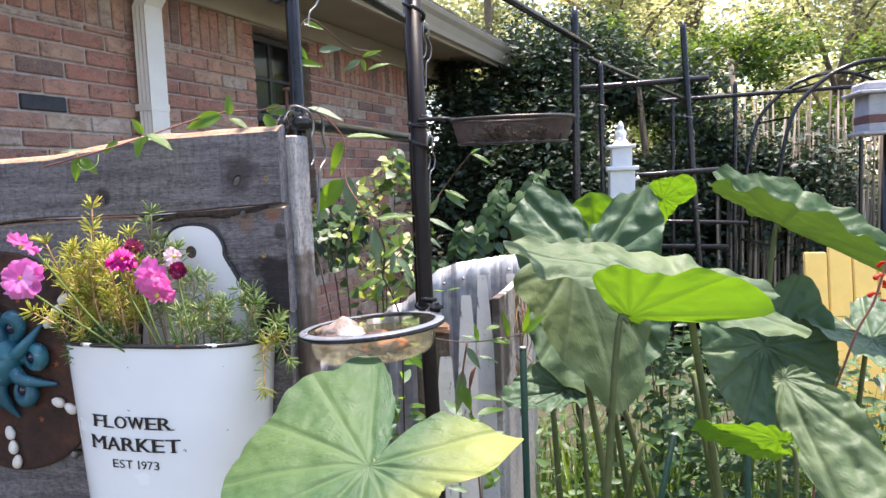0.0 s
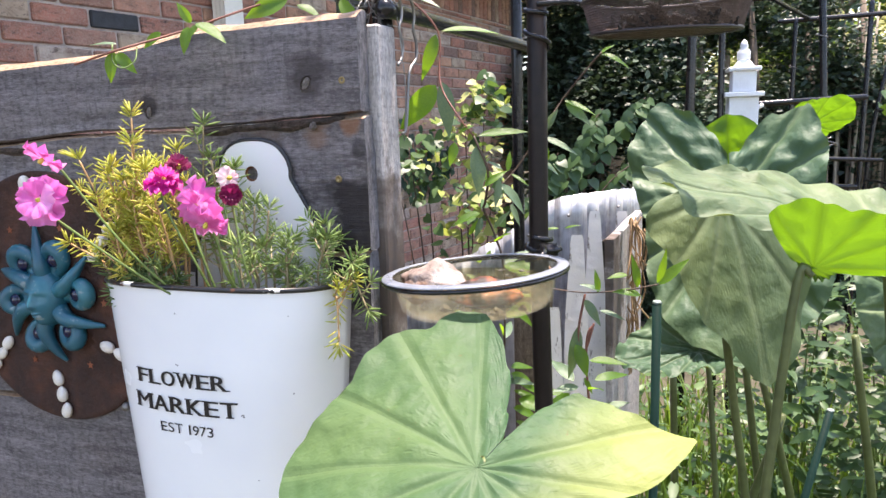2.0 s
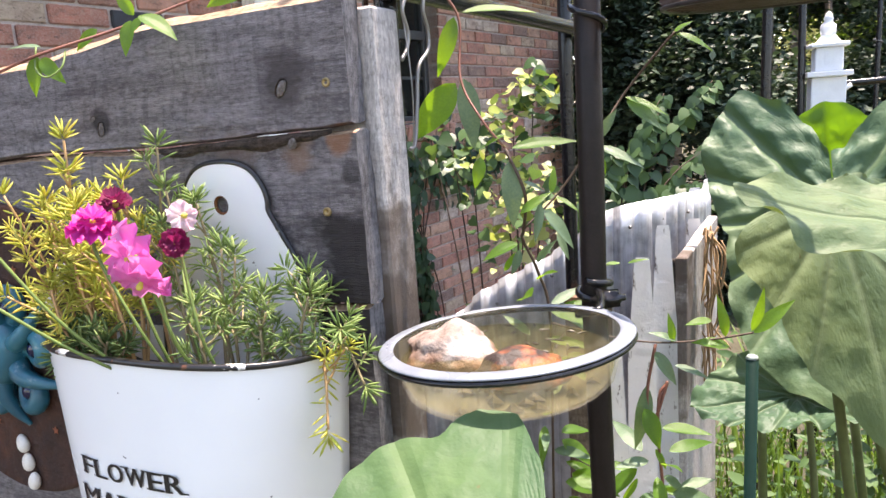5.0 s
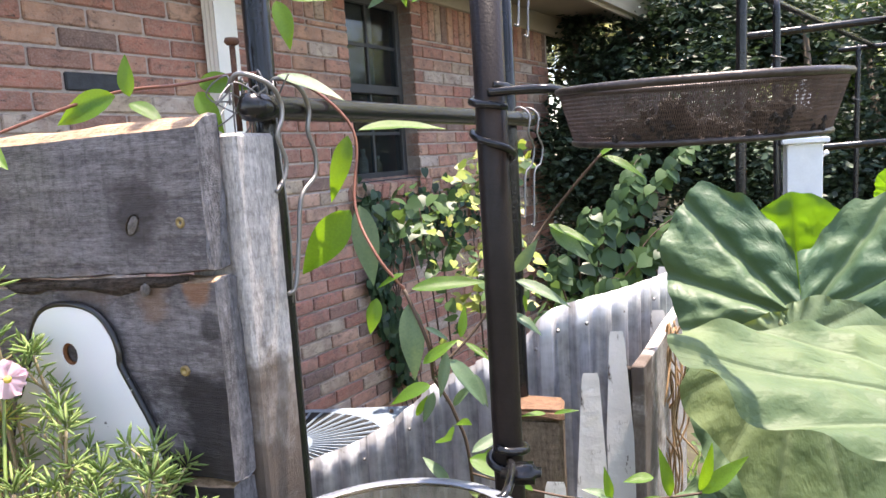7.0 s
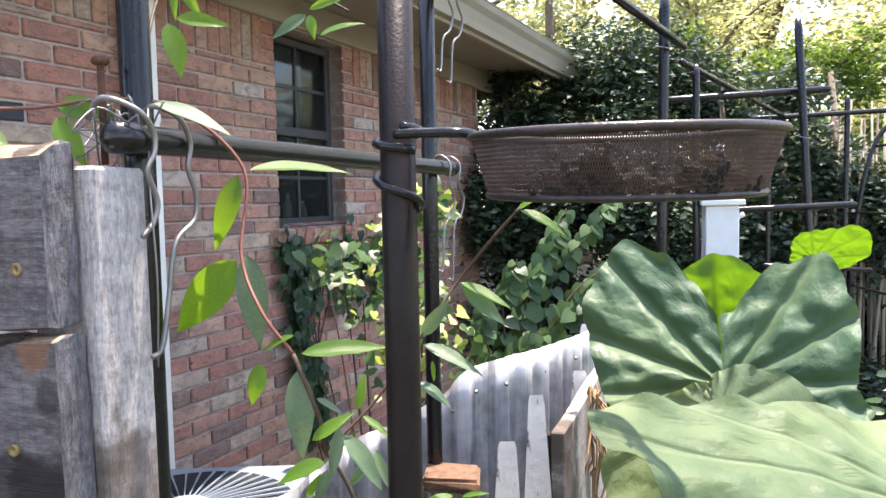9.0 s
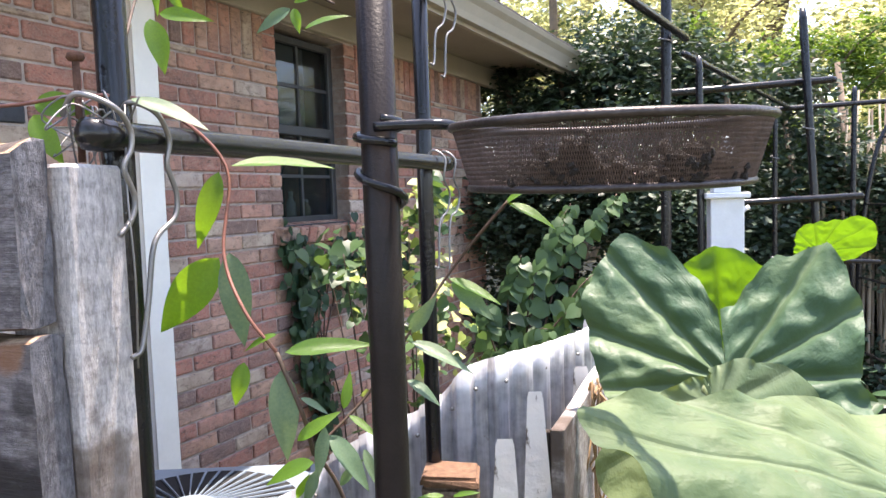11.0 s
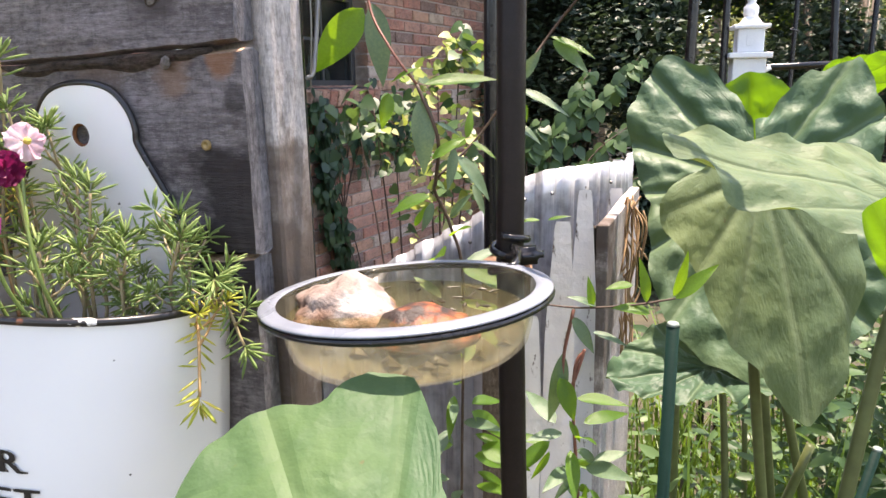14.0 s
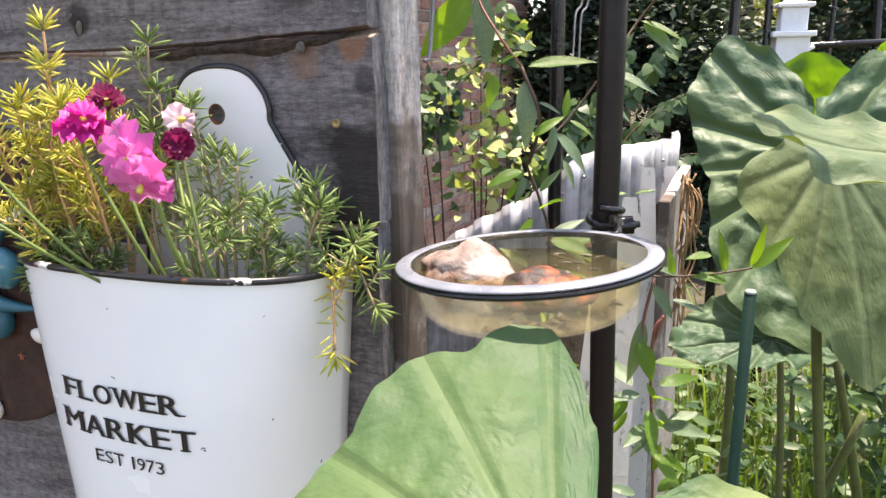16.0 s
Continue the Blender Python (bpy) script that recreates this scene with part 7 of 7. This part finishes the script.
def build_moss_roses():
    tv, tf = spindle(5)
    rnd = random.Random(17)
    # (foot along, foot depth, tip along, tip depth, tip height, kind) in the board's frame
    stems = []
    for k in range(20):
        u = -0.150 + 0.120 * k / 19
        d = -rnd.uniform(0.035, 0.085)
        stems.append((u * 0.9, d, u + rnd.gauss(0, 0.016), d - rnd.uniform(-0.01, 0.035), 1.255 + rnd.uniform(0.02, 0.13), "lime"))
    stems += [(-0.07, -0.08, -0.075, -0.08, 1.437, "lime"), (-0.06, -0.07, -0.088, -0.07, 1.405, "lime"), (-0.115, -0.08, -0.135, -0.105, 1.39, "lime"), (-0.04, -0.06, -0.032, -0.06, 1.395, "lime")]
    for k in range(11):
        u = -0.140 + 0.100 * k / 10
        out = 0.088 * (1 - (u / 0.17) ** 2) ** 0.5
        stems.append((u * 0.95, -out, u + rnd.gauss(0, 0.010), -out - rnd.uniform(0.0, 0.022), 1.235 + rnd.uniform(-0.012, 0.05), "deep"))
    for u, d, z in ((-0.006, 0.022, 1.425), (0.012, 0.030, 1.385), (0.026, 0.020, 1.372), (0.002, 0.045, 1.340), (0.046, 0.030, 1.330), (-0.016, 0.040, 1.352), (0.056, 0.055, 1.268)):
        stems.append((u, -d, u + rnd.gauss(0, 0.008), -d - rnd.uniform(0, 0.014), z, "green"))
    for k in range(9):
        u = 0.066 + 0.076 * k / 8
        d = rnd.uniform(0.015, 0.085) * (1 - (u / 0.17) ** 2) ** 0.5
        stems.append((u * 0.95, -d, u + rnd.gauss(0, 0.010), -d - rnd.uniform(0, 0.012), 1.258 + rnd.uniform(-0.02, 0.07), "green"))
    for dx, z in ((0.170, 1.180), (0.196, 1.215), (0.190, 1.270)):
        stems.append((0.135, -0.03, dx, -0.035 - rnd.uniform(0, 0.025), z, "lime" if z < 1.2 else "green"))
    groups = {}
    for st in stems:
        groups.setdefault((st[5], st[0] > 0.057), []).append(st)
    names = {"lime": "yellow-green", "deep": "low dark green", "green": "fresh green"}
    for (kind, right), items in groups.items():
        t = thing("moss_rose", names[kind] + " needle-leaved moss rose plant growing in the bucket", "plant", BOARD @ pose(BX, -0.004, 0), "moss roses")
        mats = []

        def tuft(p, d, n, size, open_up):
            for i in range(n):
                ang = i * 2.4 + rnd.gauss(0, 0.5)
                side = d.orthogonal().normalized()
                v = side * math.cos(ang) + d.cross(side) * math.sin(ang) + d * (open_up + 0.9 * i / n + rnd.gauss(0, 0.2))
                mats.append(frame_of(p + d * (0.006 * i / n), p + d * (0.006 * i / n) + v, (0.1, 0.2, 1)) @ Matrix.Scale(size * rnd.uniform(0.75, 1.2), 4))

        for bx, by, tx, ty, tz, _ in items:
            by = max(by, -0.105 * (1 - (bx / 0.155) ** 2) - 0.004)
            a, b = Vector((bx, by, 1.205)), Vector((tx, ty, tz))
            hang = tz < 1.225
            mid = a.lerp(b, 0.5) + Vector((rnd.gauss(0, 0.006), rnd.gauss(0, 0.006), 0.035 if hang else rnd.uniform(0, 0.01)))
            pts = bend([a, mid, b], 8)
            last = len(pts) - 1
            part("stem", tube("stem", pts, [0.0018 - 0.0007 * i / last for i in range(last + 1)], 5), TAN_STEM if kind == "lime" else PALE_STEM, t)
            tuft(b, (b - pts[-3]).normalized(), 15, 0.019, 0.35)
            for q in range(6, last, 1):
                tuft(pts[q], (pts[q] - pts[q - 1]).normalized(), 2, 0.017, 0.40)
            for q in (0.42, 0.58, 0.74, 0.86):
                if rnd.random() < 0.72:
                    p = pts[int(q * last)]
                    ang = rnd.uniform(0, 6.28)
                    e = p + Vector((math.cos(ang), math.sin(ang) * 0.7, rnd.uniform(0.5, 1.2))).normalized() * rnd.uniform(0.014, 0.030)
                    part("twig", tube("twig", [p, p.lerp(e, 0.5) + Vector((0, 0, -0.002)), e], [0.0012, 0.001, 0.0008], 5), TAN_STEM if kind == "lime" else PALE_STEM, t)
                    tuft(e, (e - p).normalized(), 11, 0.016, 0.35)
                    tuft(p.lerp(e, 0.55), (e - p).normalized(), 4, 0.015, 0.4)
        part("leaf", stamp("leaf", tv, tf, mats), {"lime": NEEDLE_YELLOW, "green": NEEDLE_GREEN, "deep": NEEDLE_DEEP}[kind], t)["kind"] = "stuff"
    runner = thing("runner", "reddish moss rose runner lying over the soil", "plant stem", BOARD @ pose(BX, -0.004, 0))
    part("stem", tube("stem", bend([(-0.06, -0.09, 1.214), (-0.025, -0.1, 1.226), (0.02, -0.098, 1.228), (0.06, -0.082, 1.214)], 6), 0.0022, 6), STEM_RED, runner)
    # flowers, in world places
    for at, face, key, R, n, rows, lab in (((-0.520, 0.965, 1.356), (0.15, -0.9, 0.25), "pink", 0.024, 5, 2, "open pink moss rose flower"), ((-0.531, 0.990, 1.397), (-0.2, -0.4, -0.5), "pink", 0.019, 5, 1, "pink moss rose flower nodding aside"), ((-0.426, 1.035, 1.366), (0.3, -0.3, 0.9), "magenta", 0.019, 6, 3, "bright magenta double moss rose flower"),
                                           ((-0.421, 1.060, 1.378), (0.2, -0.4, 0.8), "wine", 0.013, 6, 3, "dark wine-red closing moss rose flower"), ((-0.374, 1.010, 1.345), (-0.3, -0.8, -0.2), "pink", 0.025, 5, 2, "large pink moss rose flower drooping"), ((-0.366, 1.005, 1.326), (0.0, -0.6, -0.7), "pink", 0.021, 5, 1, "pink moss rose petals hanging"),
                                           ((-0.348, 1.030, 1.352), (0.3, -0.7, 0.1), "wine", 0.011, 6, 3, "dark wine-red moss rose bud"), ((-0.378, 1.088, 1.365), (0.8, -0.5, 0.2), "pale", 0.013, 5, 1, "pale pink moss rose flower")):
        fl = thing("flower", lab, "flower", frame_of(at, Vector(at) + Vector(face), (0, 0.1, 1)) @ pose(0, 0, 0, 0, 90, 0), "moss rose flowers")
        part("petals", ruffled(n, R * 1.05, rows, at[0] * 10, 0.5 if key == "wine" else 0.0), PETALS[key], fl)
        part("eye", lathe("eye", [(0, 0.007), (0.002, 0.0065), (0.0028, 0.004), (0.0015, 0)], 10), FLOWER_EYE, fl)
        d = Vector(face).normalized()
        foot = Vector((max(at[0] * 0.6 - 0.13, -0.42), 1.06, 1.22))
        loc = fl.matrix_basis.inverted()
        pts = bend([Vector(at) - d * 0.002, Vector(at) - d * 0.014 + Vector((0, 0, -0.012)), Vector(at).lerp(foot, 0.6) + Vector((0, -0.01, 0)), foot], 6)
        part("stem", tube("stem", [loc @ q for q in pts], 0.0014, 6), STEM, fl)


build_moss_roses()

# ---- shrubs by the house ----
def heart(n=7):
    """A small heart-shaped leaf, foot at the origin, x to the tip."""
    out = [(0.0, 0.0), (-0.10, 0.22), (0.08, 0.42), (0.36, 0.44), (0.66, 0.28), (1.0, 0.0)]
    v = [(0, 0, 0), (0.33, 0, -0.01), (0.68, 0, -0.03), (1.0, 0, -0.12)]
    for s in (1, -1):
        v += [(x, s * y, 0.10 * y + (-0.10 * x * x)) for x, y in out[1:5]]
    f = []
    for b, flip in ((4, False), (8, True)):
        q = [(0, 1, b + 1, b), (1, b + 2, b + 1), (1, 2, b + 3, b + 2), (2, 3, b + 3)]
        f += [tuple(reversed(t)) if flip else t for t in q]
    return np.array(v), f


def leaf_cloud(rnd, n, where, size, droop=0.3, face=(0, -0.4, 0.8)):
    mats = []
    for k in range(n):
        p = Vector(where(rnd))
        a = rnd.uniform(0, 2 * math.pi)
        d = Vector((math.cos(a), math.sin(a), rnd.uniform(-0.6, 0.3) - droop))
        up = Vector(face) + Vector((rnd.gauss(0, 0.4), rnd.gauss(0, 0.4), rnd.gauss(0, 0.3)))
        mats.append(frame_of(p, p + d, up) @ Matrix.Scale(size * rnd.uniform(0.55, 1.25), 4))
    return mats


SHRUB_GREEN = foliage("shrub_leaf", [(0.2, (0.022, 0.055, 0.026)), (0.5, (0.042, 0.090, 0.036)), (0.8, (0.085, 0.150, 0.058))], 0.28, (0.22, 0.38, 0.05), 0.42)
SHRUB_CREAM = foliage("variegated_leaf", [(0.15, (0.16, 0.24, 0.05)), (0.45, (0.30, 0.36, 0.08)), (0.75, (0.58, 0.57, 0.30))], 0.4, (0.55, 0.6, 0.10), 0.45)
IVY = foliage("ivy_leaf", [(0.2, (0.012, 0.030, 0.018)), (0.5, (0.022, 0.052, 0.028)), (0.8, (0.04, 0.085, 0.035))], 0.15, (0.1, 0.2, 0.03), 0.4)


def clump(centres):
    def where(rnd):
        c, r = rnd.choice(centres)
        d = Vector((rnd.gauss(0, 1), rnd.gauss(0, 1), rnd.gauss(0, 1))).normalized() * r * rnd.random() ** 0.4
        return Vector(c) + d
    return where


def branches(t, foot, tips, mat, r=0.006):
    for q in tips:
        foot, q = Vector(foot), Vector(q)
        mid = foot.lerp(q, 0.55) + Vector((0.0, 0.0, 0.12))
        pts = bend([foot, mid, q], 6)
        part("branch", tube("branch", pts, [r * (1 - 0.75 * k / len(pts)) for k in range(len(pts))], 6), mat, t)


def build_shrubs():
    hv, hf = heart()
    rnd = random.Random(31)
    t = thing("shrub", "variegated cream and yellow-green shrub beside the brick wall", "shrub")
    cs = [((-0.33, 3.0, 1.40), 0.16), ((-0.36, 2.95, 1.25), 0.18), ((-0.30, 2.9, 1.08), 0.2), ((-0.25, 2.95, 1.50), 0.09), ((-0.33, 2.9, 0.85), 0.22), ((-0.22, 2.8, 1.15), 0.12), ((-0.28, 2.85, 0.6), 0.25)]
    part("leaves", stamp("leaves", hv, hf, leaf_cloud(rnd, 230, clump(cs), 0.042, 0.2, (0.4, -0.5, 0.8))), SHRUB_CREAM, t, "cream and lime leaves")["kind"] = "stuff"
    part("inner_leaves", stamp("inner_leaves", hv, hf, leaf_cloud(rnd, 230, clump([(c, r * 1.15) for c, r in cs]), 0.045, 0.3)), SHRUB_GREEN, t, "green inner leaves")["kind"] = "stuff"
    branches(t, (-0.33, 3.0, 0.0), [c for c, r in cs], STEM_BROWN)
    t = thing("shrub", "green heart-leaved shrub in the shade by the porch", "shrub")
    foot = Vector((0.02, 3.6, 0.55))
    mats = []
    for tip, n in (((0.42, 3.75, 1.50), 17), ((0.20, 3.70, 1.38), 15), ((0.50, 3.85, 1.27), 15), ((0.02, 3.65, 1.26), 12), ((0.36, 3.60, 1.10), 13), ((0.24, 3.95, 1.46), 13), ((-0.12, 3.55, 1.08), 11), ((0.12, 3.50, 0.98), 11), ((0.55, 3.7, 1.02), 11)):
        tip = Vector(tip)
        pts = bend([foot, foot.lerp(tip, 0.5) + Vector((-0.06, 0, 0.12)), foot.lerp(tip, 0.82) + Vector((-0.02, 0, 0.07)), tip], 6)
        part("branch", tube("branch", pts, [0.005 - 0.0038 * k / len(pts) for k in range(len(pts))], 6), STEM_BROWN, t)
        for k in range(n):
            p = pts[int((0.25 + 0.75 * k / (n - 1)) * (len(pts) - 1))]
            for sd in (-1, 1):
                d = Vector((sd * rnd.uniform(0.3, 0.9), rnd.uniform(-0.7, 0.1), -rnd.uniform(0.5, 1.2)))
                q = p + Vector((sd * 0.012, -0.008, -0.01))
                mats.append(frame_of(q, q + d, (sd * 0.2 + rnd.gauss(0, 0.3), -0.8, 0.55)) @ Matrix.Scale(rnd.uniform(0.05, 0.085) * (1.1 - 0.45 * k / n), 4))
    part("leaves", stamp("leaves", hv, hf, mats), SHRUB_GREEN, t)["kind"] = "stuff"
    part("trunk", tube("trunk", [(0.02, 3.62, 0), foot], [0.014, 0.008], 8), STEM_BROWN, t)
    low = [((-0.05, 3.5, 0.75), 0.2), ((0.12, 3.6, 0.6), 0.3)]
    part("low_leaves", stamp("low_leaves", hv, hf, leaf_cloud(rnd, 160, clump(low), 0.065, 0.5, (0.3, -0.5, 0.8))), SHRUB_GREEN, t)["kind"] = "stuff"
    # ivy on the bricks
    t = thing("ivy", "dark green ivy climbing the brick wall", "ivy", HOUSE)
    pts = []
    for k in range(600):
        q = rnd.random()
        s = 0.0 + 0.19 * q + rnd.gauss(0, 0.045) + 0.03 * math.sin(q * 9)
        z = 1.37 - 1.0 * q + rnd.gauss(0, 0.05)
        if rnd.random() < 0.4:
            s, z = rnd.uniform(0.1, 1.1), 1.22 + rnd.gauss(0, 0.09) - 0.1 * rnd.random()
        pts.append((s, -0.015 - rnd.random() * 0.05, z))
    mats = []
    for p in pts:
        p = Vector(p)
        d = Vector((rnd.gauss(0, 0.5), -0.15, -0.8 + rnd.gauss(0, 0.4)))
        mats.append(frame_of(p, p + d, (rnd.gauss(0, 0.3), -1, 0.3)) @ Matrix.Scale(rnd.uniform(0.035, 0.065), 4))
    part("leaves", stamp("leaves", hv, hf, mats), IVY, t)["kind"] = "stuff"
    for a in range(4):
        part("stem", tube("stem", bend([(0.42 - 0.03 * a, -0.012, 0), (0.36 - 0.06 * a, -0.012, 0.5), (0.16 + 0.05 * a, -0.012, 0.95), (0.06 + 0.16 * a, -0.012, 1.3)], 6), 0.004, 6), STEM_BROWN, t)
    # an overhanging vine in front of the wall, green
    t = thing("shrub", "leafy green climber over the tin edging", "shrub")
    cs = [((-0.55, 3.0, 1.33), 0.10), ((-0.66, 3.2, 1.27), 0.13), ((-0.48, 3.0, 1.2), 0.08)]
    part("leaves", stamp("leaves", hv, hf, leaf_cloud(rnd, 70, clump(cs), 0.055, 0.5, (0.4, -0.5, 0.8))), SHRUB_GREEN, t)["kind"] = "stuff"
    branches(t, (-0.45, 3.0, 0.0), [c for c, r in cs], STEM_BROWN)


build_shrubs()

# ---- weeds in the bed ----
GRASS = foliage("grass_blade", [(0.2, (0.045, 0.095, 0.018)), (0.5, (0.085, 0.165, 0.028)), (0.8, (0.17, 0.26, 0.05))], 0.4, (0.36, 0.56, 0.04), 0.4)
WEED = foliage("weed_leaf", [(0.2, (0.03, 0.07, 0.03)), (0.5, (0.06, 0.12, 0.05)), (0.8, (0.13, 0.21, 0.08))], 0.35, (0.25, 0.42, 0.05), 0.45)


def build_weeds():
    rnd = random.Random(77)

    def bed(r):
        while True:
            x, y = r.uniform(0.05, 2.5), r.uniform(1.2, 3.7)
            edge = 0.4 * noise.noise((x * 1.7, y * 1.7, 3)) + 0.35 * r.random()
            if x + edge < 2.0 and y + edge < 3.2 and not (x < 0.2 and y > 1.65):
                return x, y
    verts, faces = [], []
    for k in range(1400):
        x, y = bed(rnd)
        h = rnd.uniform(0.3, 0.92) * (1.0 if y < 2.2 else 0.85)
        a = rnd.uniform(0, 2 * math.pi)
        lean = rnd.uniform(0.08, 0.55) * h
        w = rnd.uniform(0.0025, 0.007)
        base = len(verts)
        n = 6
        for i in range(n + 1):
            t = i / n
            px, py, pz = x + math.cos(a) * lean * t * t, y + math.sin(a) * lean * t * t, h * (t - 0.25 * t ** 3 * lean / h * 2)
            ww = w * (1 - t ** 2) + 0.0004
            for s in (-1, 1):
                verts.append((px - math.sin(a) * ww * s, py + math.cos(a) * ww * s, pz))
        for i in range(n):
            q = base + 2 * i
            faces.append((q, q + 1, q + 3, q + 2))
    tagged(part("grass", mesh_of("grass", verts, faces, True), GRASS), "long bright grass and weeds filling the bed", "grass", kind="stuff")
    tv, tf = heart()
    tv = tv * np.array([1, 0.45, 1])
    mats = []
    for k in range(5200):
        x, y = bed(rnd)
        z = rnd.uniform(0.05, 0.85) * (0.75 + 0.35 * noise.noise((x * 3, y * 3, 0)))
        p = Vector((x, y, z))
        a = rnd.uniform(0, 2 * math.pi)
        mats.append(frame_of(p, p + Vector((math.cos(a), math.sin(a), rnd.uniform(-0.4, 0.5))), (rnd.gauss(0, 0.4), rnd.gauss(0, 0.4), 1)) @ Matrix.Scale(rnd.uniform(0.02, 0.06), 4))
    tagged(part("weeds", stamp("weeds", tv, tf, mats), WEED), "low leafy weeds under the elephant ears", "weeds", kind="stuff")
    # flowering clump of small feathery leaves behind the ears
    for (cx, cy, cz, r), n in (((0.62, 2.2, 0.95, 0.22), 380), ((0.95, 2.4, 0.9, 0.25), 380), ((0.8, 2.0, 0.8, 0.25), 380), ((1.25, 2.3, 0.75, 0.3), 380), ((0.55, 1.95, 0.75, 0.2), 280)):
        t = thing("leafy_plant", "bushy pale green garden plant behind the elephant ears", "plant", group="bushy bed plants")
        part("leaves", stamp("leaves", tv, tf, leaf_cloud(rnd, n, clump([((cx, cy, cz), r), ((cx + 0.1, cy, cz - 0.2), r)]), 0.05, 0.0)), SHRUB_GREEN, t)["kind"] = "stuff"
        branches(t, (cx, cy, 0), [(cx + rnd.gauss(0, 0.1), cy + rnd.gauss(0, 0.1), cz + rnd.uniform(-0.1, 0.15)) for _ in range(6)], STEM, 0.004)
    # red flower spike by the chair
    f = thing("red_flower", "red tubular flower spike on a thin dark stem", "flower")
    part("stem", tube("stem", bend([(0.74, 1.62, 0), (0.745, 1.55, 0.8), (0.775, 1.48, 1.10), (0.815, 1.47, 1.20), (0.845, 1.475, 1.30)], 6), 0.0025, 6), STEM_RED, f)
    red = leaf_mat("red_petal", (0.35, 0.015, 0.012), (0.55, 0.03, 0.02), (0.70, 0.06, 0.03), 0.35, (0.8, 0.08, 0.03))
    for k in range(9):
        a = k * 2.4
        z = 1.20 + 0.012 * k
        p = Vector((0.825 + 0.002 * k, 1.47, z))
        q = p + Vector((math.cos(a) * 0.022, math.sin(a) * 0.022, -0.012 + 0.004 * (k % 3)))
        part("petal", tube("petal", bend([p, p.lerp(q, 0.6) + Vector((0, 0, 0.004)), q], 4), [0.0015, 0.002, 0.0025, 0.003, 0.0034, 0.004, 0.0045, 0.005, 0.003], 7), red, f)


build_weeds()


# ---- small things ----
def build_small():
    rusty = plain("rusty_bar", (0.10, 0.045, 0.025), 0.85, 0.2, 0.4, 60, 0.5)
    s = thing("rusty_spike", "thin rusty iron spike driven into the post top", "spike")
    part("rod", tube("rod", [(-0.228, 1.192, 1.606), (-0.228, 1.192, 1.57), (-0.228, 1.192, 1.537)], 0.0024, 8), rusty, s)
    part("head", lathe("head", [(0, 0.0035), (0.005, 0.003), (0.006, 0.0), (0.0045, -0.002), (0.003, -0.0025)], 12), rusty, s, "flattened head", Matrix.Translation((-0.228, 1.192, 1.606)))
    # thin tie wire tangled round the rail end
    w = thing("tie_wire", "tangle of thin grey tie wire on the rail", "wire")
    rnd = random.Random(2)
    for k in range(5):
        c = Vector((-0.214, 1.19, 1.570))
        pts = [c + Vector((rnd.gauss(0, 0.016), rnd.gauss(0, 0.018), rnd.gauss(0, 0.016))) for _ in range(6)]
        part("wire", tube("wire", bend(pts, 6), 0.0007, 5), BARE_WIRE, w)
    part("wire", tube("wire", bend([(-0.20, 1.20, 1.575), (-0.19, 1.18, 1.52), (-0.185, 1.175, 1.46), (-0.19, 1.18, 1.40)], 6), 0.0007, 5), BARE_WIRE, w)
    # dried raffia hanging on the grey board
    straw = plain("dry_twine", (0.34, 0.22, 0.12), 0.9, 0, 0.4, 60, 0.3)
    t = thing("dry_twine", "bundle of dry brown vine stems hanging on the board", "twine")
    for k in range(16):
        x, y = 0.166 + rnd.gauss(0, 0.012), 1.89 + rnd.gauss(0, 0.012)
        pts = [(x, y, 1.205 - rnd.uniform(0, 0.03))] + [(x + rnd.gauss(0, 0.012), y - 0.01 + rnd.gauss(0, 0.01), 1.15 - 0.06 * j) for j in range(rnd.randrange(2, 7))]
        if len(pts) > 2:
            part("strand", tube("strand", bend(pts, 5), 0.0018, 5), straw, t)
    # screws along the tin
    for k in range(12):
        q = bend(TIN_LINE, 12)[8 * k + 6]
        part("screw", lathe("screw", [(0, 0.003), (0.002, 0.0025), (0.0028, 0.001), (0.0036, 0.0)], 10), BARE_WIRE, bpy.data.objects["tin_edging"], m=pose(q.x + 0.002, q.y - 0.011, q.z - 0.04, 90))


build_small()
